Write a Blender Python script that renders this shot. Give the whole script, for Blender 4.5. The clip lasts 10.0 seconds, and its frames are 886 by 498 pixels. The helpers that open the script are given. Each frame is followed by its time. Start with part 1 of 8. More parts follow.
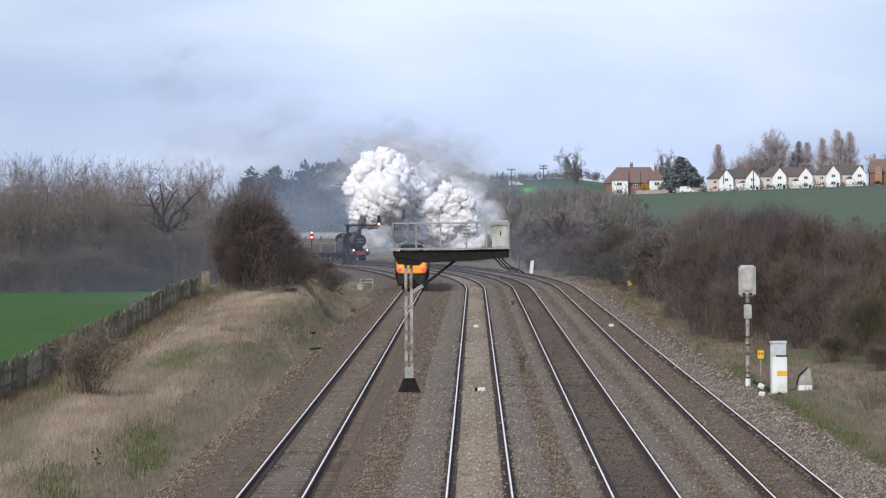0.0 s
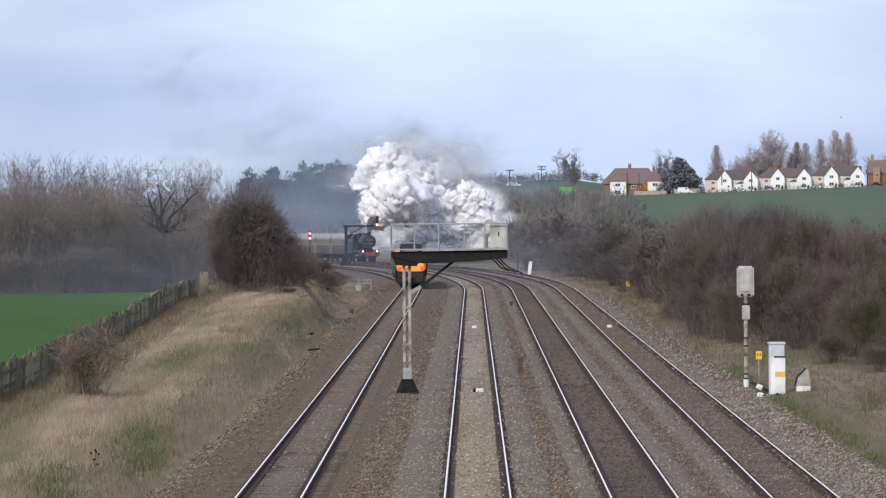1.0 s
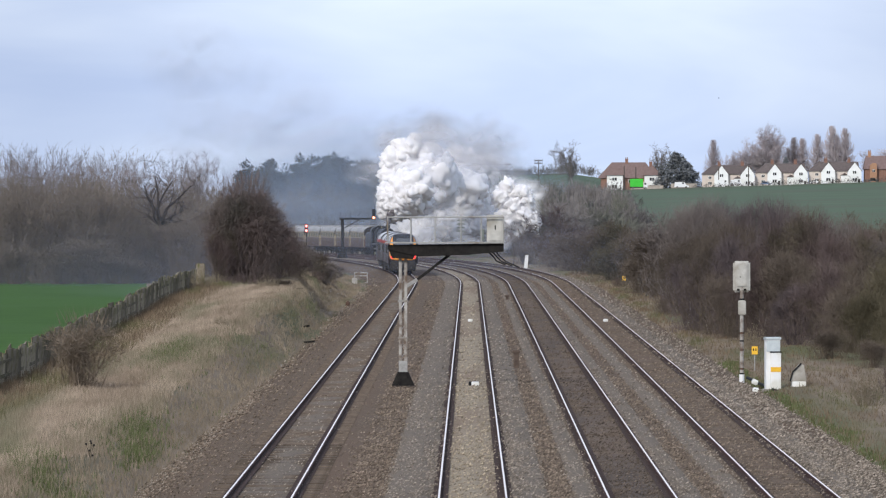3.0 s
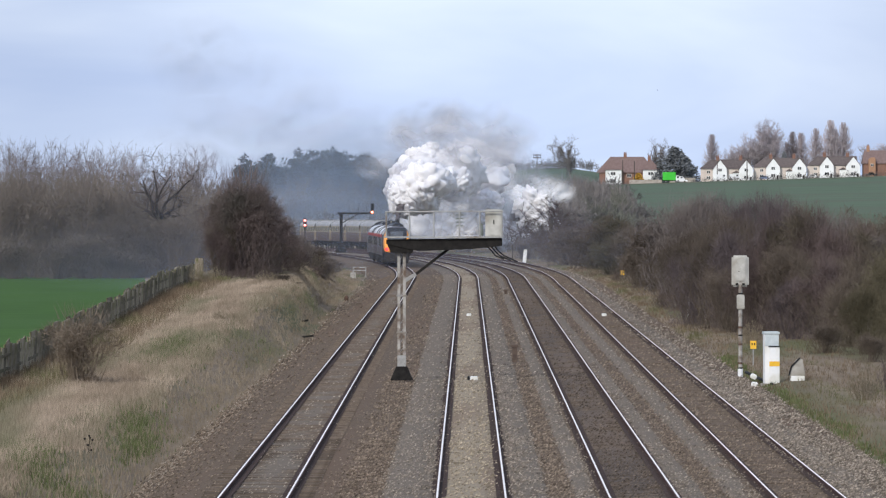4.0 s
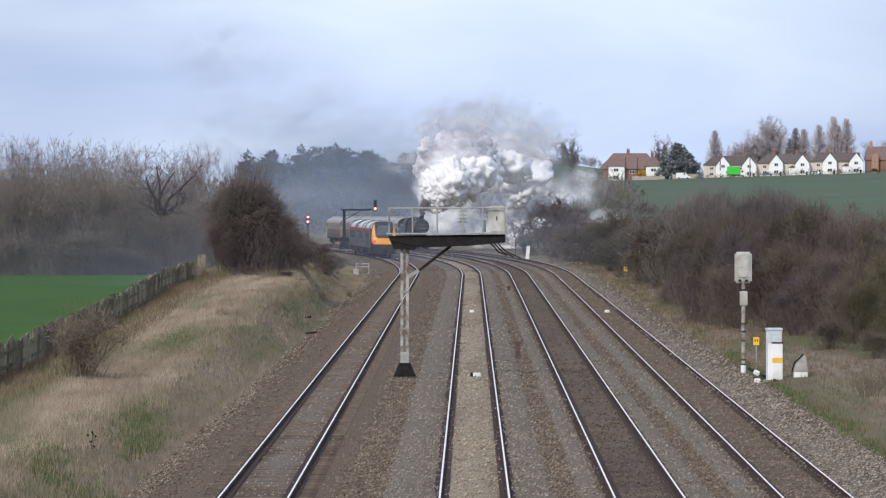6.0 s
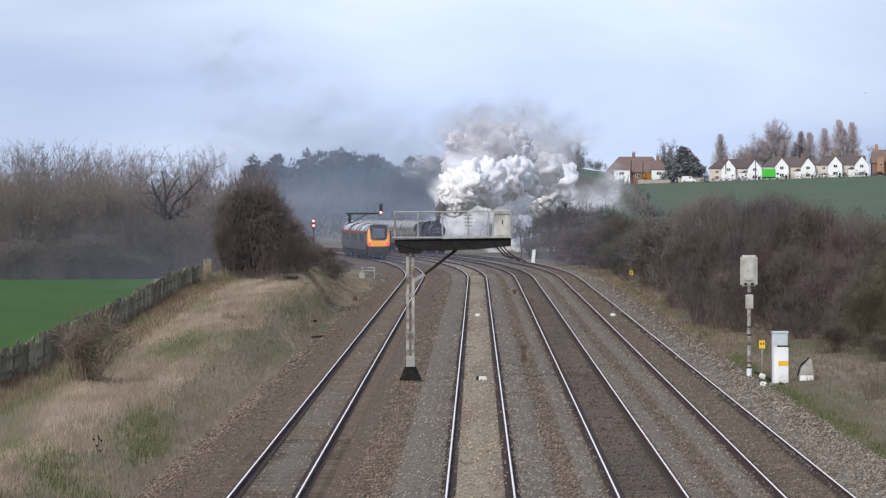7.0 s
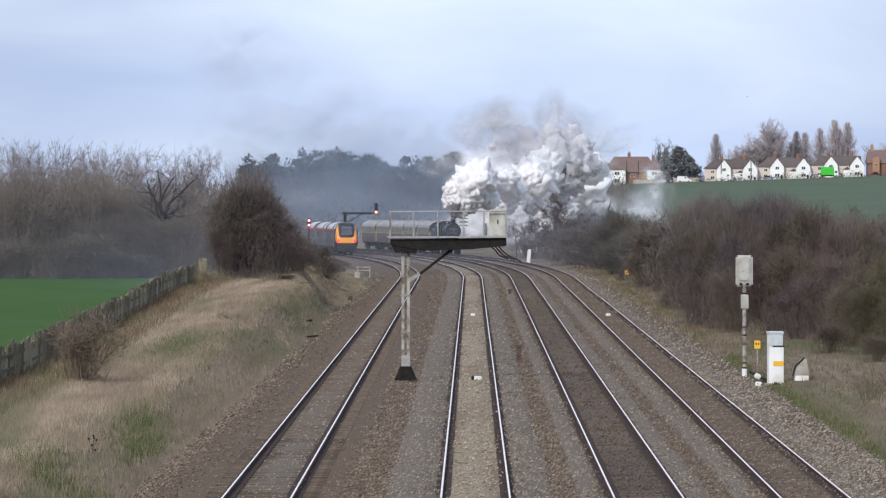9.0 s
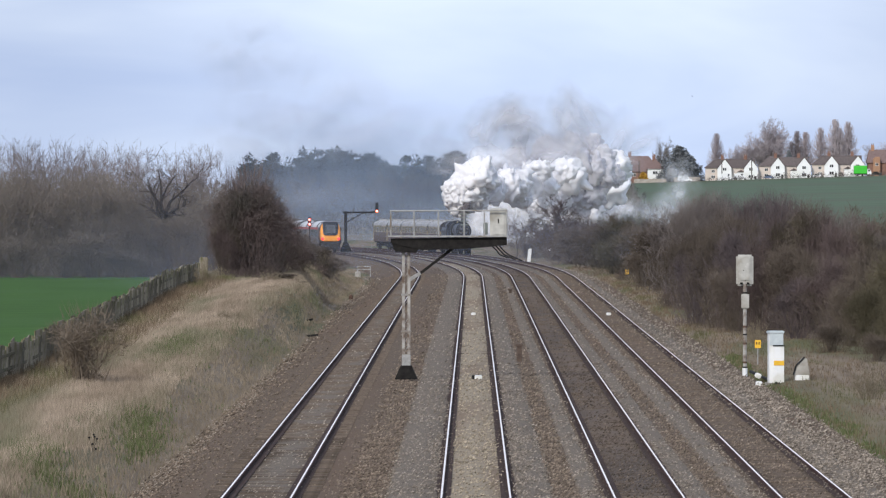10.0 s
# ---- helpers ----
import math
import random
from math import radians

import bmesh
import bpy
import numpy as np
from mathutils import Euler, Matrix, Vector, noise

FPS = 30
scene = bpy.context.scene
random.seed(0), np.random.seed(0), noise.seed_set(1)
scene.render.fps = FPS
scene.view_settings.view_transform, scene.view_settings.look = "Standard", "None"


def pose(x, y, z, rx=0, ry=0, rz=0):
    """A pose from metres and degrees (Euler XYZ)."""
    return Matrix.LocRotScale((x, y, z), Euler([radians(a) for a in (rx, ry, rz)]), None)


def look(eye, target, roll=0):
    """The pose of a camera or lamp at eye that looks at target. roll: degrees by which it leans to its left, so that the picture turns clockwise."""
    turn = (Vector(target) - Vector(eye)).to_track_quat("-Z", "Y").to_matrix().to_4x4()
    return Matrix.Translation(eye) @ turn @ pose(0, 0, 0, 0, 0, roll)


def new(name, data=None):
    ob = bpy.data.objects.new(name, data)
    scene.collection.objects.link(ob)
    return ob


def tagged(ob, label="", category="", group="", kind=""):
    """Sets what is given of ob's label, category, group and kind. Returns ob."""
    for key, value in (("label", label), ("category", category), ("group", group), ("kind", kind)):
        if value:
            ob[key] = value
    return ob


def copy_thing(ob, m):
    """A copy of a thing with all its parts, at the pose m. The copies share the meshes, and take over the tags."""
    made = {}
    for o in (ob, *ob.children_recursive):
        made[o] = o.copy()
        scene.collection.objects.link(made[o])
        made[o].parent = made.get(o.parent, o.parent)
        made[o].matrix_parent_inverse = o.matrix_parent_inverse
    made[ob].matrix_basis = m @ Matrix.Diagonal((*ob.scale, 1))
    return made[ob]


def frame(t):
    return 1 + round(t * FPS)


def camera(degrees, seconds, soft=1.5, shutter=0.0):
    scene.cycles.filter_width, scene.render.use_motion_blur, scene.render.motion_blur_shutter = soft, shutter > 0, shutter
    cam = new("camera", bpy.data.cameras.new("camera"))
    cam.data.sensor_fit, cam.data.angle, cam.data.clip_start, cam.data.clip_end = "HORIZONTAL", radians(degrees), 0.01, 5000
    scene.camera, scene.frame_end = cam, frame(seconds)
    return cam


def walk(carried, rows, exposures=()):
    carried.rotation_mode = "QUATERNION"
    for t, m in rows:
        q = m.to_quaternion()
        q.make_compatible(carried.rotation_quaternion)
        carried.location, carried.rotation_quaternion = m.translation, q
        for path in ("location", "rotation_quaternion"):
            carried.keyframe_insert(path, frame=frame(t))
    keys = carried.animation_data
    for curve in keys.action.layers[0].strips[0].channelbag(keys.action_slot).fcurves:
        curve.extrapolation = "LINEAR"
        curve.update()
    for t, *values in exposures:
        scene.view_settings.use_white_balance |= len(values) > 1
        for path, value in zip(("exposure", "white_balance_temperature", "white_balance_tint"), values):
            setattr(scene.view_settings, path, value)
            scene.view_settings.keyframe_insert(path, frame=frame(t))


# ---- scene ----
# ---- camera: stands on a bridge over the line, long lens, slight drift of the pan head ----
cam = camera(7.476, 10.0, soft=1.25)
EYE = Vector((0.0, 0.0, 6.56))


def aim(right, down, roll):
    """View along the line; right and down in units of 1/12000 of the distance."""
    return look(EYE, EYE + Vector((right, 12000.0, -down)), roll)


walk(cam, [
    (0.0, aim(-55.9, 71.1, -0.36)), (0.5, aim(-52.4, 70.7, -0.353)), (1.0, aim(-52.7, 69.6, -0.355)),
    (1.5, aim(-49.8, 76.2, -0.173)), (2.0, aim(-48.1, 79.7, -0.139)), (2.5, aim(-47.3, 80.7, 0.0)),
    (4.0, aim(-43.9, 91.4, -0.027)), (4.5, aim(-45.4, 99.0, -0.02)), (5.0, aim(-45.7, 99.2, -0.017)),
    (5.5, aim(-45.7, 100.0, -0.014)), (7.0, aim(-59.2, 91.1, -0.12)), (7.5, aim(-53.5, 93.0, 0.0)),
    (8.0, aim(-52.9, 93.4, 0.0)), (8.5, aim(-54.2, 92.9, -0.02)), (9.0, aim(-51.0, 91.6, -0.05)),
    (9.5, aim(-49.6, 91.5, 0.04)), (10.0, aim(-52.0, 93.0, 0.0)),
])

# ---- light: bright, thinly overcast day with a weak, veiled sun behind the camera ----
scene.view_settings.exposure = 0.15
SUN_ELEV, SUN_AZ = radians(32), radians(205)
world = bpy.data.worlds.new("world")
scene.world = world
world.use_nodes = True
nt = world.node_tree
nt.nodes.clear()
w_out = nt.nodes.new("ShaderNodeOutputWorld")
w_bg = nt.nodes.new("ShaderNodeBackground")
w_sky = nt.nodes.new("ShaderNodeTexSky")
w_sky.sky_type = "NISHITA"
w_sky.sun_disc = False
w_sky.sun_elevation, w_sky.sun_rotation = SUN_ELEV, SUN_AZ
w_sky.dust_density = 2.0
w_mix = nt.nodes.new("ShaderNodeMix")
w_mix.data_type = "RGBA"
w_mix.inputs[0].default_value = 0.85
w_tc = nt.nodes.new("ShaderNodeTexCoord")
w_map = nt.nodes.new("ShaderNodeMapping")
w_map.inputs["Scale"].default_value = (9.0, 9.0, 45.0)
w_noise = nt.nodes.new("ShaderNodeTexNoise")
w_noise.inputs["Scale"].default_value = 1.0
w_noise.inputs["Detail"].default_value = 5.0
w_noise.inputs["Roughness"].default_value = 0.5
w_noise.inputs["Distortion"].default_value = 0.6
w_ramp = nt.nodes.new("ShaderNodeValToRGB")
w_ramp.color_ramp.elements[0].position, w_ramp.color_ramp.elements[0].color = 0.34, (5.6, 6.95, 10.1, 1)
w_ramp.color_ramp.elements[1].position, w_ramp.color_ramp.elements[1].color = 0.68, (8.7, 9.9, 12.1, 1)
nt.links.new(w_tc.outputs["Generated"], w_map.inputs["Vector"])
nt.links.new(w_map.outputs[0], w_noise.inputs["Vector"])
nt.links.new(w_noise.outputs["Fac"], w_ramp.inputs[0])
nt.links.new(w_sky.outputs[0], w_mix.inputs[6])
nt.links.new(w_ramp.outputs[0], w_mix.inputs[7])
w_dist = nt.nodes.new("ShaderNodeVectorMath")
w_dist.operation = "DISTANCE"
w_dist.inputs[1].default_value = (0.004, 1.0, 0.026)
w_gap = nt.nodes.new("ShaderNodeMapRange")      # sky brighter low over the line, dimmer around
w_gap.interpolation_type = "SMOOTHSTEP"
w_gap.inputs["From Min"].default_value, w_gap.inputs["From Max"].default_value = 0.012, 0.075
w_gap.inputs["To Min"].default_value, w_gap.inputs["To Max"].default_value = 1.03, 0.86
w_mul = nt.nodes.new("ShaderNodeVectorMath")
w_mul.operation = "SCALE"
nt.links.new(w_tc.outputs["Generated"], w_dist.inputs[0])
nt.links.new(w_dist.outputs["Value"], w_gap.inputs["Value"])
nt.links.new(w_mix.outputs[2], w_mul.inputs[0])
nt.links.new(w_gap.outputs[0], w_mul.inputs["Scale"])
nt.links.new(w_mul.outputs[0], w_bg.inputs[0])
nt.links.new(w_bg.outputs[0], w_out.inputs[0])
w_bg.inputs[1].default_value = 0.098
scene.cycles.transparent_max_bounces = 32

sun_data = bpy.data.lights.new("sun", "SUN")
sun_data.energy, sun_data.angle, sun_data.color = 2.5, radians(10), (1.0, 0.95, 0.88)
sun = new("sun", sun_data)
sun.matrix_world = look((0, 0, 50), Vector((0, 0, 50)) - Vector((math.sin(SUN_AZ) * math.cos(SUN_ELEV), math.cos(SUN_AZ) * math.cos(SUN_ELEV), math.sin(SUN_ELEV))))
# ---- materials ----
def surface(name, c1, c2, scale=3.0, rough=0.8, metal=0.0, bump=0.3, fine=40.0, c3=None, scale3=0.3, stretch=(1, 1, 1), stretch3=None, vary=0.0, glow=None, glow_power=0.0, island=0.0, spec=0.1):
    """Two-scale noise colour with fine relief, in object space."""
    m = bpy.data.materials.new(name)
    m.use_nodes = True
    t = m.node_tree
    b = t.nodes["Principled BSDF"]
    tc = t.nodes.new("ShaderNodeTexCoord")
    mp = t.nodes.new("ShaderNodeMapping")
    mp.inputs["Scale"].default_value = stretch
    t.links.new(tc.outputs["Object"], mp.inputs["Vector"])
    n1 = t.nodes.new("ShaderNodeTexNoise")
    n1.inputs["Scale"].default_value, n1.inputs["Detail"].default_value = scale, 6
    n1.inputs["Roughness"].default_value = 0.65
    t.links.new(mp.outputs[0], n1.inputs["Vector"])
    r1 = t.nodes.new("ShaderNodeValToRGB")
    r1.color_ramp.elements[0].position, r1.color_ramp.elements[1].position = 0.35, 0.66
    r1.color_ramp.elements[0].color, r1.color_ramp.elements[1].color = (*c1, 1), (*c2, 1)
    t.links.new(n1.outputs["Fac"], r1.inputs[0])
    col = r1.outputs[0]
    if c3:
        n3 = t.nodes.new("ShaderNodeTexNoise")
        n3.inputs["Scale"].default_value, n3.inputs["Detail"].default_value = scale3, 4
        mp3 = t.nodes.new("ShaderNodeMapping")
        mp3.inputs["Scale"].default_value = stretch3 or stretch
        t.links.new(tc.outputs["Object"], mp3.inputs["Vector"])
        t.links.new(mp3.outputs[0], n3.inputs["Vector"])
        r3 = t.nodes.new("ShaderNodeValToRGB")
        r3.color_ramp.elements[0].position, r3.color_ramp.elements[1].position = 0.48, 0.62
        t.links.new(n3.outputs["Fac"], r3.inputs[0])
        mx = t.nodes.new("ShaderNodeMix")
        mx.data_type = "RGBA"
        t.links.new(r3.outputs[0], mx.inputs[0])
        t.links.new(col, mx.inputs[6])
        mx.inputs[7].default_value = (*c3, 1)
        col = mx.outputs[2]
    if vary or island:
        hs = t.nodes.new("ShaderNodeHueSaturation")
        mr = t.nodes.new("ShaderNodeMapRange")
        k = vary or island
        mr.inputs["To Min"].default_value, mr.inputs["To Max"].default_value = 1 - k, 1 + k
        if vary:
            oi = t.nodes.new("ShaderNodeObjectInfo")
            t.links.new(oi.outputs["Random"], mr.inputs["Value"])
        else:
            ge = t.nodes.new("ShaderNodeNewGeometry")
            t.links.new(ge.outputs["Random Per Island"], mr.inputs["Value"])
        t.links.new(mr.outputs[0], hs.inputs["Value"])
        t.links.new(col, hs.inputs["Color"])
        col = hs.outputs[0]
    t.links.new(col, b.inputs["Base Color"])
    b.inputs["Roughness"].default_value, b.inputs["Metallic"].default_value = rough, metal
    b.inputs["Specular IOR Level"].default_value = spec
    if bump:
        n2 = t.nodes.new("ShaderNodeTexNoise")
        n2.inputs["Scale"].default_value, n2.inputs["Detail"].default_value = fine, 3
        t.links.new(mp.outputs[0], n2.inputs["Vector"])
        bp = t.nodes.new("ShaderNodeBump")
        bp.inputs["Strength"].default_value, bp.inputs["Distance"].default_value = bump, 0.03
        t.links.new(n2.outputs["Fac"], bp.inputs["Height"])
        t.links.new(bp.outputs[0], b.inputs["Normal"])
    if glow:
        b.inputs["Emission Color"].default_value = (*glow, 1)
        b.inputs["Emission Strength"].default_value = glow_power
    return m


def vapour(name, c1, c2, scale, lo, hi, thin, thick, fade=False):
    """Smoke and haze sheets: matte and light-passing, with a patchy cover; fade lets a sheet thin out towards its rim.
    """
    m = bpy.data.materials.new(name)
    m.use_nodes = True
    t = m.node_tree
    t.nodes.clear()
    out = t.nodes.new("ShaderNodeOutputMaterial")
    tc = t.nodes.new("ShaderNodeTexCoord")
    n1 = t.nodes.new("ShaderNodeTexNoise")
    n1.inputs["Scale"].default_value, n1.inputs["Detail"].default_value = scale, 5
    t.links.new(tc.outputs["Object"], n1.inputs["Vector"])
    rc = t.nodes.new("ShaderNodeValToRGB")
    rc.color_ramp.elements[0].position, rc.color_ramp.elements[1].position = 0.35, 0.65
    rc.color_ramp.elements[0].color, rc.color_ramp.elements[1].color = (*c1, 1), (*c2, 1)
    t.links.new(n1.outputs["Fac"], rc.inputs[0])
    mr = t.nodes.new("ShaderNodeMapRange")
    mr.interpolation_type = "SMOOTHSTEP"
    mr.inputs["From Min"].default_value, mr.inputs["From Max"].default_value = lo, hi
    mr.inputs["To Min"].default_value, mr.inputs["To Max"].default_value = thin, thick
    t.links.new(n1.outputs["Fac"], mr.inputs["Value"])
    cover = mr.outputs[0]
    if fade:
        gr = t.nodes.new("ShaderNodeTexGradient")
        gr.gradient_type = "SPHERICAL"
        mp = t.nodes.new("ShaderNodeMapping")
        mp.inputs["Location"].default_value = (-1.0, -1.0, -1.0)
        mp.inputs["Scale"].default_value = (2.0, 0.0, 2.0)
        mp.inputs["Location"].default_value = (-1.0, 0.0, -1.0)
        t.links.new(tc.outputs["Generated"], mp.inputs["Vector"])
        t.links.new(mp.outputs[0], gr.inputs["Vector"])
        sm = t.nodes.new("ShaderNodeMapRange")
        sm.interpolation_type = "SMOOTHSTEP"
        sm.inputs["From Min"].default_value, sm.inputs["From Max"].default_value = 0.02, 0.75
        t.links.new(gr.outputs["Fac"], sm.inputs["Value"])
        mu = t.nodes.new("ShaderNodeMath")
        mu.operation = "MULTIPLY"
        t.links.new(cover, mu.inputs[0])
        t.links.new(sm.outputs[0], mu.inputs[1])
        cover = mu.outputs[0]
    df = t.nodes.new("ShaderNodeBsdfDiffuse")
    if not fade:
        nb = t.nodes.new("ShaderNodeTexNoise")
        nb.inputs["Scale"].default_value, nb.inputs["Detail"].default_value = 3.2, 5
        nb.inputs["Roughness"].default_value = 0.6
        t.links.new(tc.outputs["Object"], nb.inputs["Vector"])
        bp = t.nodes.new("ShaderNodeBump")
        bp.inputs["Strength"].default_value, bp.inputs["Distance"].default_value = 0.16, 0.6
        t.links.new(nb.outputs["Fac"], bp.inputs["Height"])
        t.links.new(bp.outputs[0], df.inputs["Normal"])
    tl = t.nodes.new("ShaderNodeBsdfTranslucent")
    ad = t.nodes.new("ShaderNodeMixShader")
    ad.inputs[0].default_value = 0.36
    tr = t.nodes.new("ShaderNodeBsdfTransparent")
    mx = t.nodes.new("ShaderNodeMixShader")
    t.links.new(rc.outputs[0], df.inputs[0])
    t.links.new(rc.outputs[0], tl.inputs[0])
    t.links.new(df.outputs[0], ad.inputs[1])
    t.links.new(tl.outputs[0], ad.inputs[2])
    t.links.new(cover, mx.inputs[0])
    t.links.new(tr.outputs[0], mx.inputs[1])
    t.links.new(ad.outputs[0], mx.inputs[2])
    t.links.new(mx.outputs[0], out.inputs[0])
    return m


M = {}
M["field"] = surface("field", (0.033, 0.08, 0.011), (0.047, 0.106, 0.016), 0.15, 0.9, bump=0.5, fine=6, c3=(0.044, 0.097, 0.019), scale3=0.05, stretch3=(1, 0.3, 1))
# Far field green is greyed and lifted, with the haze put into it.
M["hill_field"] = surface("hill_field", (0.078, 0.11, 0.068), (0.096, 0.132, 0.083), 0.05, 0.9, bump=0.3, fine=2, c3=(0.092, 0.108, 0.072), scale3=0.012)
M["rough_grass"] = surface("rough_grass", (0.138, 0.106, 0.0752), (0.23, 0.18, 0.128), 1.3, 0.95, bump=0.8, fine=14, c3=(0.108, 0.107, 0.056), scale3=0.3, stretch=(1, 0.06, 1))
M["ballast"] = surface("ballast", (0.076, 0.055, 0.039), (0.175, 0.130, 0.093), 9.0, 0.95, bump=1.0, fine=22, c3=(0.133, 0.092, 0.064), scale3=0.25, stretch3=(1.5, 0.06, 1))
M["ballast_pale"] = surface("ballast_pale", (0.201, 0.163, 0.117), (0.350, 0.291, 0.213), 7.0, 0.95, bump=1.0, fine=20, c3=(0.212, 0.158, 0.115), scale3=0.3, stretch3=(1.5, 0.06, 1))
M["ballast_dark"] = surface("ballast_dark", (0.058, 0.046, 0.038), (0.122, 0.096, 0.078), 7.0, 0.95, bump=1.0, fine=20, c3=(0.138, 0.102, 0.077), scale3=0.2, stretch3=(1.5, 0.06, 1))
M["ballast_grey"] = surface("ballast_grey", (0.104, 0.084, 0.067), (0.205, 0.169, 0.133), 8.0, 0.95, bump=1.0, fine=20, c3=(0.159, 0.128, 0.101), scale3=0.2, stretch3=(1.5, 0.06, 1))
M["stone"] = surface("stone", (0.108, 0.083, 0.063), (0.273, 0.215, 0.164), 3.0, 0.95, bump=0, island=0.5)
M["stone_grey"] = surface("stone_grey", (0.15, 0.124, 0.099), (0.34, 0.287, 0.23), 3.0, 0.95, bump=0, island=0.5)
M["stone_pale"] = surface("stone_pale", (0.233, 0.189, 0.134), (0.424, 0.352, 0.259), 3.0, 0.95, bump=0, island=0.5)
M["stone_dark"] = surface("stone_dark", (0.069, 0.053, 0.041), (0.170, 0.133, 0.104), 3.0, 0.95, bump=0, island=0.5)
# One dark colour for rust stain and the shade beside the rail.
M["rust_stain"] = surface("rust_stain", (0.04, 0.027, 0.023), (0.075, 0.05, 0.042), 5, 0.95, bump=0.8, fine=20)
M["rail_side"] = surface("rail_side", (0.06, 0.033, 0.029), (0.1, 0.056, 0.048), 4, 0.8, bump=0.2)
# Railhead shine is painted as a near-white, hardly metallic base.
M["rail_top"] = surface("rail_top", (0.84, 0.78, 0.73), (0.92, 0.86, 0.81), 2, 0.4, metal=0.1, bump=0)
M["sleeper"] = surface("sleeper", (0.090, 0.068, 0.051), (0.159, 0.124, 0.096), 4, 0.9, bump=0.4, vary=0.3)
M["old_wood"] = surface("old_wood", (0.18, 0.152, 0.115), (0.3, 0.255, 0.195), 2.5, 0.95, bump=0.6, fine=30, stretch=(4, 4, 0.8), vary=0.5, c3=(0.12, 0.115, 0.05), scale3=1.6)
M["dark_steel"] = surface("dark_steel", (0.012, 0.011, 0.011), (0.026, 0.024, 0.022), 5, 0.75, bump=0.2)
M["grey_steel"] = surface("grey_steel", (0.26, 0.255, 0.245), (0.4, 0.395, 0.38), 4, 0.55, bump=0.15, c3=(0.2, 0.16, 0.12), scale3=1.4)
M["pale_metal"] = surface("pale_metal", (0.42, 0.41, 0.38), (0.56, 0.55, 0.51), 3, 0.5, bump=0.1, c3=(0.33, 0.31, 0.27), scale3=1.2)
M["post_steel"] = surface("post_steel", (0.3, 0.285, 0.26), (0.45, 0.43, 0.4), 3, 0.6, bump=0.2, c3=(0.14, 0.1, 0.075), scale3=2.2)
M["box_green"] = surface("box_green", (0.12, 0.135, 0.125), (0.19, 0.21, 0.195), 3, 0.6, bump=0.1)
M["white_paint"] = surface("white_paint", (0.74, 0.75, 0.75), (0.83, 0.83, 0.82), 3, 0.55, bump=0.1, c3=(0.66, 0.65, 0.6), scale3=1.5)
M["blue_grey"] = surface("blue_grey", (0.45, 0.5, 0.52), (0.55, 0.6, 0.61), 3, 0.5, bump=0.1)
M["yellow_paint"] = surface("yellow_paint", (0.75, 0.42, 0.04), (0.85, 0.52, 0.07), 4, 0.5, bump=0.1)
M["concrete"] = surface("concrete", (0.3, 0.28, 0.25), (0.42, 0.4, 0.36), 4, 0.9, bump=0.4, fine=30, c3=(0.22, 0.2, 0.16), scale3=1)
M["black_rubber"] = surface("black_rubber", (0.012, 0.012, 0.013), (0.025, 0.025, 0.026), 6, 0.7, bump=0.1)
M["amber_lamp"] = surface("amber_lamp", (0.7, 0.4, 0.1), (0.75, 0.45, 0.1), 3, 0.3, bump=0, glow=(1.0, 0.12, 0.03), glow_power=2.6)
M["white_lamp"] = surface("white_lamp", (0.8, 0.75, 0.6), (0.8, 0.78, 0.65), 3, 0.3, bump=0, glow=(1.0, 0.93, 0.8), glow_power=5.0)
M["bark"] = surface("bark", (0.075, 0.063, 0.056), (0.12, 0.102, 0.09), 3, 0.95, bump=0.5, vary=0.2)
M["bush_twig"] = surface("bush_twig", (0.086, 0.064, 0.06), (0.14, 0.106, 0.1), 1.5, 0.95, bump=0, vary=0.2, c3=(0.1, 0.085, 0.06), scale3=0.5)
M["pale_twig"] = surface("pale_twig", (0.15, 0.125, 0.085), (0.24, 0.2, 0.145), 1.5, 0.95, bump=0, vary=0.2)
M["grey_twig"] = surface("grey_twig", (0.115, 0.098, 0.091), (0.18, 0.154, 0.143), 1.5, 0.95, bump=0, vary=0.25)
# Both wood colours are brightened to take in the haze beyond the field.
M["wood_twig"] = surface("wood_twig", (0.16, 0.136, 0.136), (0.24, 0.208, 0.208), 1.5, 0.95, bump=0, vary=0.25)
M["thicket_twig"] = surface("thicket_twig", (0.14, 0.117, 0.098), (0.21, 0.178, 0.15), 1.5, 0.95, bump=0, vary=0.25)
M["purple_twig"] = surface("purple_twig", (0.0862, 0.0695, 0.0713), (0.136, 0.111, 0.113), 1.5, 0.95, bump=0, vary=0.2)
M["brown_twig"] = surface("brown_twig", (0.088, 0.0704, 0.0563), (0.141, 0.114, 0.0915), 1.5, 0.95, bump=0, vary=0.25)
# Hill twigs lightened so the base colour holds the haze of the slope.
M["hill_twig"] = surface("hill_twig", (0.168, 0.151, 0.142), (0.246, 0.223, 0.209), 1.0, 0.95, bump=0, vary=0.25)
M["hill_olive"] = surface("hill_olive", (0.12, 0.12, 0.096), (0.18, 0.178, 0.142), 1.0, 0.95, bump=0, vary=0.25)
M["shrub_twig"] = surface("shrub_twig", (0.12, 0.094, 0.07), (0.19, 0.152, 0.116), 1.5, 0.95, bump=0, vary=0.1)
# Big bush brown is raised, its veil of haze being painted in.
M["big_twig"] = surface("big_twig", (0.112, 0.086, 0.081), (0.175, 0.137, 0.129), 1.5, 0.95, bump=0, c3=(0.09, 0.08, 0.07), scale3=0.4)
M["old_bark"] = surface("old_bark", (0.045, 0.038, 0.036), (0.075, 0.064, 0.06), 3, 0.95, bump=0.5)
M["olive_twig"] = surface("olive_twig", (0.081, 0.0702, 0.045), (0.131, 0.113, 0.0738), 1.5, 0.95, bump=0, vary=0.2)
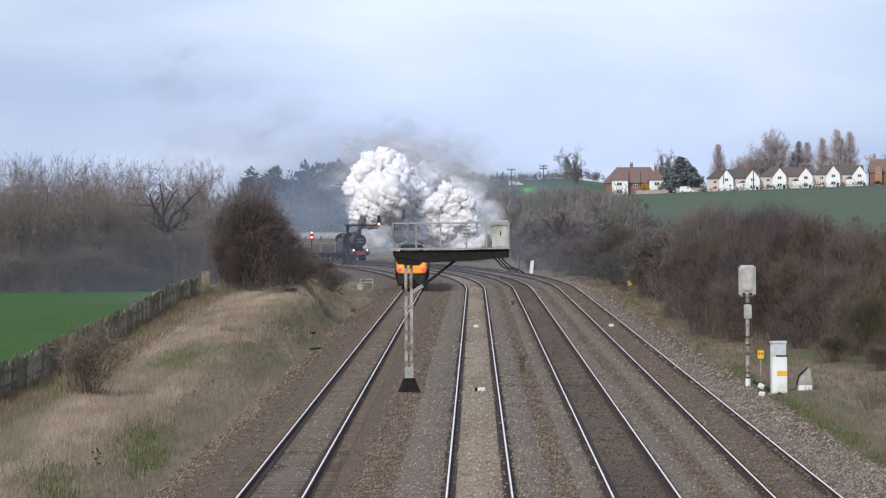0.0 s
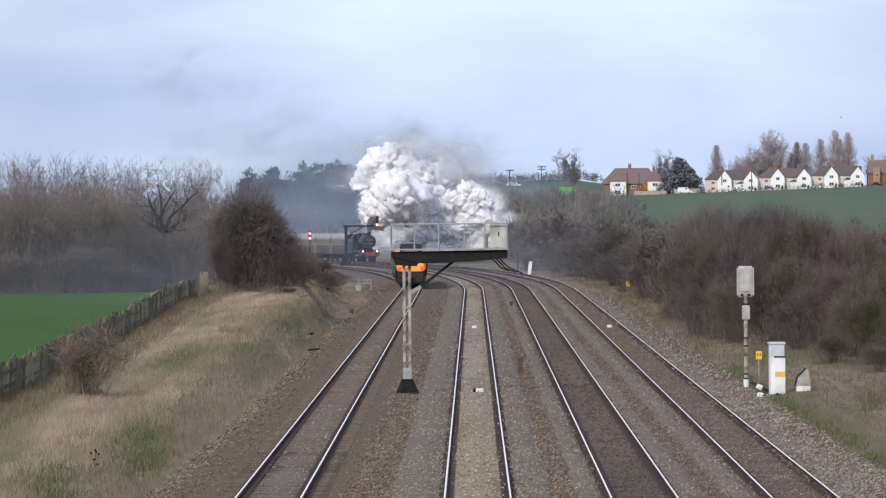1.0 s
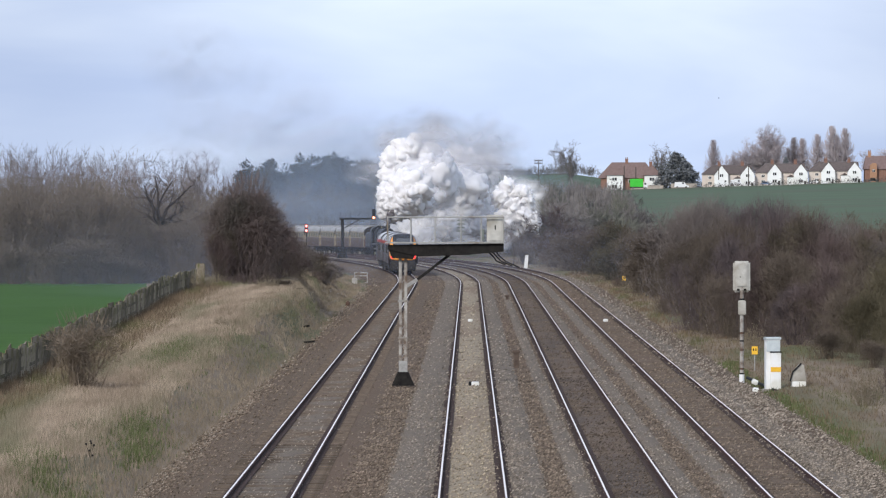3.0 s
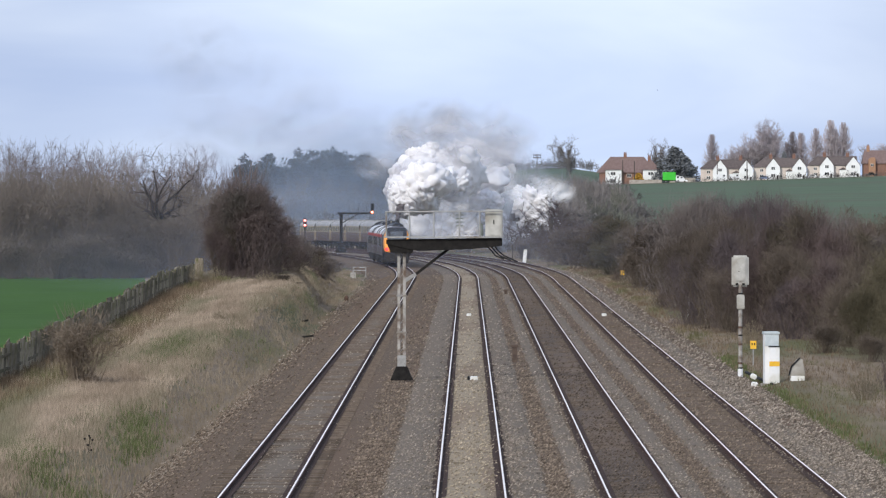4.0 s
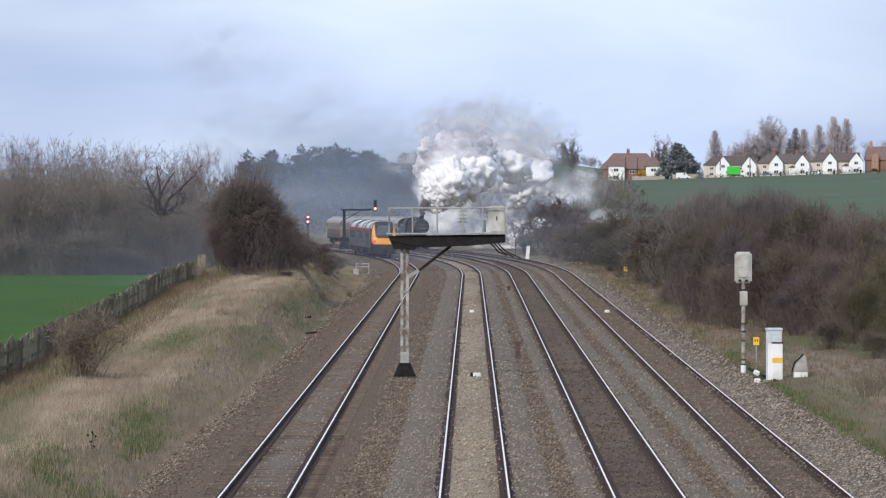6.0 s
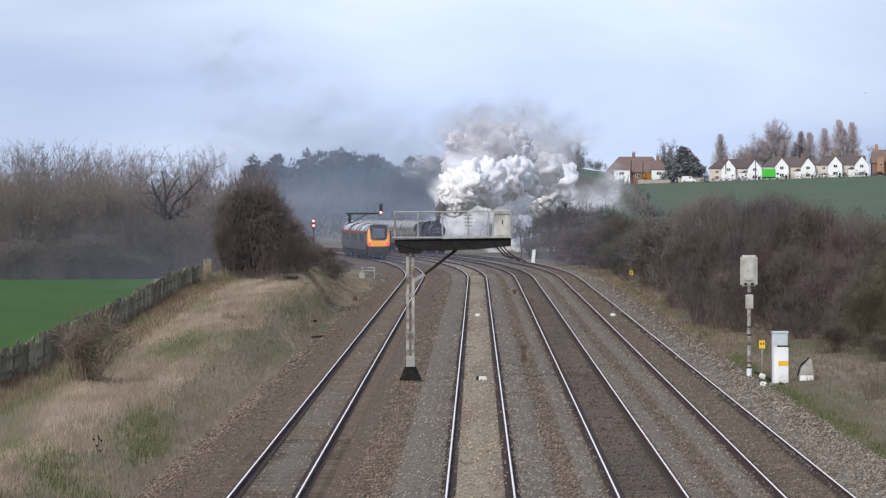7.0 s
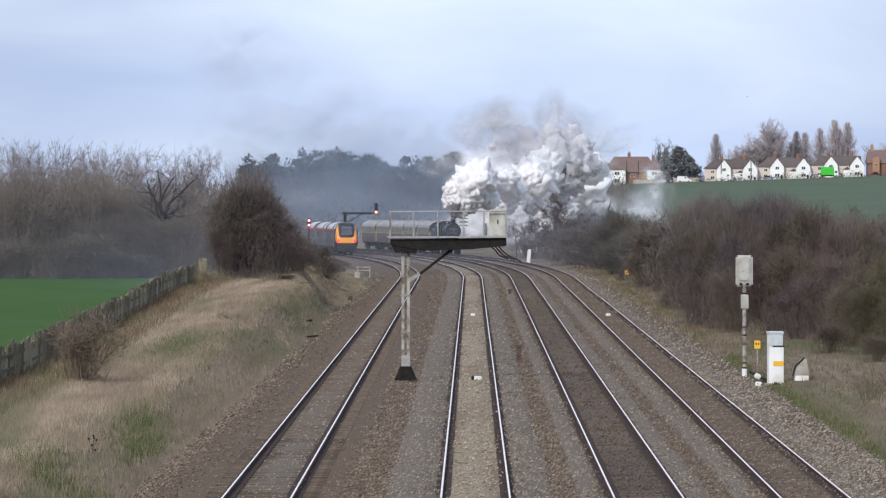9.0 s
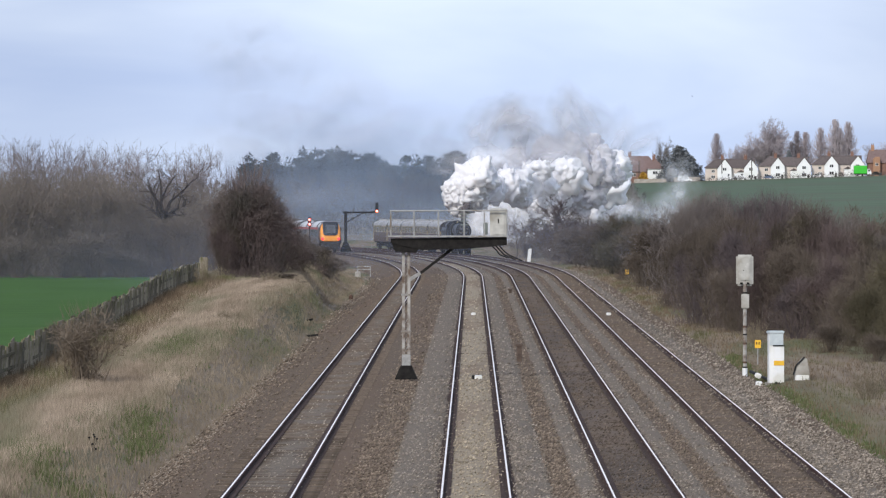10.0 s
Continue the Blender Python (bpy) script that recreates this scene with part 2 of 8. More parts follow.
# Pale purple twigs: the haze before the hill trees is in the colour.
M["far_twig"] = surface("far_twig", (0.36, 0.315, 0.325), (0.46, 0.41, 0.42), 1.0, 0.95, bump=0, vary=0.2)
M["far_scrub"] = surface("far_scrub", (0.11, 0.1, 0.095), (0.17, 0.155, 0.145), 1.0, 0.95, bump=0, vary=0.2)
# Pine colour is pushed to blue to carry the distance haze.
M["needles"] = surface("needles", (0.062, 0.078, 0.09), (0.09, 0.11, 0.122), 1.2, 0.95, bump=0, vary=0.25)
# Evergreen leaves lightened and greyed beyond foliage to show distance haze.
M["leaf_green"] = surface("leaf_green", (0.15, 0.157, 0.165), (0.2, 0.21, 0.217), 2.0, 0.9, bump=0, vary=0.25)
M["dry_blade"] = surface("dry_blade", (0.194, 0.153, 0.114), (0.378, 0.308, 0.24), 0.8, 0.95, bump=0, island=0.24, c3=(0.172, 0.158, 0.108), scale3=0.32, stretch=(1, 0.06, 1))
M["slope_blade"] = surface("slope_blade", (0.16, 0.13, 0.0946), (0.274, 0.226, 0.169), 0.4, 0.95, bump=0, island=0.25, c3=(0.125, 0.125, 0.078), scale3=0.35, stretch=(1, 0.05, 1))
M["bramble"] = surface("bramble", (0.121, 0.0897, 0.0617), (0.197, 0.15, 0.104), 0.5, 0.95, bump=0, island=0.3, c3=(0.11, 0.105, 0.055), scale3=0.5, stretch=(1, 0.08, 1))
M["green_blade"] = surface("green_blade", (0.066, 0.08, 0.034), (0.12, 0.138, 0.064), 1.2, 0.95, bump=0, island=0.3)


# ---- mesh helpers ----
def part(name, bm, material, parent=None, label=""):
    """Links a bmesh as one mesh object under a thing or a part."""
    me = bpy.data.meshes.new(name)
    bm.to_mesh(me)
    bm.free()
    me.materials.append(material)
    ob = new(name, me)
    if parent:
        ob.parent = parent
    if label:
        tagged(ob, label)
    return ob


def arrays(name, verts, faces, material, parent=None, smooth=False):
    me = bpy.data.meshes.new(name)
    me.from_pydata([tuple(v) for v in verts], [], [tuple(f) for f in faces])
    if smooth:
        me.polygons.foreach_set("use_smooth", [True] * len(me.polygons))
    me.update()
    me.materials.append(material)
    ob = new(name, me)
    if parent:
        ob.parent = parent
    return ob


def box(bm, x0, x1, y0, y1, z0, z1, bevel=0.0):
    g = bmesh.ops.create_cube(bm, size=1.0, matrix=Matrix.LocRotScale(((x0 + x1) / 2, (y0 + y1) / 2, (z0 + z1) / 2), None, (x1 - x0, y1 - y0, z1 - z0)))
    if bevel:
        es = list({e for v in g["verts"] for e in v.link_edges})
        bmesh.ops.bevel(bm, geom=es, offset=bevel, segments=2, affect="EDGES")
    return bm


def rod(bm, a, b, r, r2=None, sides=8):
    a, b = Vector(a), Vector(b)
    d = b - a
    m = Matrix.Translation((a + b) / 2) @ d.to_track_quat("Z", "Y").to_matrix().to_4x4()
    bmesh.ops.create_cone(bm, cap_ends=True, segments=sides, radius1=r, radius2=r if r2 is None else r2, depth=d.length, matrix=m)
    return bm


def beam(bm, a, b, w, h):
    a, b = Vector(a), Vector(b)
    d = b - a
    m = Matrix.Translation((a + b) / 2) @ d.to_track_quat("Z", "Y").to_matrix().to_4x4() @ Matrix.Diagonal((w, h, d.length, 1))
    bmesh.ops.create_cube(bm, size=1.0, matrix=m)
    return bm


def ball(bm, c, r, sub=2, squash=(1, 1, 1)):
    bmesh.ops.create_icosphere(bm, subdivisions=sub, radius=r, matrix=Matrix.Translation(c) @ Matrix.Diagonal((*squash, 1)))
    return bm


def prism(bm, outline, y0, y1, taper=1.0, cx=0.0, cz=0.0):
    """Outline in x, z pulled along y."""
    a = [bm.verts.new((x, y0, z)) for x, z in outline]
    b = [bm.verts.new((cx + (x - cx) * taper, y1, cz + (z - cz) * taper)) for x, z in outline]
    n = len(outline)
    for i in range(n):
        bm.faces.new((a[i], a[(i + 1) % n], b[(i + 1) % n], b[i]))
    bm.faces.new(a[::-1])
    bm.faces.new(b)
    bmesh.ops.recalc_face_normals(bm, faces=bm.faces)
    return bm


def thing(name, x, y, z, label, category, group="", kind="", rz=0.0):
    ob = new(name)
    ob.matrix_world = pose(x, y, z, 0, 0, rz)
    ob.empty_display_size = 0.3
    return tagged(ob, label, category, group, kind)
# ---- the line and the land ----
CURVE_Y, CURVE_R = 547.0, 3150.0
TRACK_X = (-4.56, 0.075, 3.81, 7.4)
TRACK_DRIFT = (-0.001, 0.0, 0.00035, 0.00062)      # the outer tracks draw away slightly
DRIFT_END = (620.0, 620.0, 430.0, 420.0)


def smooth01(a, b, v):
    t = min(1.0, max(0.0, (v - a) / (b - a)))
    return t * t * (3 - 2 * t)


def bend(y):
    return -(max(0.0, min(y, 1150.0) - CURVE_Y) ** 2) / (2 * CURVE_R)


def drop(y):
    return -(max(0.0, min(y, 1150.0) - 650.0) ** 2) / 170000.0


def track_x(k, y):
    return TRACK_X[k] + TRACK_DRIFT[k] * min(y, DRIFT_END[k]) + bend(y)


def on_track(k, y):
    """Place and heading (degrees) of the railhead centre line of track k."""
    slope = -max(0.0, y - CURVE_Y) / CURVE_R
    return track_x(k, y), drop(y), math.degrees(-math.atan(slope))


def bank_crest(y):
    return 1.2 + 0.9 * smooth01(190, 400, y) - 1.75 * smooth01(500, 640, y)


def land(x, y):
    """Height of the ground."""
    b = bend(min(y, 1500.0)) if y > CURVE_Y else 0.0
    base = drop(min(y, 1400.0)) if y > 500 else 0.0
    left, right = -7.6 - 0.4 * smooth01(200, 340, y) - 1.4 * smooth01(340, 492, y) + b, 10.4 + b
    n = 0.07 * noise.noise((x * 0.5, y * 0.03, 0)) + 0.26 * noise.noise((x * 0.22, y * 0.022, 7)) * (1 - smooth01(400, 520, y)) + 0.015 * noise.noise((x * 1.3, y * 0.3, 3))
    if x > left and x < right:
        z = base - 0.8
    elif x <= left:
        up = smooth01(0, 3.0 - 0.8 * smooth01(300, 400, y) + 1.6 * smooth01(460, 540, y), left - x)
        z = base - 0.8 + (bank_crest(y) + 0.18) * up + n * smooth01(0, 2, left - x)
        if y > 500:
            z += 0.2 * smooth01(3, 9, left - x) * smooth01(500, 700, y)
        field_z = 0.35 - 2.3 * smooth01(200, 700, y)
        z = z + (field_z - z) * smooth01(8.2, 14.0, left - x)
    else:
        z = base - 0.8 + 0.42 * smooth01(0, 1.4, x - right) + n * smooth01(0, 2, x - right)
    # the hill with the houses
    ridge = 9.75 + 0.031 * min(max(x, -60), 260)
    if y > 950:
        k = min(1.0, (y - 950) / 1650.0)
        side = smooth01(-160, 10, x)
        z = z * (1 - k) + k * (ridge * side + 1.0 * (1 - side))
        if y > 2650:
            u = x * 2640.0 / y
            z += smooth01(2650, 3300, y) * 1.2 + 8.0 * smooth01(2650, 3000, y) * smooth01(-60, -10, u) * (1 - smooth01(44, 62, u))
    return z


def make_ground():
    """One sheet: fine rows near the line, coarse ones to the horizon."""
    ys = [-400, -150, -60, 0, 50, 90]
    y = 110.0
    while y < 5200:
        ys.append(y)
        y += 2.0 if y < 330 else 4.0 if y < 620 else 12.0 if y < 1300 else 50.0 if y < 2700 else 300
    xs = [-2500, -1200, -600, -300, -180, -120, -90, -70, -56, -46]
    x = -40.0
    while x <= 30:
        xs.append(x)
        x += 0.8
    xs += [34, 40, 48, 58, 70, 85, 100, 120, 140, 160, 185, 220, 300, 600, 1200, 2500]
    verts, faces = [], []
    for yy in ys:
        sh = bend(min(yy, 1300.0)) if yy > CURVE_Y else 0.0
        for xx in xs:
            px = xx + sh * (1.0 if abs(xx) < 300 else 0.0)
            verts.append((px, yy, land(px, yy)))
    n = len(xs)
    for j in range(len(ys) - 1):
        for i in range(n - 1):
            a = j * n + i
            faces.append((a, a + 1, a + n + 1, a + n))
    ob = arrays("ground", verts, faces, M["field"], smooth=True)
    ob.data.materials.append(M["rough_grass"])
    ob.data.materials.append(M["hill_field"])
    mats = []
    for f in ob.data.polygons:
        c = f.center
        b = bend(min(c.y, 1300.0)) if c.y > CURVE_Y else 0
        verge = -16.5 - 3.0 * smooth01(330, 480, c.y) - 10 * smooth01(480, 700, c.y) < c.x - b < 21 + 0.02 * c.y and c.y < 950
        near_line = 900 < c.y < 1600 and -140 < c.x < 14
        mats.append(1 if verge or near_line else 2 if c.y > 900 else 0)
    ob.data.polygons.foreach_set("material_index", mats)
    return tagged(ob, "green farm fields and dry grassy railway banks", "ground", kind="structure")


ground = make_ground()


def farm_track():
    """Pale rutted track along the top of the hill field."""
    verts, faces = [], []
    for i in range(40):
        x = 58 + 3.2 * i
        w = 6.0 + 2.0 * noise.noise((x * 0.1, 0, 0))
        for y in (2552 - w, 2552, 2552 + w):
            verts.append((x, y, land(x, y) + 0.12))
    for i in range(39):
        for j in range(2):
            a = i * 3 + j
            faces.append((a, a + 3, a + 4, a + 1))
    return tagged(arrays("farm_track", verts, faces, M["rough_grass"], smooth=True), "pale worn farm track along the field edge", "track", kind="structure")


farm_track()


def strip(name, offsets, y0, y1, material, label, category, step=8.0, jitter=0.0, parent=None, k=1):
    """A bed laid along the line; offsets are (x, z) across it."""
    verts, faces = [], []
    ys = []
    y = y0
    while y < y1:
        ys.append(y)
        y += step if y < 700 else step * 2.5
    ys.append(y1)
    n = len(offsets)
    for yy in ys:
        for x, z in offsets:
            j = jitter * noise.noise((x * 2.1, yy * 0.4, 5.0))
            verts.append((x + bend(yy) + TRACK_DRIFT[k] * min(yy, DRIFT_END[k]), yy, z + drop(yy) + j))
    for j in range(len(ys) - 1):
        for i in range(n - 1):
            a = j * n + i
            faces.append((a, a + 1, a + n + 1, a + n))
    ob = arrays(name, verts, faces, material, parent, smooth=True)
    return tagged(ob, label, category, kind="structure") if label else ob


BED_Y0, BED_Y1 = -80.0, 1150.0
strip("ballast_bed", [(-8.5, -0.75), (-7.4, -0.5), (-6.4, -0.22), (-5.9, -0.16), (-3.4, -0.16), (-2.6, -0.2), (-1.9, -0.18), (-1.1, -0.16), (1.3, -0.16), (2.0, -0.2), (2.7, -0.16), (5.1, -0.16), (5.8, -0.2), (6.4, -0.16), (8.9, -0.16), (9.5, -0.2), (10.6, -0.45), (12.2, -0.95)],
      BED_Y0, BED_Y1, M["ballast"], "brown-grey stone ballast bed under the four tracks", "ballast", 2.5, 0.07)
for nm, x0, x1, z, mt, lb in (("track_fill", -5.24, -3.86, -0.14, "ballast_grey", "grey weathered ballast between the rails"),
                              ("track_fill", -0.6, 0.76, -0.13, "ballast_pale", "pale sandy ballast between the rails"),
                              ("track_fill", 3.12, 4.5, -0.14, "ballast_dark", "dark oily ballast between the rails"),
                              ("track_fill", 6.71, 8.09, -0.14, "ballast", "brown ballast between the rails"),
                              ("ballast_margin", -1.9, -0.75, -0.12, "ballast_grey", "fresh grey ballast beside the rails"),
                              ("ballast_margin", 0.95, 1.75, -0.12, "ballast_grey", "fresh grey ballast beside the rails"),
                              ("ballast_margin", 2.45, 2.9, -0.13, "ballast_grey", "fresh grey ballast beside the rails"),
                              ("ballast_margin", 4.75, 5.3, -0.13, "ballast_grey", "fresh grey ballast beside the rails"),
                              ("ballast_margin", 5.95, 6.45, -0.13, "ballast_grey", "fresh grey ballast beside the rails"),
                              ("ballast_margin", 8.35, 9.2, -0.13, "ballast_grey", "fresh grey ballast beside the rails")):
    w = x1 - x0
    zz = [z - 0.09, z, z + 0.01, z, z - 0.09]
    strip(nm, list(zip((x0 - 0.12, x0 + 0.05 * w, x0 + w / 2, x1 - 0.05 * w, x1 + 0.12), zz)), BED_Y0, BED_Y1, M[mt], lb, "ballast", 3.0, 0.035, k=0 if x0 < -3 else 2 if 3 < x0 < 4 else 3 if x0 > 6 else 1)

RAIL = [(-0.07, -0.16), (0.07, -0.16), (0.07, -0.145), (0.012, -0.125), (0.012, -0.045), (0.036, -0.035), (0.036, -0.007), (0.021, 0.0), (-0.021, 0.0), (-0.036, -0.007), (-0.036, -0.035), (-0.012, -0.045), (-0.012, -0.125), (-0.07, -0.145)]


def make_rail(k, side, parent):
    ys = [-80.0]
    while ys[-1] < 1144:
        ys.append(ys[-1] + (25.0 if ys[-1] < 480 else 6.0))
    n = len(RAIL)
    verts = [(track_x(k, y) + side + ox, y, drop(y) + oz) for y in ys for ox, oz in RAIL]
    faces, mats = [], []
    for j in range(len(ys) - 1):
        for i in range(n):
            a, b = j * n + i, j * n + (i + 1) % n
            faces.append((a, b, b + n, a + n))
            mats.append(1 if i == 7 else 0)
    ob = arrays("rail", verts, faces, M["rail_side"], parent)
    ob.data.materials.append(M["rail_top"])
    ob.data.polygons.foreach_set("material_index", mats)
    return ob


# Strips paint the stained ballast together with the rail's foot and shadow.
for k in range(4):
    for side in (-1, 1):
        xa = TRACK_X[k] + side * 0.73
        xb = TRACK_X[k] + side * 0.56
        strip("rail_stain", [(min(xa, xb), -0.105), ((xa + xb) / 2, -0.095), (max(xa, xb), -0.105)], BED_Y0, BED_Y1, M["rust_stain"], "dark strip along the rail for rust stain, rail foot and shade", "ballast", 6.0, 0.0, k=k)
        xa = TRACK_X[k] + side * 0.775
        xb = TRACK_X[k] + side * 0.91
        strip("rail_stain", [(min(xa, xb), -0.118), ((xa + xb) / 2, -0.112), (max(xa, xb), -0.118)], BED_Y0, BED_Y1, M["rust_stain"], "dark strip along the rail for rust stain, rail foot and shade", "ballast", 6.0, 0.0, k=k)
TRACK_LABEL = ("railway track with polished steel rails and grey ballast", "railway track with polished rails on pale sandy ballast",
               "railway track with polished rails on dark stained ballast", "outer railway track with polished rails on brown ballast")
tracks = []
for k, tx in enumerate(TRACK_X):
    tr = thing("railway_track", 0, 0, 0, TRACK_LABEL[k], "railway track", "parallel running lines", "structure")
    tracks.append(tr)
    make_rail(k, -0.7525, tr)
    make_rail(k, 0.7525, tr)
# ---- trains ----
M["coach_cream"] = surface("coach_cream", (0.3, 0.24, 0.15), (0.36, 0.29, 0.185), 1.5, 0.45, bump=0.05, c3=(0.24, 0.195, 0.125), scale3=0.6)
M["coach_brown"] = surface("coach_brown", (0.075, 0.045, 0.032), (0.1, 0.06, 0.042), 1.5, 0.45, bump=0.05)
M["coach_roof"] = surface("coach_roof", (0.3, 0.295, 0.29), (0.43, 0.425, 0.42), 1.2, 0.6, bump=0.1, c3=(0.25, 0.25, 0.25), scale3=0.5)
M["window_glass"] = surface("window_glass", (0.014, 0.015, 0.018), (0.025, 0.026, 0.03), 2, 0.22, bump=0, spec=0.4)
M["coach_window"] = surface("coach_window", (0.06, 0.055, 0.048), (0.1, 0.092, 0.078), 2, 0.15, bump=0, spec=0.5)
# Grey-blue glass base imitates the sky reflected in the cab window.
M["screen_glass"] = surface("screen_glass", (0.055, 0.06, 0.068), (0.09, 0.097, 0.108), 1, 0.25, bump=0, spec=0.3)
M["underframe"] = surface("underframe", (0.025, 0.023, 0.022), (0.05, 0.045, 0.04), 3, 0.8, bump=0.2)
M["loco_black"] = surface("loco_black", (0.014, 0.014, 0.015), (0.03, 0.03, 0.03), 3, 0.4, bump=0.1)
M["buffer_red"] = surface("buffer_red", (0.2, 0.025, 0.022), (0.28, 0.035, 0.028), 3, 0.5, bump=0.1)
M["brass"] = surface("brass", (0.6, 0.5, 0.3), (0.7, 0.6, 0.4), 3, 0.3, metal=0.8, bump=0)
M["train_silver"] = surface("train_silver", (0.07, 0.055, 0.06), (0.1, 0.082, 0.088), 1.2, 0.35, bump=0.03)
M["train_door"] = surface("train_door", (0.12, 0.12, 0.13), (0.17, 0.17, 0.18), 1.2, 0.4, bump=0.03)
M["train_red"] = surface("train_red", (0.34, 0.03, 0.02), (0.42, 0.045, 0.03), 1.2, 0.4, bump=0.03)
M["train_orange"] = surface("train_orange", (0.86, 0.33, 0.045), (0.95, 0.4, 0.07), 1.5, 0.4, bump=0.03)
M["train_roof"] = surface("train_roof", (0.5, 0.51, 0.53), (0.66, 0.67, 0.69), 1.0, 0.5, bump=0.05, c3=(0.34, 0.34, 0.35), scale3=0.4)

COACH_L, UNIT_L = 19.6, 19.2


def coach_profile(w, floor, eave, top, n=7):
    """Closed outline of a carriage body, sides slightly bowed, roof an arc."""
    pts = [(-w * 0.96, floor), (-w, floor + 0.7), (-w * 0.985, eave)]
    for i in range(1, n):
        a = math.pi * (1 - i / n)
        pts.append((w * 0.97 * math.cos(a), eave + (top - eave) * math.sin(a)))
    pts += [(w * 0.985, eave), (w, floor + 0.7), (w * 0.96, floor)]
    return pts


def bogie(parent, y, wheel_r=0.46, name="bogie"):
    bm = bmesh.new()
    for sx in (-1, 1):
        box(bm, sx * 1.0 - 0.08, sx * 1.0 + 0.08, y - 1.6, y + 1.6, 0.35, 0.72, 0.03)
        box(bm, sx * 1.05 - 0.1, sx * 1.05 + 0.1, y - 0.35, y + 0.35, 0.28, 0.85, 0.03)
    box(bm, -1.0, 1.0, y - 0.25, y + 0.25, 0.5, 0.85)
    b = part(name, bm, M["underframe"], parent)
    for dy in (-1.25, 1.25):
        bm = bmesh.new()
        for sx in (-0.75, 0.75):
            rod(bm, (sx - 0.07, y + dy, wheel_r), (sx + 0.07, y + dy, wheel_r), wheel_r, sides=16)
        rod(bm, (-0.8, y + dy, wheel_r), (0.8, y + dy, wheel_r), 0.08)
        part("wheelset", bm, M["underframe"], b)


def build_coach():
    c = thing("railway_coach", 0, 0, 0, "brown and cream passenger coach with a pale grey roof", "railway coach", "coaches of the steam train")
    h = COACH_L / 2 - 0.35
    bm = bmesh.new()
    prism(bm, [(x, z) for x, z in coach_profile(1.38, 1.0, 2.25, 2.26) if z <= 2.26], -h, h)
    part("lower_body", bm, M["coach_brown"], c, "dark brown lower body side")
    bm = bmesh.new()
    prism(bm, [(-1.36, 2.22), (-1.36, 3.12), (1.36, 3.12), (1.36, 2.22)], -h, h)
    part("upper_body", bm, M["coach_cream"], c, "cream upper body side")
    bm = bmesh.new()
    prism(bm, [(-1.4, 3.1)] + [(1.4 * math.cos(math.pi * (1 - i / 8)), 3.1 + 0.72 * math.sin(math.pi * (1 - i / 8))) for i in range(1, 8)] + [(1.4, 3.1)], -h - 0.08, h + 0.08)
    roof = part("roof", bm, M["coach_roof"], c, "dusty pale grey arched roof")
    bm = bmesh.new()
    for i in range(7):
        for sx in (-0.5, 0.5):
            rod(bm, (sx, -h + 1.6 + i * 2.75, 3.7), (sx, -h + 1.6 + i * 2.75, 3.92), 0.12, 0.16)
    tagged(part("roof_vents", bm, M["coach_roof"], roof), kind="stuff")
    for sx in (-1, 1):
        for i in range(8):
            y = -h + 1.9 + i * 2.25
            bm = bmesh.new()
            box(bm, sx * 1.372 - 0.02, sx * 1.372 + 0.02, y - 0.6, y + 0.6, 2.32, 2.98, 0.015)
            part("window", bm, M["coach_window"], c)
        for y in (-h + 0.45, h - 0.45):
            bm = bmesh.new()
            box(bm, sx * 1.37 - 0.025, sx * 1.37 + 0.025, y - 0.36, y + 0.36, 1.1, 3.0, 0.02)
            part("door", bm, M["coach_cream"], c)
    for s in (-1, 1):
        # Dark band added to mark the seam between coaches.
        bm = bmesh.new()
        prism(bm, [(-1.41, 2.6)] + [(1.42 * math.cos(math.pi * (1 - i / 8)), 3.1 + 0.74 * math.sin(math.pi * (1 - i / 8))) for i in range(0, 9)] + [(1.41, 2.6)], s * h - 0.1 - 0.06 * (s < 0), s * h + 0.1 + 0.06 * (s > 0))
        part("end_rib", bm, M["underframe"], c, "dark band round the coach end")
        bm = bmesh.new()
        box(bm, -0.55, 0.55, s * h - 0.02 if s > 0 else -h - 0.33, h + 0.33 if s > 0 else -h + 0.02, 1.05, 3.1, 0.04)
        part("gangway", bm, M["black_rubber"], c)
        for sx in (-0.86, 0.86):
            bm = bmesh.new()
            rod(bm, (sx, s * (h - 0.02), 1.05), (sx, s * (h + 0.33), 1.05), 0.1)
            rod(bm, (sx, s * (h + 0.28), 1.05), (sx, s * (h + 0.34), 1.05), 0.24, sides=14)
            part("buffer", bm, M["underframe"], c)
    bm = bmesh.new()
    box(bm, -1.2, 1.2, -h, h, 0.85, 1.03)
    box(bm, -1.0, 1.0, -2.6, -0.4, 0.45, 0.86, 0.04)
    box(bm, -1.0, 1.0, 0.6, 2.2, 0.5, 0.86, 0.04)
    part("underframe", bm, M["underframe"], c)
    bogie(c, -h + 2.8)
    bogie(c, h - 2.8)
    return c


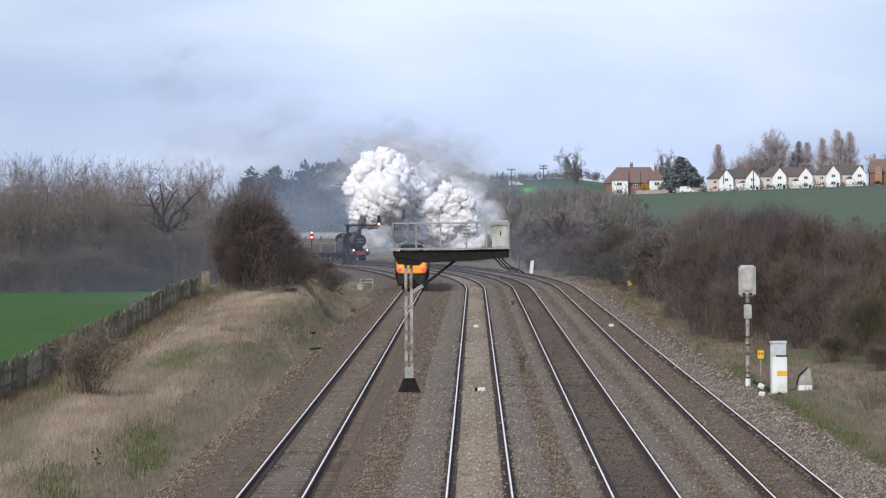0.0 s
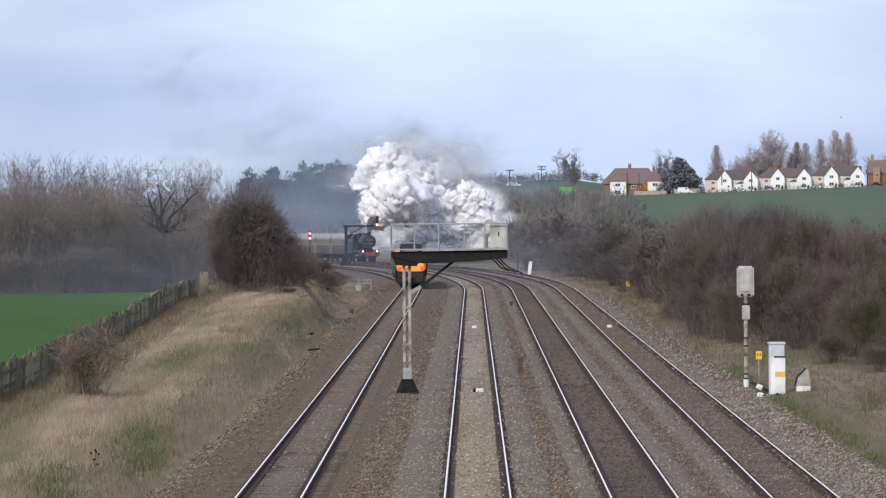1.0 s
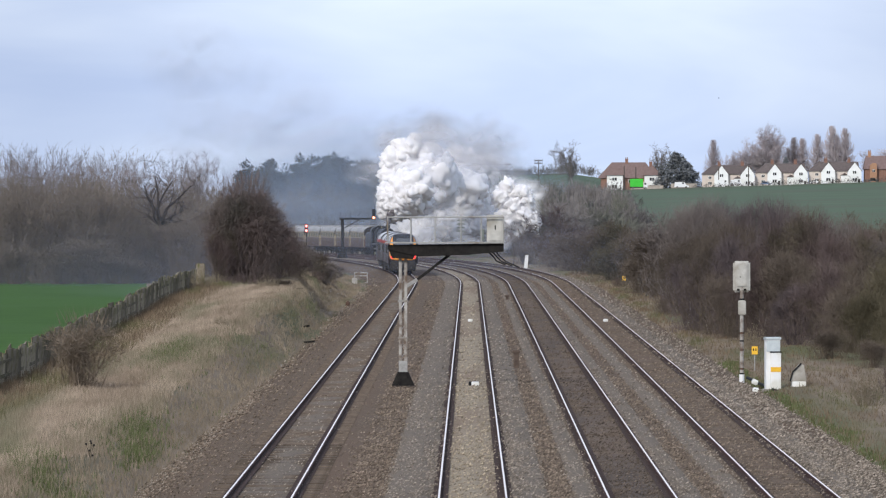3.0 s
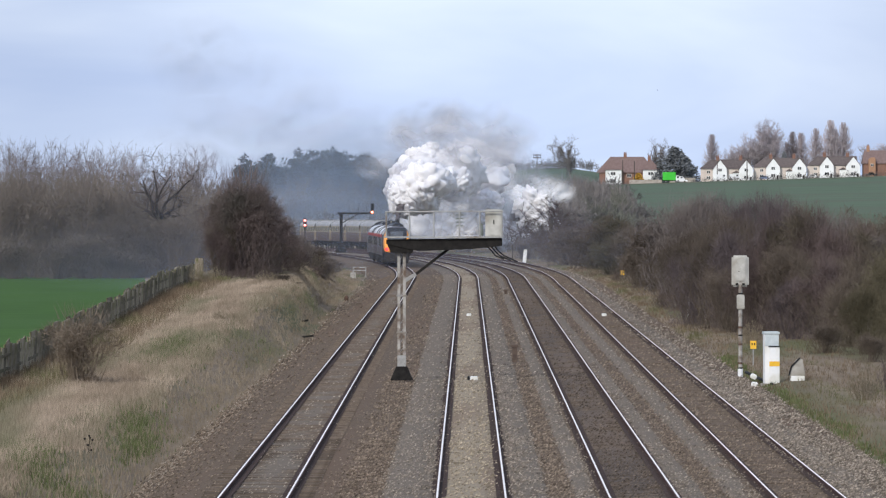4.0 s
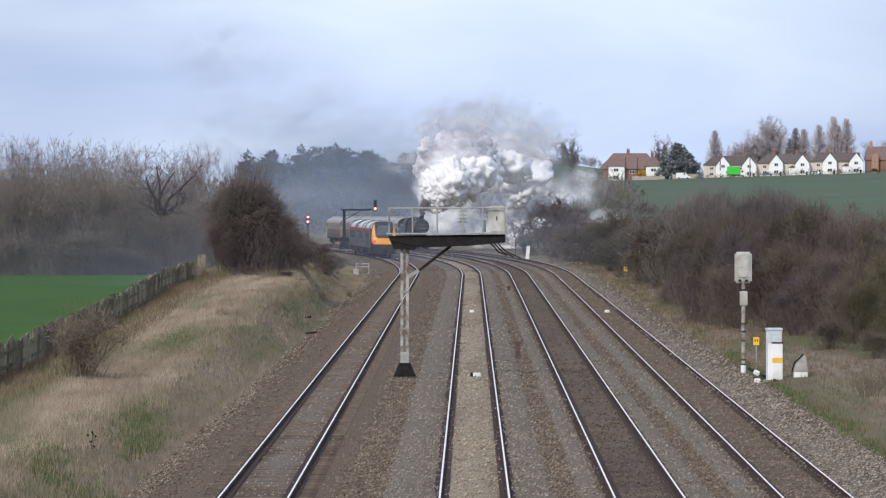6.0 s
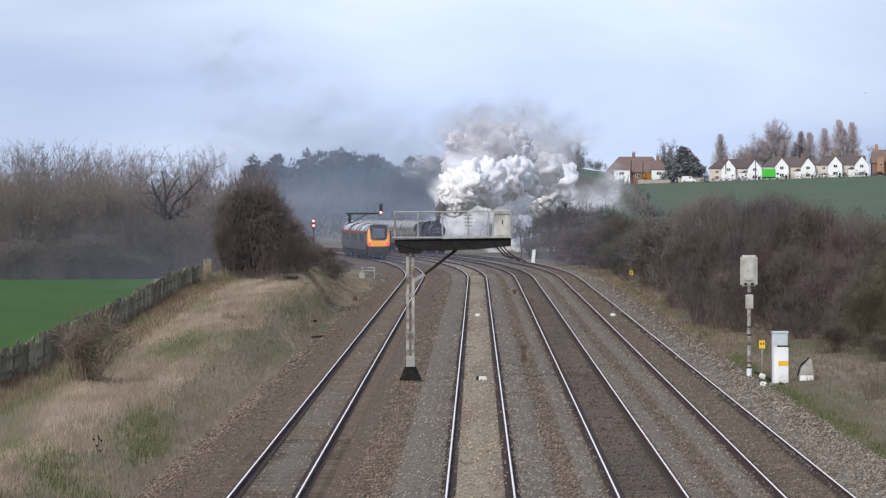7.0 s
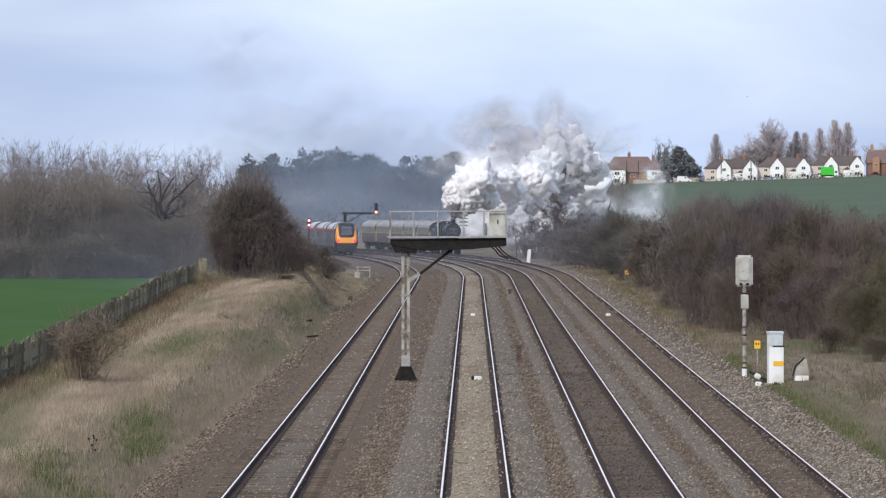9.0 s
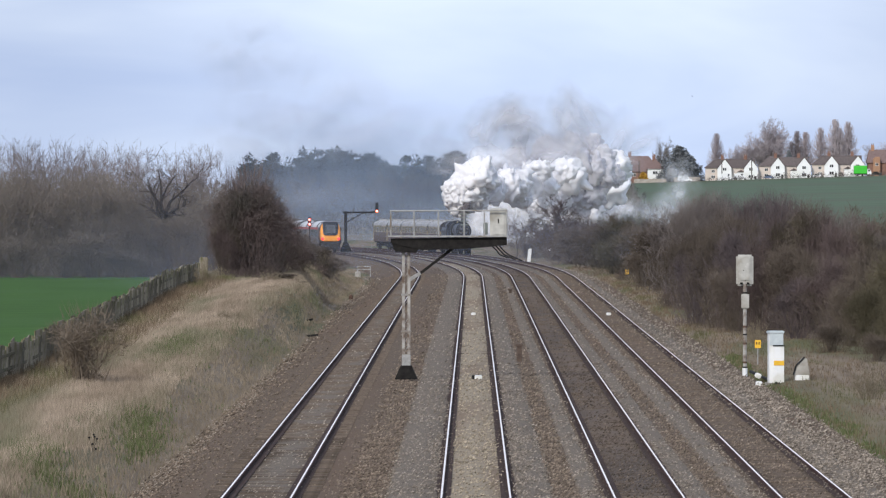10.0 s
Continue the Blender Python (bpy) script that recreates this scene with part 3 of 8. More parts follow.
def build_loco():
    """Steam engine facing -y; origin at the middle of its length."""
    c = thing("steam_locomotive", 0, 0, 0, "black steam locomotive with red buffer beam and lit lamps", "locomotive")
    bm = bmesh.new()
    prism(bm, [(0.86 * math.cos(a * math.pi / 12), 2.72 + 0.86 * math.sin(a * math.pi / 12)) for a in range(24)], -4.6, 2.9, 1.0)
    rod(bm, (0, -4.62, 2.72), (0, -4.5, 2.72), 0.92, sides=24)
    rod(bm, (0, -1.0, 2.72), (0, -0.9, 2.72), 0.885, sides=24)
    rod(bm, (0, 1.0, 2.72), (0, 1.1, 2.72), 0.885, sides=24)
    part("boiler", bm, M["loco_black"], c)
    bm = bmesh.new()
    rod(bm, (0, -5.5, 2.72), (0, -4.58, 2.72), 0.9, sides=28)
    sb = part("smokebox", bm, M["loco_black"], c)
    bm = bmesh.new()
    bmesh.ops.create_uvsphere(bm, u_segments=20, v_segments=10, radius=0.68, matrix=Matrix.Translation((0, -5.46, 2.72)) @ Matrix.Diagonal((1, 0.25, 1, 1)))
    part("smokebox_door", bm, M["loco_black"], sb)
    bm = bmesh.new()
    beam(bm, (-0.55, -5.66, 2.95), (0.55, -5.66, 2.95), 0.04, 0.04)
    beam(bm, (-0.5, -5.66, 2.5), (0.5, -5.66, 2.5), 0.04, 0.04)
    rod(bm, (0, -5.62, 2.72), (0, -5.76, 2.72), 0.06)
    part("door_strap", bm, M["grey_steel"], sb)
    bm = bmesh.new()
    rod(bm, (0, -5.05, 3.5), (0, -5.05, 3.72), 0.36, 0.27, 18)
    rod(bm, (0, -5.05, 3.7), (0, -5.05, 3.98), 0.26, 0.27, 18)
    rod(bm, (0, -5.05, 3.96), (0, -5.05, 4.04), 0.33, 0.31, 18)
    part("chimney", bm, M["loco_black"], c)
    bm = bmesh.new()
    ball(bm, (0, -1.6, 3.55), 0.38, 2, (1, 1.2, 0.9))
    part("dome", bm, M["loco_black"], c)
    for sx in (-0.2, 0.2):
        bm = bmesh.new()
        rod(bm, (sx, 1.7, 3.5), (sx, 1.7, 3.78), 0.08)
        part("safety_valve", bm, M["brass"], c)
    bm = bmesh.new()
    prism(bm, [(-0.95, 1.7), (-0.95, 3.2), (-0.6, 3.62), (0.6, 3.62), (0.95, 3.2), (0.95, 1.7)], 1.4, 3.9)
    part("firebox", bm, M["loco_black"], c)
    bm = bmesh.new()
    for sx in (-1, 1):
        box(bm, sx * 1.3 - 0.03, sx * 1.3 + 0.03, 3.7, 5.5, 1.6, 3.25)
    box(bm, -1.3, 1.3, 3.7, 3.76, 1.6, 3.3)
    cab = part("cab", bm, M["loco_black"], c)
    bm = bmesh.new()
    prism(bm, [(-1.36, 3.2)] + [(1.36 * math.cos(math.pi * (1 - i / 8)), 3.2 + 0.68 * math.sin(math.pi * (1 - i / 8))) for i in range(1, 8)] + [(1.36, 3.2)], 3.55, 5.9)
    part("cab_roof", bm, M["loco_black"], cab)
    for sx in (-1, 1):
        bm = bmesh.new()
        box(bm, sx * 1.08 - 0.18, sx * 1.08 + 0.18, 3.66, 3.7, 2.55, 3.15, 0.02)
        part("cab_window", bm, M["window_glass"], cab)
    bm = bmesh.new()
    for sx in (-1, 1):
        box(bm, sx * 1.05 - 0.24, sx * 1.05 + 0.24, -5.2, 3.7, 1.52, 1.58)
        beam(bm, (sx * 1.28, -5.2, 1.45), (sx * 1.28, 3.7, 1.45), 0.03, 0.16)
        beam(bm, (sx * 1.1, -5.2, 1.55), (sx * 1.1, -6.0, 1.2), 0.4, 0.03)
    part("running_board", bm, M["loco_black"], c)
    bm = bmesh.new()
    box(bm, -0.55, 0.55, -6.1, 5.4, 0.75, 1.3)
    part("chassis", bm, M["underframe"], c)
    bm = bmesh.new()
    box(bm, -1.28, 1.28, -6.25, -6.12, 0.82, 1.28, 0.02)
    bb = part("buffer_beam", bm, M["buffer_red"], c, "red buffer beam")
    for sx in (-0.87, 0.87):
        bm = bmesh.new()
        rod(bm, (sx, -6.24, 1.05), (sx, -6.6, 1.05), 0.13, 0.1, 14)
        rod(bm, (sx, -6.6, 1.05), (sx, -6.66, 1.05), 0.25, sides=18)
        part("buffer", bm, M["loco_black"], bb)
    for sx in (-0.95, 0.95):
        bm = bmesh.new()
        box(bm, sx - 0.09, sx + 0.09, -6.32, -6.16, 1.28, 1.58, 0.02)
        lm = part("lamp", bm, M["white_paint"], c)
        bm = bmesh.new()
        rod(bm, (sx, -6.33, 1.44), (sx, -6.36, 1.44), 0.085, sides=14)
        part("lens", bm, M["white_lamp"], lm, "lit white lamp lens")
    for sx in (-1, 1):
        bm = bmesh.new()
        rod(bm, (sx * 1.05, -5.1, 1.05), (sx * 1.05, -3.9, 1.05), 0.36, sides=16)
        part("cylinder", bm, M["loco_black"], c)
        bm = bmesh.new()
        beam(bm, (sx * 1.12, -3.9, 1.0), (sx * 1.12, -1.2, 0.85), 0.05, 0.12)
        beam(bm, (sx * 1.1, -2.2, 0.85), (sx * 1.1, 2.3, 0.85), 0.05, 0.12)
        part("coupling_rod", bm, M["grey_steel"], c)
    for y, r in ((-5.3, 0.5), (-3.6, 0.5), (-1.9, 0.91), (0.2, 0.91), (2.3, 0.91)):
        bm = bmesh.new()
        for sx in (-0.76, 0.76):
            bmesh.ops.create_cone(bm, cap_ends=False, segments=24, radius1=r, radius2=r, depth=0.14, matrix=Matrix.Translation((sx, y, r)) @ Matrix.Rotation(math.pi / 2, 4, "Y"))
            rod(bm, (sx - 0.05, y, r), (sx + 0.05, y, r), 0.16, sides=10)
            for s in range(6):
                a = s * math.pi / 6
                beam(bm, (sx, y - r * math.cos(a), r - r * math.sin(a)), (sx, y + r * math.cos(a), r + r * math.sin(a)), 0.05, 0.06)
        rod(bm, (-0.76, y, r), (0.76, y, r), 0.09)
        part("wheelset", bm, M["underframe"], c)
    return c


def build_tender():
    c = thing("locomotive_tender", 0, 0, 0, "black locomotive tender heaped with coal", "tender")
    bm = bmesh.new()
    prism(bm, [(-1.28, 1.2), (-1.28, 2.75), (-1.1, 3.05), (1.1, 3.05), (1.28, 2.75), (1.28, 1.2)], -3.3, 3.2)
    part("tank", bm, M["loco_black"], c)
    bm = bmesh.new()
    rnd = random.Random(4)
    for i in range(70):
        ball(bm, (rnd.uniform(-0.85, 0.85), rnd.uniform(-2.9, 1.0), 3.05 + rnd.uniform(0, 0.3)), rnd.uniform(0.12, 0.24), 1, (1, 1.2, 0.8))
    part("coal", bm, M["black_rubber"], c, "heap of black coal")
    bm = bmesh.new()
    box(bm, -1.25, 1.25, -3.5, 3.5, 0.9, 1.2)
    part("chassis", bm, M["underframe"], c)
    for y in (-2.1, 0, 2.1):
        bm = bmesh.new()
        for sx in (-0.76, 0.76):
            rod(bm, (sx - 0.07, y, 0.63), (sx + 0.07, y, 0.63), 0.63, sides=20)
        rod(bm, (-0.8, y, 0.63), (0.8, y, 0.63), 0.09)
        part("wheelset", bm, M["underframe"], c)
    return c


def unit_ring(w, floor, eave, top):
    return coach_profile(w, floor, eave, top, 9)


def build_unit_car(end):
    """Car of the diesel train; end: with a cab at -y."""
    c = thing("train_driving_car" if end else "train_car", 0, 0, 0,
              "dark grey diesel train car with a raked yellow-orange cab end" if end else "dark grey diesel train car with a pale roof",
              "train car", "cars of the diesel train")
    h = UNIT_L / 2 - 0.25
    y0 = -h + (1.6 if end else 0.0)
    bm = bmesh.new()
    prism(bm, [p for p in unit_ring(1.365, 0.95, 3.0, 3.05) if p[1] <= 3.01], y0, h)
    part("body", bm, M["train_silver"], c)
    bm = bmesh.new()
    prism(bm, [(-1.35, 2.98)] + [(1.35 * math.cos(math.pi * (1 - i / 9)), 2.98 + 0.78 * math.sin(math.pi * (1 - i / 9))) for i in range(1, 9)] + [(1.35, 2.98)], y0 + 0.02, h)
    roof = part("roof", bm, M["train_roof"], c, "pale grey arched roof")
    for yy, ln in ((-h + 4.2, 1.6), (h - 1.6, 2.0)):
        bm = bmesh.new()
        prism(bm, [(1.37 * math.cos(math.pi * (1 - i / 9)) * 1.0, 2.99 + 0.8 * math.sin(math.pi * (1 - i / 9))) for i in range(0, 10)], yy - ln / 2, yy + ln / 2)
        part("roof_grille", bm, M["underframe"], roof)
    for sx in (-1, 1):
        bm = bmesh.new()
        box(bm, sx * 1.352 - 0.014, sx * 1.352 + 0.014, y0 + 0.1, h - 0.1, 2.72, 2.985)
        part("red_band", bm, M["train_red"], c, "red band under the eaves")
        for yy in (-h + 2.9, h - 1.3):
            bm = bmesh.new()
            box(bm, sx * 1.366 - 0.02, sx * 1.366 + 0.02, yy - 0.5, yy + 0.5, 1.05, 2.7, 0.02)
            part("door", bm, M["train_door"], c, "paler grey sliding door")
        for i in range(6):
            yy = -h + 4.2 + i * 2.2
            bm = bmesh.new()
            box(bm, sx * 1.368 - 0.02, sx * 1.368 + 0.02, yy - 0.75, yy + 0.75, 1.85, 2.65, 0.02)
            part("window", bm, M["window_glass"], c)
    if end:
        # raked nose lofted from the body section
        sections = [(-h + 1.62, 1.365, 0.95, 3.76, 0.0), (-h + 1.2, 1.34, 1.0, 3.73, 0.0), (-h + 0.8, 1.28, 1.15, 3.6, 0.0), (-h + 0.22, 1.2, 1.25, 2.85, 0.0), (-h - 0.05, 1.12, 1.3, 2.1, 0.0), (-h - 0.12, 1.0, 1.38, 1.85, 0.0)]
        def loft(secs):
            bm = bmesh.new()
            rings = []
            for yy, w, f, tp, _ in secs:
                ring = []
                for i in range(20):
                    a = 2 * math.pi * i / 20
                    cx, sz = math.cos(a), math.sin(a)
                    zz = (f + tp) / 2 + (tp - f) / 2 * abs(sz) ** 0.5 * (1 if sz > 0 else -1)
                    dome = 1.0 - 0.2 * max(0.0, (zz - 1.9) / 1.8) ** 2
                    ring.append(bm.verts.new((dome * w * abs(cx) ** 0.38 * (1 if cx > 0 else -1), yy, zz)))
                rings.append(ring)
            for a, b in zip(rings, rings[1:]):
                for i in range(20):
                    bm.faces.new((a[i], a[(i + 1) % 20], b[(i + 1) % 20], b[i]))
            bm.faces.new(rings[-1])
            bmesh.ops.recalc_face_normals(bm, faces=bm.faces)
            return bm

        part("cab_side", loft(sections[:3]), M["train_silver"], c, "dark cab side behind the nose")
        nose = part("nose", loft(sections[2:]), M["train_orange"], c, "yellow-orange moulded cab end")
        # windscreen lies on the rake
        bm = bmesh.new()
        pts = []
        for yy, w, z in ((-h + 0.0, 0.6, 2.0), (-h + 0.05, 0.86, 2.16), (-h + 0.28, 0.96, 3.0), (-h + 0.56, 0.94, 3.42), (-h + 0.78, 0.84, 3.66)):
            pts.append([bm.verts.new((-w, yy - 0.1, z)), bm.verts.new((-w * 0.4, yy - 0.16, z + 0.02)), bm.verts.new((w * 0.4, yy - 0.16, z + 0.02)), bm.verts.new((w, yy - 0.1, z))])
        back = [[bm.verts.new(v.co + Vector((0, 0.06, 0))) for v in row] for row in pts]
        for r0, r1, q0, q1 in zip(pts, pts[1:], back, back[1:]):
            for i in range(3):
                bm.faces.new((r0[i], r0[i + 1], r1[i + 1], r1[i]))
                bm.faces.new((q0[i + 1], q0[i], q1[i], q1[i + 1]))
            bm.faces.new((r0[3], q0[3], q1[3], r1[3]))
            bm.faces.new((q0[0], r0[0], r1[0], q1[0]))
        for r, q in ((pts[0], back[0]), (back[-1], pts[-1])):
            for i in range(3):
                bm.faces.new((q[i], q[i + 1], r[i + 1], r[i]))
        bmesh.ops.recalc_face_normals(bm, faces=bm.faces)
        part("windscreen", bm, M["window_glass"], nose, "black glazed surround of the raked cab window")
        bm = bmesh.new()
        for z0, z1, y0s, y1s in ((2.3, 2.98, -h - 0.13, -h + 0.1), (3.0, 3.3, -h + 0.1, -h + 0.3)):
            v = [bm.verts.new(p) for p in ((-0.62, y0s - 0.06, z0), (0.62, y0s - 0.06, z0), (0.6, y1s - 0.06, z1), (-0.6, y1s - 0.06, z1), (-0.62, y0s + 0.02, z0), (0.62, y0s + 0.02, z0), (0.6, y1s + 0.02, z1), (-0.6, y1s + 0.02, z1))]
            for f in ((0, 1, 2, 3), (5, 4, 7, 6), (1, 5, 6, 2), (4, 0, 3, 7), (3, 2, 6, 7), (4, 5, 1, 0)):
                bm.faces.new([v[i] for i in f])
        part("cab_window", bm, M["screen_glass"], nose, "raked cab window with sky reflection painted grey")
        for sx in (-1, 1):
            bm = bmesh.new()
            ball(bm, (sx * 0.95, -h - 0.06, 1.62), 0.2, 2, (1.0, 0.6, 1.0))
            part("tail_lamp", bm, M["tail_red"], nose, "lit red tail lamp")
            bm = bmesh.new()
            box(bm, sx * 1.34 - 0.03, sx * 1.34 + 0.03, -h + 1.2, -h + 3.0, 0.98, 3.0, 0.02)
            part("cab_door", bm, M["train_silver"], c)
        bm = bmesh.new()
        box(bm, -1.16, 1.16, -h - 0.08, -h + 1.5, 0.35, 1.36, 0.14)
        part("valance", bm, M["underframe"], nose)
        bm = bmesh.new()
        rod(bm, (0, -h - 0.1, 0.9), (0, -h - 0.45, 0.9), 0.14, sides=12)
        part("coupler", bm, M["underframe"], nose)
    else:
        bm = bmesh.new()
        box(bm, -0.6, 0.6, -h - 0.24, -h + 0.02, 1.05, 3.2, 0.05)
        part("gangway", bm, M["black_rubber"], c)
    bm = bmesh.new()
    box(bm, -1.25, 1.25, y0 + 0.5, h - 0.3, 0.62, 0.98, 0.03)
    box(bm, -1.25, 1.25, -4.5, 4.5, 0.32, 0.65, 0.05)
    part("underframe", bm, M["underframe"], c)
    bogie(c, -h + 3.6, 0.42)
    bogie(c, h - 3.6, 0.42)
    return c


M["tail_red"] = surface("tail_red", (0.5, 0.04, 0.03), (0.55, 0.05, 0.03), 3, 0.3, bump=0, glow=(1.0, 0.03, 0.04), glow_power=2.6)
LOCO0, LOCO_V = 930.0, -15.05


def loco_y(t):
    return LOCO0 + LOCO_V * t


def unit_y(t):
    return 550.0 + 22.5 * t + 0.47 * t * t


trains = []       # (thing, track, distance behind the leading point, flip, place of that point by time)
loco = build_loco()
trains.append((loco, 3, 6.6, 0, loco_y))
tender = build_tender()
trains.append((tender, 3, 15.9, 0, loco_y))
coach = build_coach()
for i in range(5):
    c = coach if i == 0 else copy_thing(coach, pose(0, 1000, 0))
    trains.append((c, 3, 19.6 + COACH_L * (i + 0.5), 0, loco_y))
end_car = build_unit_car(True)
mid_car = build_unit_car(False)
lead_car = copy_thing(end_car, pose(0, 1000, 0))
tagged(lead_car, "dark grey diesel train car leading the train away")
for i, c in enumerate((end_car, mid_car, lead_car)):
    trains.append((c, 0, UNIT_L * (i + 0.5), 180 if c is lead_car else 0, unit_y))


def ride(track, y, flip=0):
    x, z, rz = on_track(track, y)
    return pose(x, y, z, 0, 0, rz + flip)
# ---- signals, cabinets and posts by the line ----
def signal_cantilever():
    """Steel post between the tracks carrying a walkway, with the signals facing the other way."""
    c = thing("signal_cantilever", -2.42, 248.0, -0.12, "weathered steel cantilever signal post with a railed dark walkway", "signal post")
    bm = bmesh.new()
    prism(bm, [(-0.42, 0.0), (-0.2, 0.5), (0.2, 0.5), (0.42, 0.0)], -0.35, 0.35)
    part("base", bm, M["dark_steel"], c, "dark splayed base")
    bm = bmesh.new()
    box(bm, -0.16, 0.16, -0.14, 0.14, 0.42, 0.9, 0.02)
    part("foot_box", bm, M["grey_steel"], c, "pale box at the foot")
    for sx in (-0.1, 0.1):
        bm = bmesh.new()
        box(bm, sx - 0.054, sx + 0.054, -0.1, 0.1, 0.45, 4.66, 0.012)
        part("upright", bm, M["post_steel"], c)
    for i in range(11):
        bm = bmesh.new()
        z = 0.95 + i * 0.34
        beam(bm, (-0.1, 0.03, z), (0.1, 0.03, z + 0.3), 0.04, 0.02)
        part("lacing_bar", bm, M["grey_steel"], c)
    for z in (1.7, 3.05):
        bm = bmesh.new()
        box(bm, -0.19, 0.19, -0.12, 0.12, z, z + 0.07, 0.01)
        part("collar", bm, M["grey_steel"], c)
    bm = bmesh.new()
    prism(bm, [(-0.4, 4.66), (-0.56, 5.06), (0.62, 5.06), (0.36, 4.62)], -0.3, 0.3)
    part("head_bracket", bm, M["dark_steel"], c, "dark bracket at the post head")
    bm = bmesh.new()
    prism(bm, [(-0.56, 4.98), (-0.56, 5.14), (3.68, 5.2), (3.68, 4.9), (2.4, 4.78), (0.6, 4.72)], -0.35, 0.35)
    bmw = part("walkway_beam", bm, M["dark_steel"], c, "dark deep walkway beam")
    bm = bmesh.new()
    box(bm, -0.66, 3.7, -0.5, 0.5, 5.2, 5.25)
    part("deck", bm, M["grey_steel"], bmw, "pale edged walkway deck")
    bm = bmesh.new()
    beam(bm, (1.75, 0, 4.82), (0.3, 0, 3.7), 0.075, 0.1)
    part("strut", bm, M["dark_steel"], c)
    bm = bmesh.new()
    beam(bm, (0.52, -0.03, 3.88), (0.1, -0.03, 3.62), 0.1, 0.13)
    part("strut_foot", bm, M["grey_steel"], c, "pale strut bracket on the post")
    for y in (-0.48, 0.48):
        for x in (-0.56, 0.29, 1.18, 2.12, 2.86, 3.68):
            bm = bmesh.new()
            rod(bm, (x, y, 5.22), (x, y, 6.16), 0.026)
            part("rail_post", bm, M["grey_steel"], c)
        bm = bmesh.new()
        rod(bm, (-0.6, y, 6.15), (3.7, y, 6.17), 0.026)
        part("handrail", bm, M["grey_steel"], c)
    bm = bmesh.new()
    box(bm, 3.06, 3.66, -0.3, 0.3, 5.25, 6.24, 0.02)
    cb = part("equipment_cabinet", bm, M["pale_metal"], c, "pale grey equipment cabinet on the walkway")
    bm = bmesh.new()
    box(bm, 3.12, 3.6, -0.325, -0.3, 5.3, 6.19, 0.008)
    dr = part("cabinet_door", bm, M["pale_metal"], cb)
    bm = bmesh.new()
    box(bm, 3.35, 3.39, -0.345, -0.325, 5.7, 5.86)
    part("handle", bm, M["dark_steel"], dr)
    bm = bmesh.new()
    box(bm, 2.82, 2.98, -0.2, 0.15, 5.28, 5.72, 0.02)
    part("small_box", bm, M["box_green"], c, "small grey-green box")
    bm = bmesh.new()
    rod(bm, (2.12, 0.2, 5.25), (2.12, 0.2, 6.2), 0.03)
    part("mast", bm, M["grey_steel"], c)
    for i in range(4):
        bm = bmesh.new()
        z = 5.62 + i * 0.13
        prism(bm, [(1.94, z), (2.01, z + 0.05), (2.23, z + 0.05), (2.3, z)], 0.1, 0.25)
        part("louvre", bm, M["box_green"], c, "dull green slatted plate")
    rnd = random.Random(2)
    for k in range(3):
        bm = bmesh.new()
        pts = [(3.1 + 0.15 * k, 0.1, 4.9), (3.3 + 0.12 * k, 0.1, 4.72), (3.42 + 0.16 * k, 0.1, 4.55), (3.75 + 0.25 * k, 0.12, 4.42 - 0.05 * k)]
        for a, b in zip(pts, pts[1:]):
            rod(bm, a, b, 0.025, sides=6)
        part("cable", bm, M["black_rubber"], c)
    return c


def signal_head(parent, x, z, lamps, y=-0.1):
    bm = bmesh.new()
    h = 1.6 if len(lamps) == 1 else 1.35
    box(bm, x - 0.24, x + 0.24, y - 0.12, y + 0.12, z - h / 2, z + h / 2, 0.05)
    hd = part("signal_head", bm, M["black_rubber"], parent, "black signal head")
    for dz, mt in lamps:
        bm = bmesh.new()
        rod(bm, (x, y - 0.125, z + dz), (x, y - 0.15, z + dz), 0.21, sides=18)
        part("lens", bm, M[mt], hd, "lit signal lens")
        bm = bmesh.new()
        rod(bm, (x, y - 0.15, z + dz), (x, y - 0.165, z + dz), 0.11, sides=18)
        part("lamp_core", bm, M["lamp_core"], hd, "bright core of the lamp")
        bm = bmesh.new()
        for i in range(7):
            a = math.pi * i / 6
            box(bm, x + 0.2 * math.cos(a) - 0.05, x + 0.2 * math.cos(a) + 0.05, y - 0.34, y - 0.12, z + dz + 0.2 * math.sin(a) - 0.012, z + dz + 0.2 * math.sin(a) + 0.012)
        part("hood", bm, M["black_rubber"], hd)


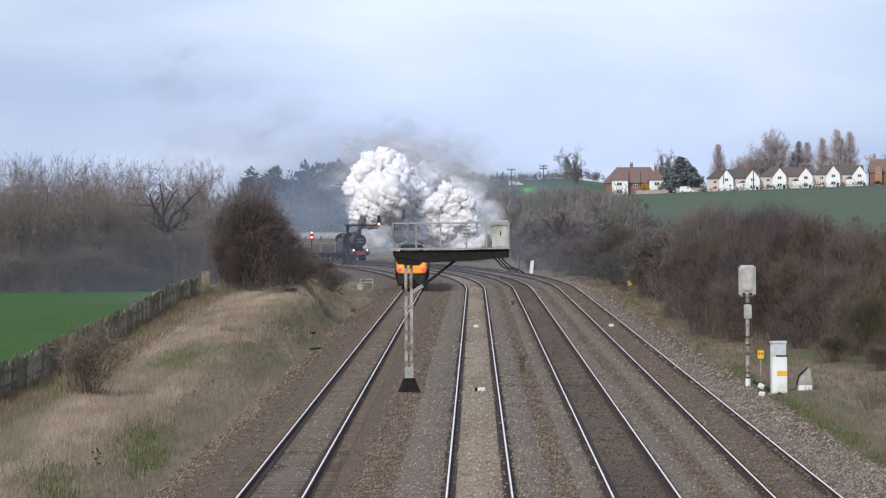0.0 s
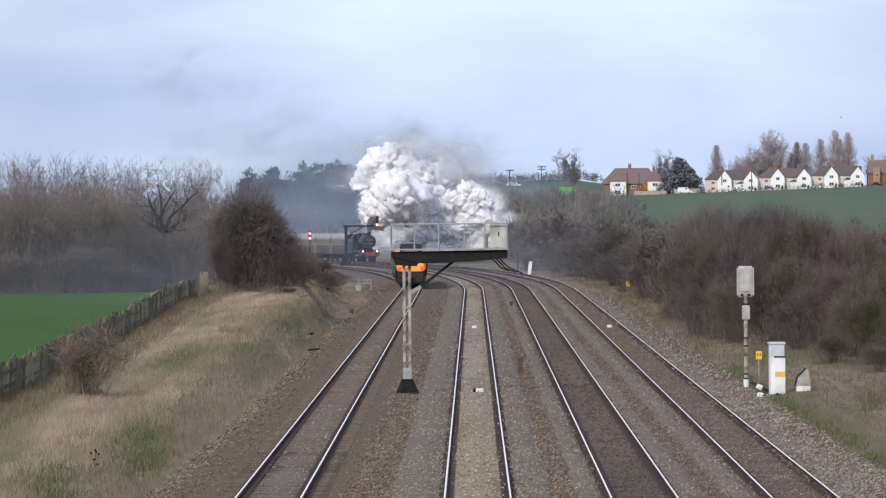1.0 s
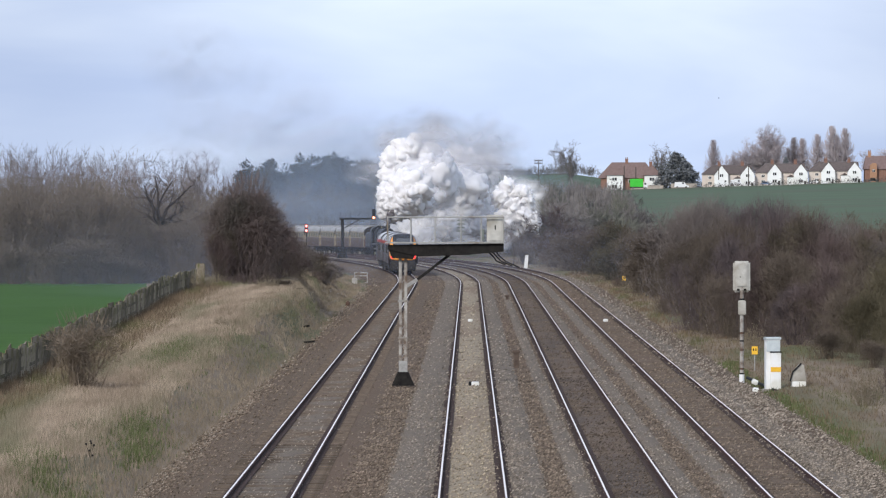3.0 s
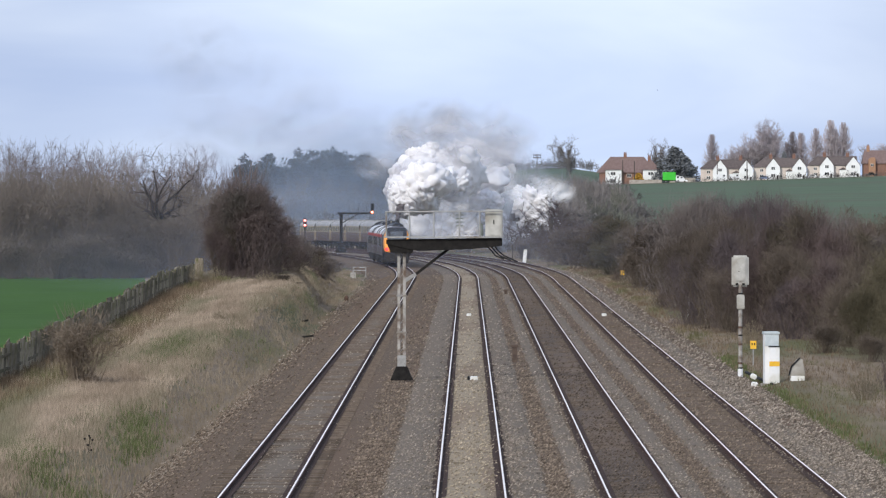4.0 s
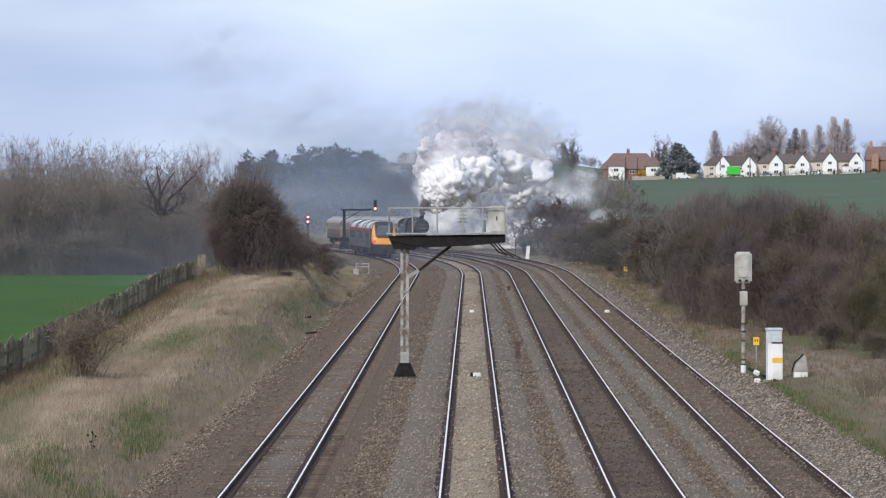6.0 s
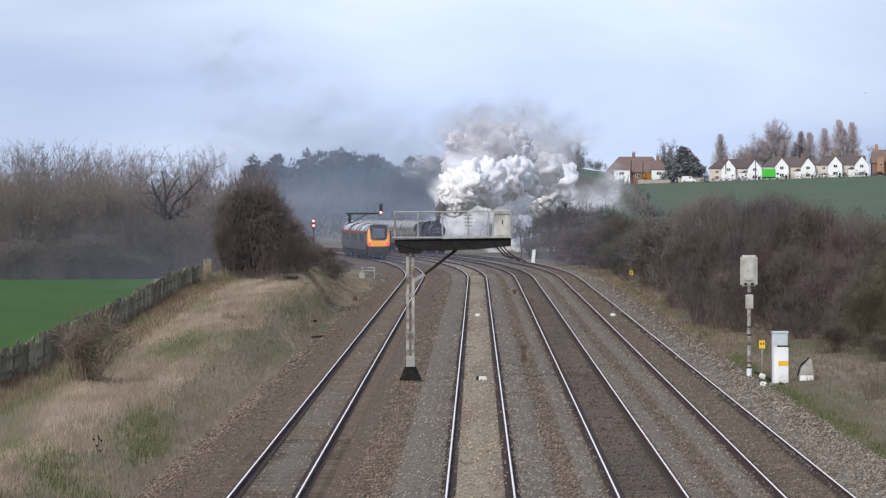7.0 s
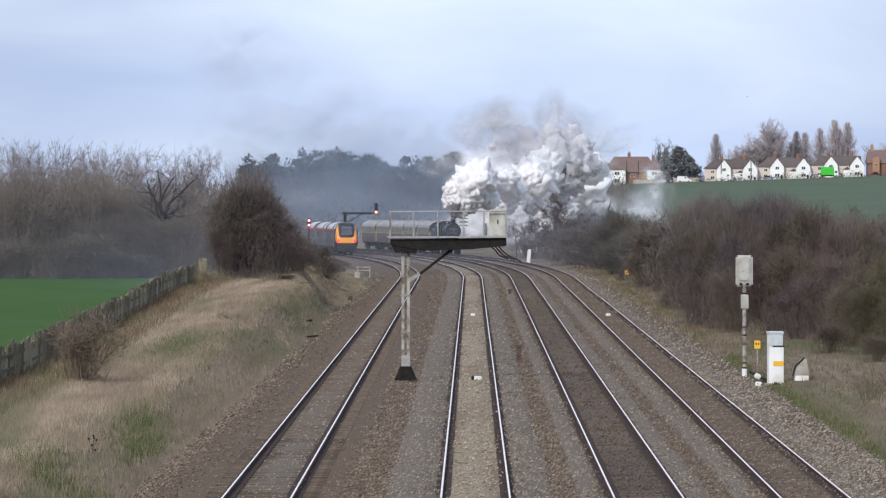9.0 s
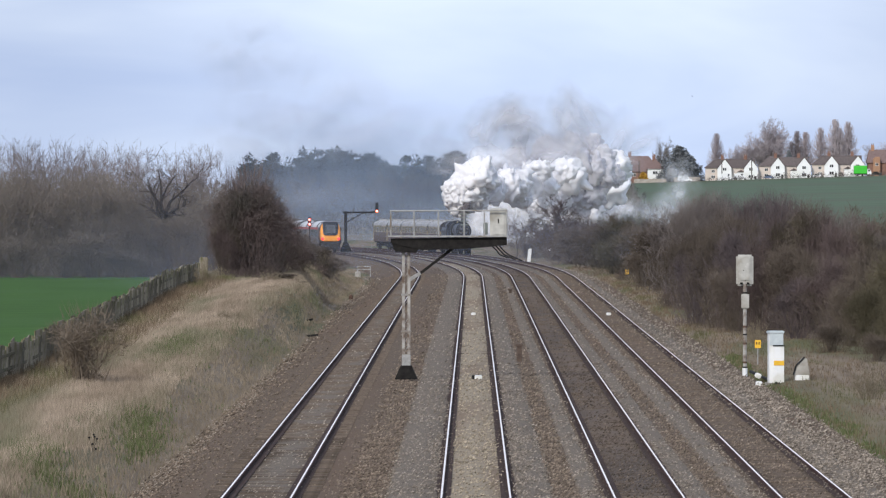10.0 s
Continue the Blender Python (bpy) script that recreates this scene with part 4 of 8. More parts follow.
def far_cantilever():
    c = thing("cantilever_signal", -15.84, 848.0, -0.1, "dark cantilever signal post showing a lit amber lamp", "signal post")
    c.matrix_world = c.matrix_world @ Matrix.Diagonal((0.838, 0.838, 0.838, 1))
    bm = bmesh.new()
    prism(bm, [(-0.85, -0.3), (-0.35, 1.1), (0.35, 1.1), (0.85, -0.3)], -0.5, 0.5)
    part("base", bm, M["dark_steel"], c)
    bm = bmesh.new()
    box(bm, -0.22, 0.22, -0.2, 0.2, 1.0, 5.7, 0.02)
    part("post", bm, M["dark_steel"], c)
    bm = bmesh.new()
    box(bm, -0.5, 4.1, -0.25, 0.25, 5.45, 5.7, 0.02)
    part("arm", bm, M["dark_steel"], c)
    bm = bmesh.new()
    beam(bm, (0.1, 0, 4.1), (2.6, 0, 5.5), 0.14, 0.14)
    part("strut", bm, M["dark_steel"], c)
    for x in (-0.3, 1.2, 2.6, 3.8):
        bm = bmesh.new()
        rod(bm, (x, 0.2, 5.7), (x, 0.2, 6.6), 0.03, sides=6)
        part("rail_post", bm, M["dark_steel"], c)
    signal_head(c, 4.65, 6.25, ((-0.5, "amber_lamp"),))
    bm = bmesh.new()
    box(bm, 4.0, 4.4, -0.1, 0.1, 5.5, 5.72)
    part("head_bracket", bm, M["dark_steel"], c)
    return c


def flashing_signal():
    c = thing("trackside_signal", -19.74, 822.0, land(-19.74, 822), "black trackside signal post with two lit lamps", "signal post")
    c.matrix_world = c.matrix_world @ Matrix.Diagonal((0.806, 0.806, 0.806, 1))
    g = (3.49 - land(-19.74, 822)) / 0.806
    bm = bmesh.new()
    rod(bm, (0, 0, -0.1), (0, 0, g + 0.2), 0.09, sides=10)
    part("post", bm, M["dark_steel"], c)
    signal_head(c, 0, g, ((0.34, "red_white"), (-0.36, "red_white")), -0.12)
    return c


M["red_white"] = surface("red_white", (0.6, 0.06, 0.05), (0.65, 0.08, 0.05), 3, 0.3, bump=0, glow=(1.0, 0.07, 0.06), glow_power=2.2)
M["lamp_core"] = surface("lamp_core", (0.8, 0.7, 0.6), (0.8, 0.72, 0.6), 3, 0.3, bump=0, glow=(1.0, 0.8, 0.68), glow_power=4.0)
signal_cantilever()
far_cantilever()
flashing_signal()


def backed_signal():
    """Signal by the outer track, seen from behind."""
    c = thing("post_signal", 10.65, 265.0, land(10.65, 265.0), "grey backed signal on a weathered white post", "signal post")
    g = -0.35 - land(10.65, 265.0)
    bm = bmesh.new()
    rod(bm, (0, 0, -0.1), (0, 0, g + 3.83), 0.075, sides=12)
    part("post", bm, M["post_steel"], c, "weathered pale post with rust marks")
    for z0, z1, mt in ((0.3, 0.62, "white_paint"), (0.62, 0.68, "black_rubber"), (0.8, 0.88, "rust"), (1.55, 1.6, "rust"), (3.53, 3.59, "black_rubber"), (1.9, 1.96, "black_rubber"), (2.2, 2.28, "rust")):
        bm = bmesh.new()
        rod(bm, (0, 0, z0), (0, 0, z1), 0.1 if mt == "white_paint" else 0.082, sides=12)
        part("band", bm, M[mt], c)
    bm = bmesh.new()
    box(bm, -0.14, 0.16, -0.12, 0.1, 2.95, 3.51, 0.02)
    part("junction_box", bm, M["pale_metal"], c)
    bm = bmesh.new()
    box(bm, -0.34, 0.33, -0.06, 0.2, 3.83, 5.05, 0.07)
    hd = part("signal_head", bm, M["pale_metal"], c, "pale grey signal head back")
    bm = bmesh.new()
    box(bm, -0.2, 0.2, -0.11, -0.05, 4.05, 4.95, 0.02)
    part("back_door", bm, M["pale_metal"], hd)
    for x in (-0.14, 0.12):
        bm = bmesh.new()
        box(bm, x - 0.05, x + 0.05, -0.1, -0.05, 3.89, 3.97)
        part("hinge", bm, M["dark_steel"], hd)
    bm = bmesh.new()
    rod(bm, (-0.06, -0.07, 4.43), (-0.06, -0.13, 4.43), 0.02)
    part("handle", bm, M["dark_steel"], hd)
    return c


M["rust"] = surface("rust", (0.075, 0.048, 0.037), (0.14, 0.085, 0.062), 8, 0.9, bump=0.3)


def location_case():
    x, y = 11.35, 256.0
    c = thing("location_cabinet", x, y, land(x, y) - 0.03, "white trackside cabinet with a yellow band and grey top", "cabinet", rz=4)
    c.matrix_world = c.matrix_world @ Matrix.Diagonal((0.86, 1, 1, 1))
    bm = bmesh.new()
    box(bm, -0.2, 0.42, -0.3, 0.35, 0.05, 1.95, 0.02)
    part("body", bm, M["white_paint"], c)
    bm = bmesh.new()
    box(bm, -0.24, 0.46, -0.34, 0.4, 1.92, 2.02, 0.02)
    part("cap", bm, M["blue_grey"], c)
    bm = bmesh.new()
    box(bm, -0.19, 0.41, -0.32, -0.3, 1.48, 1.9, 0.006)
    part("upper_panel", bm, M["blue_grey"], c, "grey upper panel")
    bm = bmesh.new()
    box(bm, -0.02, 0.44, -0.4, -0.3, 0.02, 1.44, 0.015)
    dr = part("door", bm, M["white_paint"], c, "white door standing proud")
    bm = bmesh.new()
    box(bm, -0.015, 0.435, -0.412, -0.4, 0.72, 0.9)
    part("yellow_band", bm, M["yellow_paint"], dr, "yellow band")
    bm = bmesh.new()
    box(bm, -0.04, 0.46, -0.41, -0.3, 1.44, 1.49)
    part("drip_edge", bm, M["black_rubber"], c)
    bm = bmesh.new()
    box(bm, -0.3, 0.5, -0.45, 0.45, -0.25, 0.06)
    part("plinth", bm, M["concrete"], c)
    return c


def hooded_cover():
    x, y = 12.4, 256.0
    c = thing("cable_cover", x, y, land(x, y) - 0.03, "grey hooded cable cover on a pale block", "cabinet")
    bm = bmesh.new()
    prism(bm, [(-0.28, 0.22), (-0.2, 0.55), (0.02, 0.82), (0.12, 0.88), (0.22, 0.84), (0.32, 0.22)], -0.3, 0.3)
    part("hood", bm, M["concrete"], c)
    bm = bmesh.new()
    beam(bm, (-0.3, -0.31, 0.22), (-0.2, -0.31, 0.58), 0.06, 0.05)
    beam(bm, (-0.2, -0.31, 0.58), (0.12, -0.31, 0.9), 0.06, 0.05)
    part("hood_edge", bm, M["black_rubber"], c)
    bm = bmesh.new()
    box(bm, -0.22, 0.3, -0.34, 0.3, 0.0, 0.22, 0.02)
    part("block", bm, M["white_paint"], c)
    bm = bmesh.new()
    box(bm, -0.3, 0.38, -0.4, 0.4, -0.25, 0.02)
    part("plinth", bm, M["concrete"], c)
    return c


def tag_sign(x, y, h, w):
    c = thing("marker_sign", x, y, land(x, y), "small yellow marker plate on a thin grey post", "sign")
    bm = bmesh.new()
    rod(bm, (0, 0, -0.15), (0, 0, h), 0.025, sides=8)
    part("post", bm, M["grey_steel"], c)
    bm = bmesh.new()
    box(bm, -w / 2, w / 2, -0.05, -0.02, h - w * 1.35, h, 0.006)
    pl = part("plate", bm, M["yellow_paint"], c, "yellow plate")
    for dx in (-0.2, 0.2):
        bm = bmesh.new()
        box(bm, dx * w - 0.09 * w, dx * w + 0.09 * w, -0.056, -0.05, h - w * 0.75, h - w * 0.35)
        part("mark", bm, M["black_rubber"], pl)
    return c


backed_signal()
location_case()
hooded_cover()
tag_sign(11.87, 282.0, 1.0, 0.25)
tag_sign(13.3, 583.0, 0.62, 0.3)

# cable loop and marker blocks beside the signal
bm = bmesh.new()
for a, b in zip([(10.75, 262, -0.2), (11.1, 259, -0.35), (11.5, 255, -0.5), (11.9, 252, -0.7)], [(11.1, 259, -0.35), (11.5, 255, -0.5), (11.9, 252, -0.7), (12.3, 250, -0.8)]):
    rod(bm, a, b, 0.06, sides=8)
tagged(part("cable", bm, M["black_rubber"]), "thick black cable lying on the stones", "cable")
for x, y, z, tilt in ((10.85, 258.0, -0.3, 25), (10.6, 251.0, -0.42, 5)):
    bm = bmesh.new()
    box(bm, -0.12, 0.12, -0.1, 0.1, -0.05, 0.14, 0.03)
    ob = part("cable_block", bm, M["white_paint"])
    ob.matrix_world = pose(x, y, z, 0, tilt, 0)
    tagged(ob, "small white cable block on the ballast", "block", "cable blocks")


def track_box(x, y, dark):
    c = thing("track_magnet", x, y, drop(y) - 0.13, "white trackside box with a black end between the rails" if dark else "white box lying between the rails", "track equipment", "boxes between the rails")
    bm = bmesh.new()
    box(bm, -0.06 if dark else -0.13, 0.22 if dark else 0.13, -0.45, 0.45, 0.0, 0.14, 0.02)
    part("body", bm, M["white_paint"], c)
    if dark:
        bm = bmesh.new()
        box(bm, -0.16, -0.06, -0.45, 0.45, 0.0, 0.15, 0.02)
        part("end_block", bm, M["black_rubber"], c, "black end block")
    return c


track_box(0.14, 248.0, True)
track_box(0.06, 382.0, False)
track_box(7.68, 382.0, False)
track_box(-3.63, 700.0, False)


M["dull_rust"] = surface("dull_rust", (0.075, 0.055, 0.045), (0.13, 0.098, 0.08), 5, 0.85, bump=0.3)


def stub_post(x, y, h):
    c = thing("stub_post", x, y, -0.2, "short dull rusty steel post between the tracks", "post", "stub posts between the tracks")
    bm = bmesh.new()
    box(bm, -0.1, 0.1, -0.08, 0.08, -0.1, h - 0.1, 0.015)
    part("post", bm, M["dull_rust"], c)
    bm = bmesh.new()
    box(bm, -0.17, 0.14, -0.12, 0.12, h - 0.12, h, 0.02)
    part("cap", bm, M["dull_rust"], c)
    return c


stub_post(1.93, 278.0, 0.72)
stub_post(2.62, 468.0, 0.4)


def white_post(x, y, h, w):
    bm = bmesh.new()
    prism(bm, [(-w / 2, -0.2), (-w / 2 + 0.2, h), (w / 2 + 0.16, h), (w / 2, -0.2)], -0.08, 0.08)
    ob = part("marker_post", bm, M["white_paint"])
    ob.matrix_world = pose(x, y, land(x, y))
    return tagged(ob, "leaning white painted marker post", "post")


white_post(6.0, 726.0, 1.6, 0.4)


def cable_stand():
    x, y = -9.4, 615.0
    c = thing("cable_stand", x, y, land(x, y), "pale metal frame stand over a small box", "equipment stand")
    g = -0.2 - land(x, y)
    for dx in (-1.0, 0.15):
        bm = bmesh.new()
        box(bm, dx - 0.04, dx + 0.04, -0.05, 0.05, -0.1, g + 0.42)
        part("leg", bm, M["grey_steel"], c)
    for z in (0.14, 0.42):
        bm = bmesh.new()
        box(bm, -1.05, 0.2, -0.06, 0.06, g + z - 0.04, g + z + 0.04)
        part("rail", bm, M["grey_steel"], c)
    bm = bmesh.new()
    box(bm, -1.25, -0.75, -0.3, 0.3, -0.1, g - 0.05, 0.03)
    part("box", bm, M["concrete"], c)
    return c


cable_stand()

# orange lump of track debris and dark timber lying on the left slope
bm = bmesh.new()
ball(bm, (0, 0, 0), 0.22, 2, (0.8, 1, 1.3))
ob = part("post_stump", bm, M["rust"])
ob.matrix_world = pose(-8.6, 480, land(-8.6, 480) + 0.15)
tagged(ob, "short rust-orange stump in the grass", "post")
for x, y, ln, rz in ((-7.85, 249, 0.9, 55), (-8.4, 345, 1.1, 62), (-8.1, 296, 0.5, 70), (-8.9, 366, 0.8, 20), (-8.3, 432, 1.0, 75)):
    bm = bmesh.new()
    beam(bm, (-ln / 2, 0, 0), (ln / 2, 0, 0.12), 0.1, 0.1)
    ob = part("timber", bm, M["dark_steel"])
    ob.matrix_world = pose(x, y, land(x, y) + 0.06, 0, 0, rz - 70)
    tagged(ob, "dark length of old timber lying on the slope", "timber", "timbers on the slope")


# pale stones and litter at the foot of the bank
for x, y, r in ((-7.6, 147, 0.07), (-7.7, 153, 0.05), (-8.1, 262, 0.08), (-8.0, 268, 0.06), (-8.35, 300, 0.08), (-8.2, 204, 0.06)):
    bm = bmesh.new()
    ball(bm, (0, 0, 0), r, 2, (1.3, 1.0, 0.8))
    for v in bm.verts:
        v.co *= 1 + 0.25 * noise.noise(v.co * 14 + Vector((x, y, 0)))
    ob = part("pale_stone", bm, M["concrete"])
    ob.matrix_world = pose(x, y, land(x, y) + 0.5 * r, 0, 0, 40 * y)
    tagged(ob, "pale loose stone at the foot of the bank", "stone", "pale stones by the bank")


# dead weed stalk on the bank and a stake in the verge
def dead_weed(x, y, h):
    c = thing("dead_weed", x, y, land(x, y), "dead thistle stalk with dark seed heads", "weed")
    bm = bmesh.new()
    rod(bm, (0, 0, -0.1), (0.02, 0, h), 0.012, 0.008, 6)
    part("stalk", bm, M["pale_twig"], c)
    for dx, dz in ((-0.09, -0.02), (0.02, 0.05), (0.04, 0.0), (0.1, -0.05), (-0.01, -0.18), (0.07, -0.3)):
        bm = bmesh.new()
        ball(bm, (dx, 0, h + dz), 0.03, 2, (1, 1, 0.9))
        rod(bm, (0.01, 0, h - 0.38), (dx, 0, h + dz), 0.004, 0.006, 5)
        part("seed_head", bm, M["dark_steel"], c)
    return c


dead_weed(-9.35, 167.0, 0.62)
bm = bmesh.new()
rod(bm, (0, 0, -0.2), (0.05, 0, 1.25), 0.06, 0.05, 8)
ob = part("stake", bm, M["pale_metal"])
ob.matrix_world = pose(12.8, 394.0, land(12.8, 394.0))
tagged(ob, "pale weathered stake standing in the verge", "post")


# ---- plank fence along the top of the bank ----
def fence_x(y):
    return -14.9 - 1.4 * smooth01(214, 403, y)


def make_fence():
    c = thing("plank_fence", 0, 0, 0, "old grey-brown wooden plank fence on the bank top", "fence")
    rnd = random.Random(11)
    shapes = []
    for k in range(6):
        bm = bmesh.new()
        h = rnd.uniform(0.94, 1.06)
        top = rnd.uniform(-0.05, 0.05)
        prism(bm, [(-0.15, -0.2), (-0.15 + rnd.uniform(-0.02, 0.02), h + top), (0.15, h - top), (0.15, -0.2)], -0.016, 0.016)
        me = bpy.data.meshes.new("plank")
        bm.to_mesh(me)
        bm.free()
        me.materials.append(M["old_wood"])
        shapes.append(me)
    y = 180.0
    while y < 402:
        x = fence_x(y)
        hgt = 1.1 + 0.08 * smooth01(200, 380, y) + 0.1 * noise.noise((0, y * 0.12, 2))
        ob = new("plank", rnd.choice(shapes))
        ob.parent = c
        ob.matrix_basis = Matrix.Translation((x + rnd.uniform(-0.05, 0.05), y, land(x, y))) @ Euler((rnd.uniform(-0.12, 0.12), rnd.uniform(-0.06, 0.06), radians(82 + rnd.uniform(-7, 7)))).to_matrix().to_4x4() @ Matrix.Diagonal((rnd.uniform(2.5, 3.0), 1, hgt * rnd.uniform(0.9, 1.06), 1))
        y += rnd.uniform(0.66, 0.86)
    for z in (0.35, 0.8):
        verts, faces = [], []
        yy = 180.0
        while yy < 403:
            x = fence_x(yy)
            g = land(x, yy) + z
            verts += [(x + 0.04, yy, g - 0.05), (x + 0.04, yy, g + 0.05), (x + 0.1, yy, g + 0.05), (x + 0.1, yy, g - 0.05)]
            yy += 4.0
        for j in range(len(verts) // 4 - 1):
            a = j * 4
            for q in range(4):
                faces.append((a + q, a + (q + 1) % 4, a + 4 + (q + 1) % 4, a + 4 + q))
        arrays("rail", verts, faces, M["old_wood"], c)
    bm = bmesh.new()
    box(bm, -0.26, 0.26, -0.15, 0.15, -0.2, 1.5, 0.05)
    ep = part("end_post", bm, M["old_wood"], c, "stout pale end post")
    ep.matrix_basis = Matrix.Translation((fence_x(403) + 0.3, 403.5, land(fence_x(403), 403.5)))
    return c


make_fence()
# ---- trees, bushes and grass ----
def twig_mesh(name, segs, material, point=1.05, twigs=None):
    """Three-sided tapered tubes from rows of (p0, p1, r0, r1), and fine end twigs from rows of (p0, p1, half width)."""
    s = np.array(segs, dtype=float)
    p0, p1, r0, r1 = s[:, 0:3], s[:, 3:6], s[:, 6:7], s[:, 7:8]
    d = p1 - p0
    d /= np.maximum(np.linalg.norm(d, axis=1, keepdims=True), 1e-6)
    ref = np.where(np.abs(d[:, 2:3]) > 0.9, np.array([[1.0, 0, 0]]), np.array([[0, 0, 1.0]]))
    u = np.cross(d, ref)
    u /= np.maximum(np.linalg.norm(u, axis=1, keepdims=True), 1e-6)
    v = np.cross(d, u)
    ring = [u, -0.5 * u + 0.866 * v, -0.5 * u - 0.866 * v]
    vs = np.stack([p0 + r0 * k for k in ring] + [p1 + r1 * k for k in ring], axis=1).reshape(-1, 3)
    n = len(s)
    base = np.arange(n) * 6
    tips = s[:, 6] < point * s[:, 7].min() + 1e-6          # thin end twigs run out to a point
    b, e = base[~tips][:, None], base[tips][:, None]
    f = np.concatenate([b + np.array([[0, 1, 4, 3]]), b + np.array([[1, 2, 5, 4]]), b + np.array([[2, 0, 3, 5]])], axis=0).tolist()
    f += np.concatenate([e + np.array([[0, 1, 3]]), e + np.array([[1, 2, 3]]), e + np.array([[2, 0, 3]])], axis=0).tolist()
    if twigs is not None and len(twigs):
        t0, t1, w = twigs[:, 0:3], twigs[:, 3:6], twigs[:, 6:7]
        td = t1 - t0
        td /= np.maximum(np.linalg.norm(td, axis=1, keepdims=True), 1e-6)
        sd = np.cross(td, np.random.RandomState(len(twigs)).normal(0, 1, td.shape))
        sd /= np.maximum(np.linalg.norm(sd, axis=1, keepdims=True), 1e-6)
        k = len(vs)
        vs = np.concatenate([vs, np.stack([t0 - sd * w, t0 + sd * w, t1], axis=1).reshape(-1, 3)])
        f += (k + np.arange(len(twigs) * 3).reshape(-1, 3)).tolist()
    me = bpy.data.meshes.new(name)
    me.from_pydata(vs.tolist(), [], f)
    me.materials.append(material)
    return me


def norm3(v):
    return v / max(1e-6, np.linalg.norm(v))


def grow(rs, segs, p, d, length, r, level, kids, wander, lift, split, min_r):
    """One limb and, along it, its side limbs."""
    n = 4 if level == 0 else 3
    step = length / n
    rr = r
    for i in range(n):
        d = norm3(d + rs.normal(0, wander, 3) + np.array([0, 0, lift]))
        q = p + d * step
        r2 = max(min_r, rr * (0.8 if level == 0 else 0.66))
        segs.append((*p, *q, rr, r2))
        if level < len(kids) and (i > 0 or level > 0):
            cnt = kids[level] / (n - (1 if level == 0 else 0))
            cnt = int(cnt) + (1 if rs.random() < cnt - int(cnt) else 0)
            for _ in range(cnt):
                side = norm3(np.cross(d, rs.normal(0, 1, 3)))
                a = rs.uniform(*split)
                nd = norm3(d * math.cos(a) + side * math.sin(a))
                grow(rs, segs, p + (q - p) * rs.random(), nd, length * rs.uniform(0.42, 0.72) * (0.85, 1.0, 0.8, 0.7)[min(level, 3)], max(min_r, r2 * 0.6), level + 1, kids, wander, lift, split, min_r)
        p, rr = q, r2


def unit_rows(v):
    return v / np.maximum(np.linalg.norm(v, axis=1, keepdims=True), 1e-6)


def bare_tree(seed, height, material, kids=(9, 6, 5, 3), wander=0.16, lift=0.06, split=(0.45, 1.05), min_r=0.018, girth=0.028, fuzz=0, fuzz_len=0.8, fuzz_w=0.012, bark="bark"):
    """Leafless tree: trunk and limbs, a crown of thin branches and fuzz fine twigs on each of them."""
    rs = np.random.RandomState(seed)
    segs = []
    grow(rs, segs, np.zeros(3), np.array([rs.normal(0, 0.05), rs.normal(0, 0.05), 1.0]), height * 0.72, height * girth, 0, kids, wander, lift, split, min_r)
    cut = max(height * 0.006, min_r * 1.05)
    zmax = max(s[5] for s in segs)
    k = height / zmax
    segs = [tuple(c * k for c in s[:6]) + s[6:] for s in segs]
    trunk, crown = [s for s in segs if s[6] > cut], [s for s in segs if s[6] <= cut]
    tw = None
    if fuzz:
        c = np.repeat(np.array(crown), fuzz, axis=0)
        p0 = c[:, 0:3] + (c[:, 3:6] - c[:, 0:3]) * rs.random_sample((len(c), 1))
        d = unit_rows(unit_rows(c[:, 3:6] - c[:, 0:3]) * 0.8 + rs.normal(0, 0.45, (len(c), 3)) + np.array([0, 0, 0.25]))
        tw = np.concatenate([p0, p0 + d * fuzz_len * rs.uniform(0.4, 1.2, (len(c), 1)), fuzz_w * rs.uniform(0.6, 1.2, (len(c), 1))], axis=1)
    return twig_mesh("trunk", trunk, M[bark] if material is not M["far_twig"] else material), twig_mesh("crown", crown, material, twigs=tw)


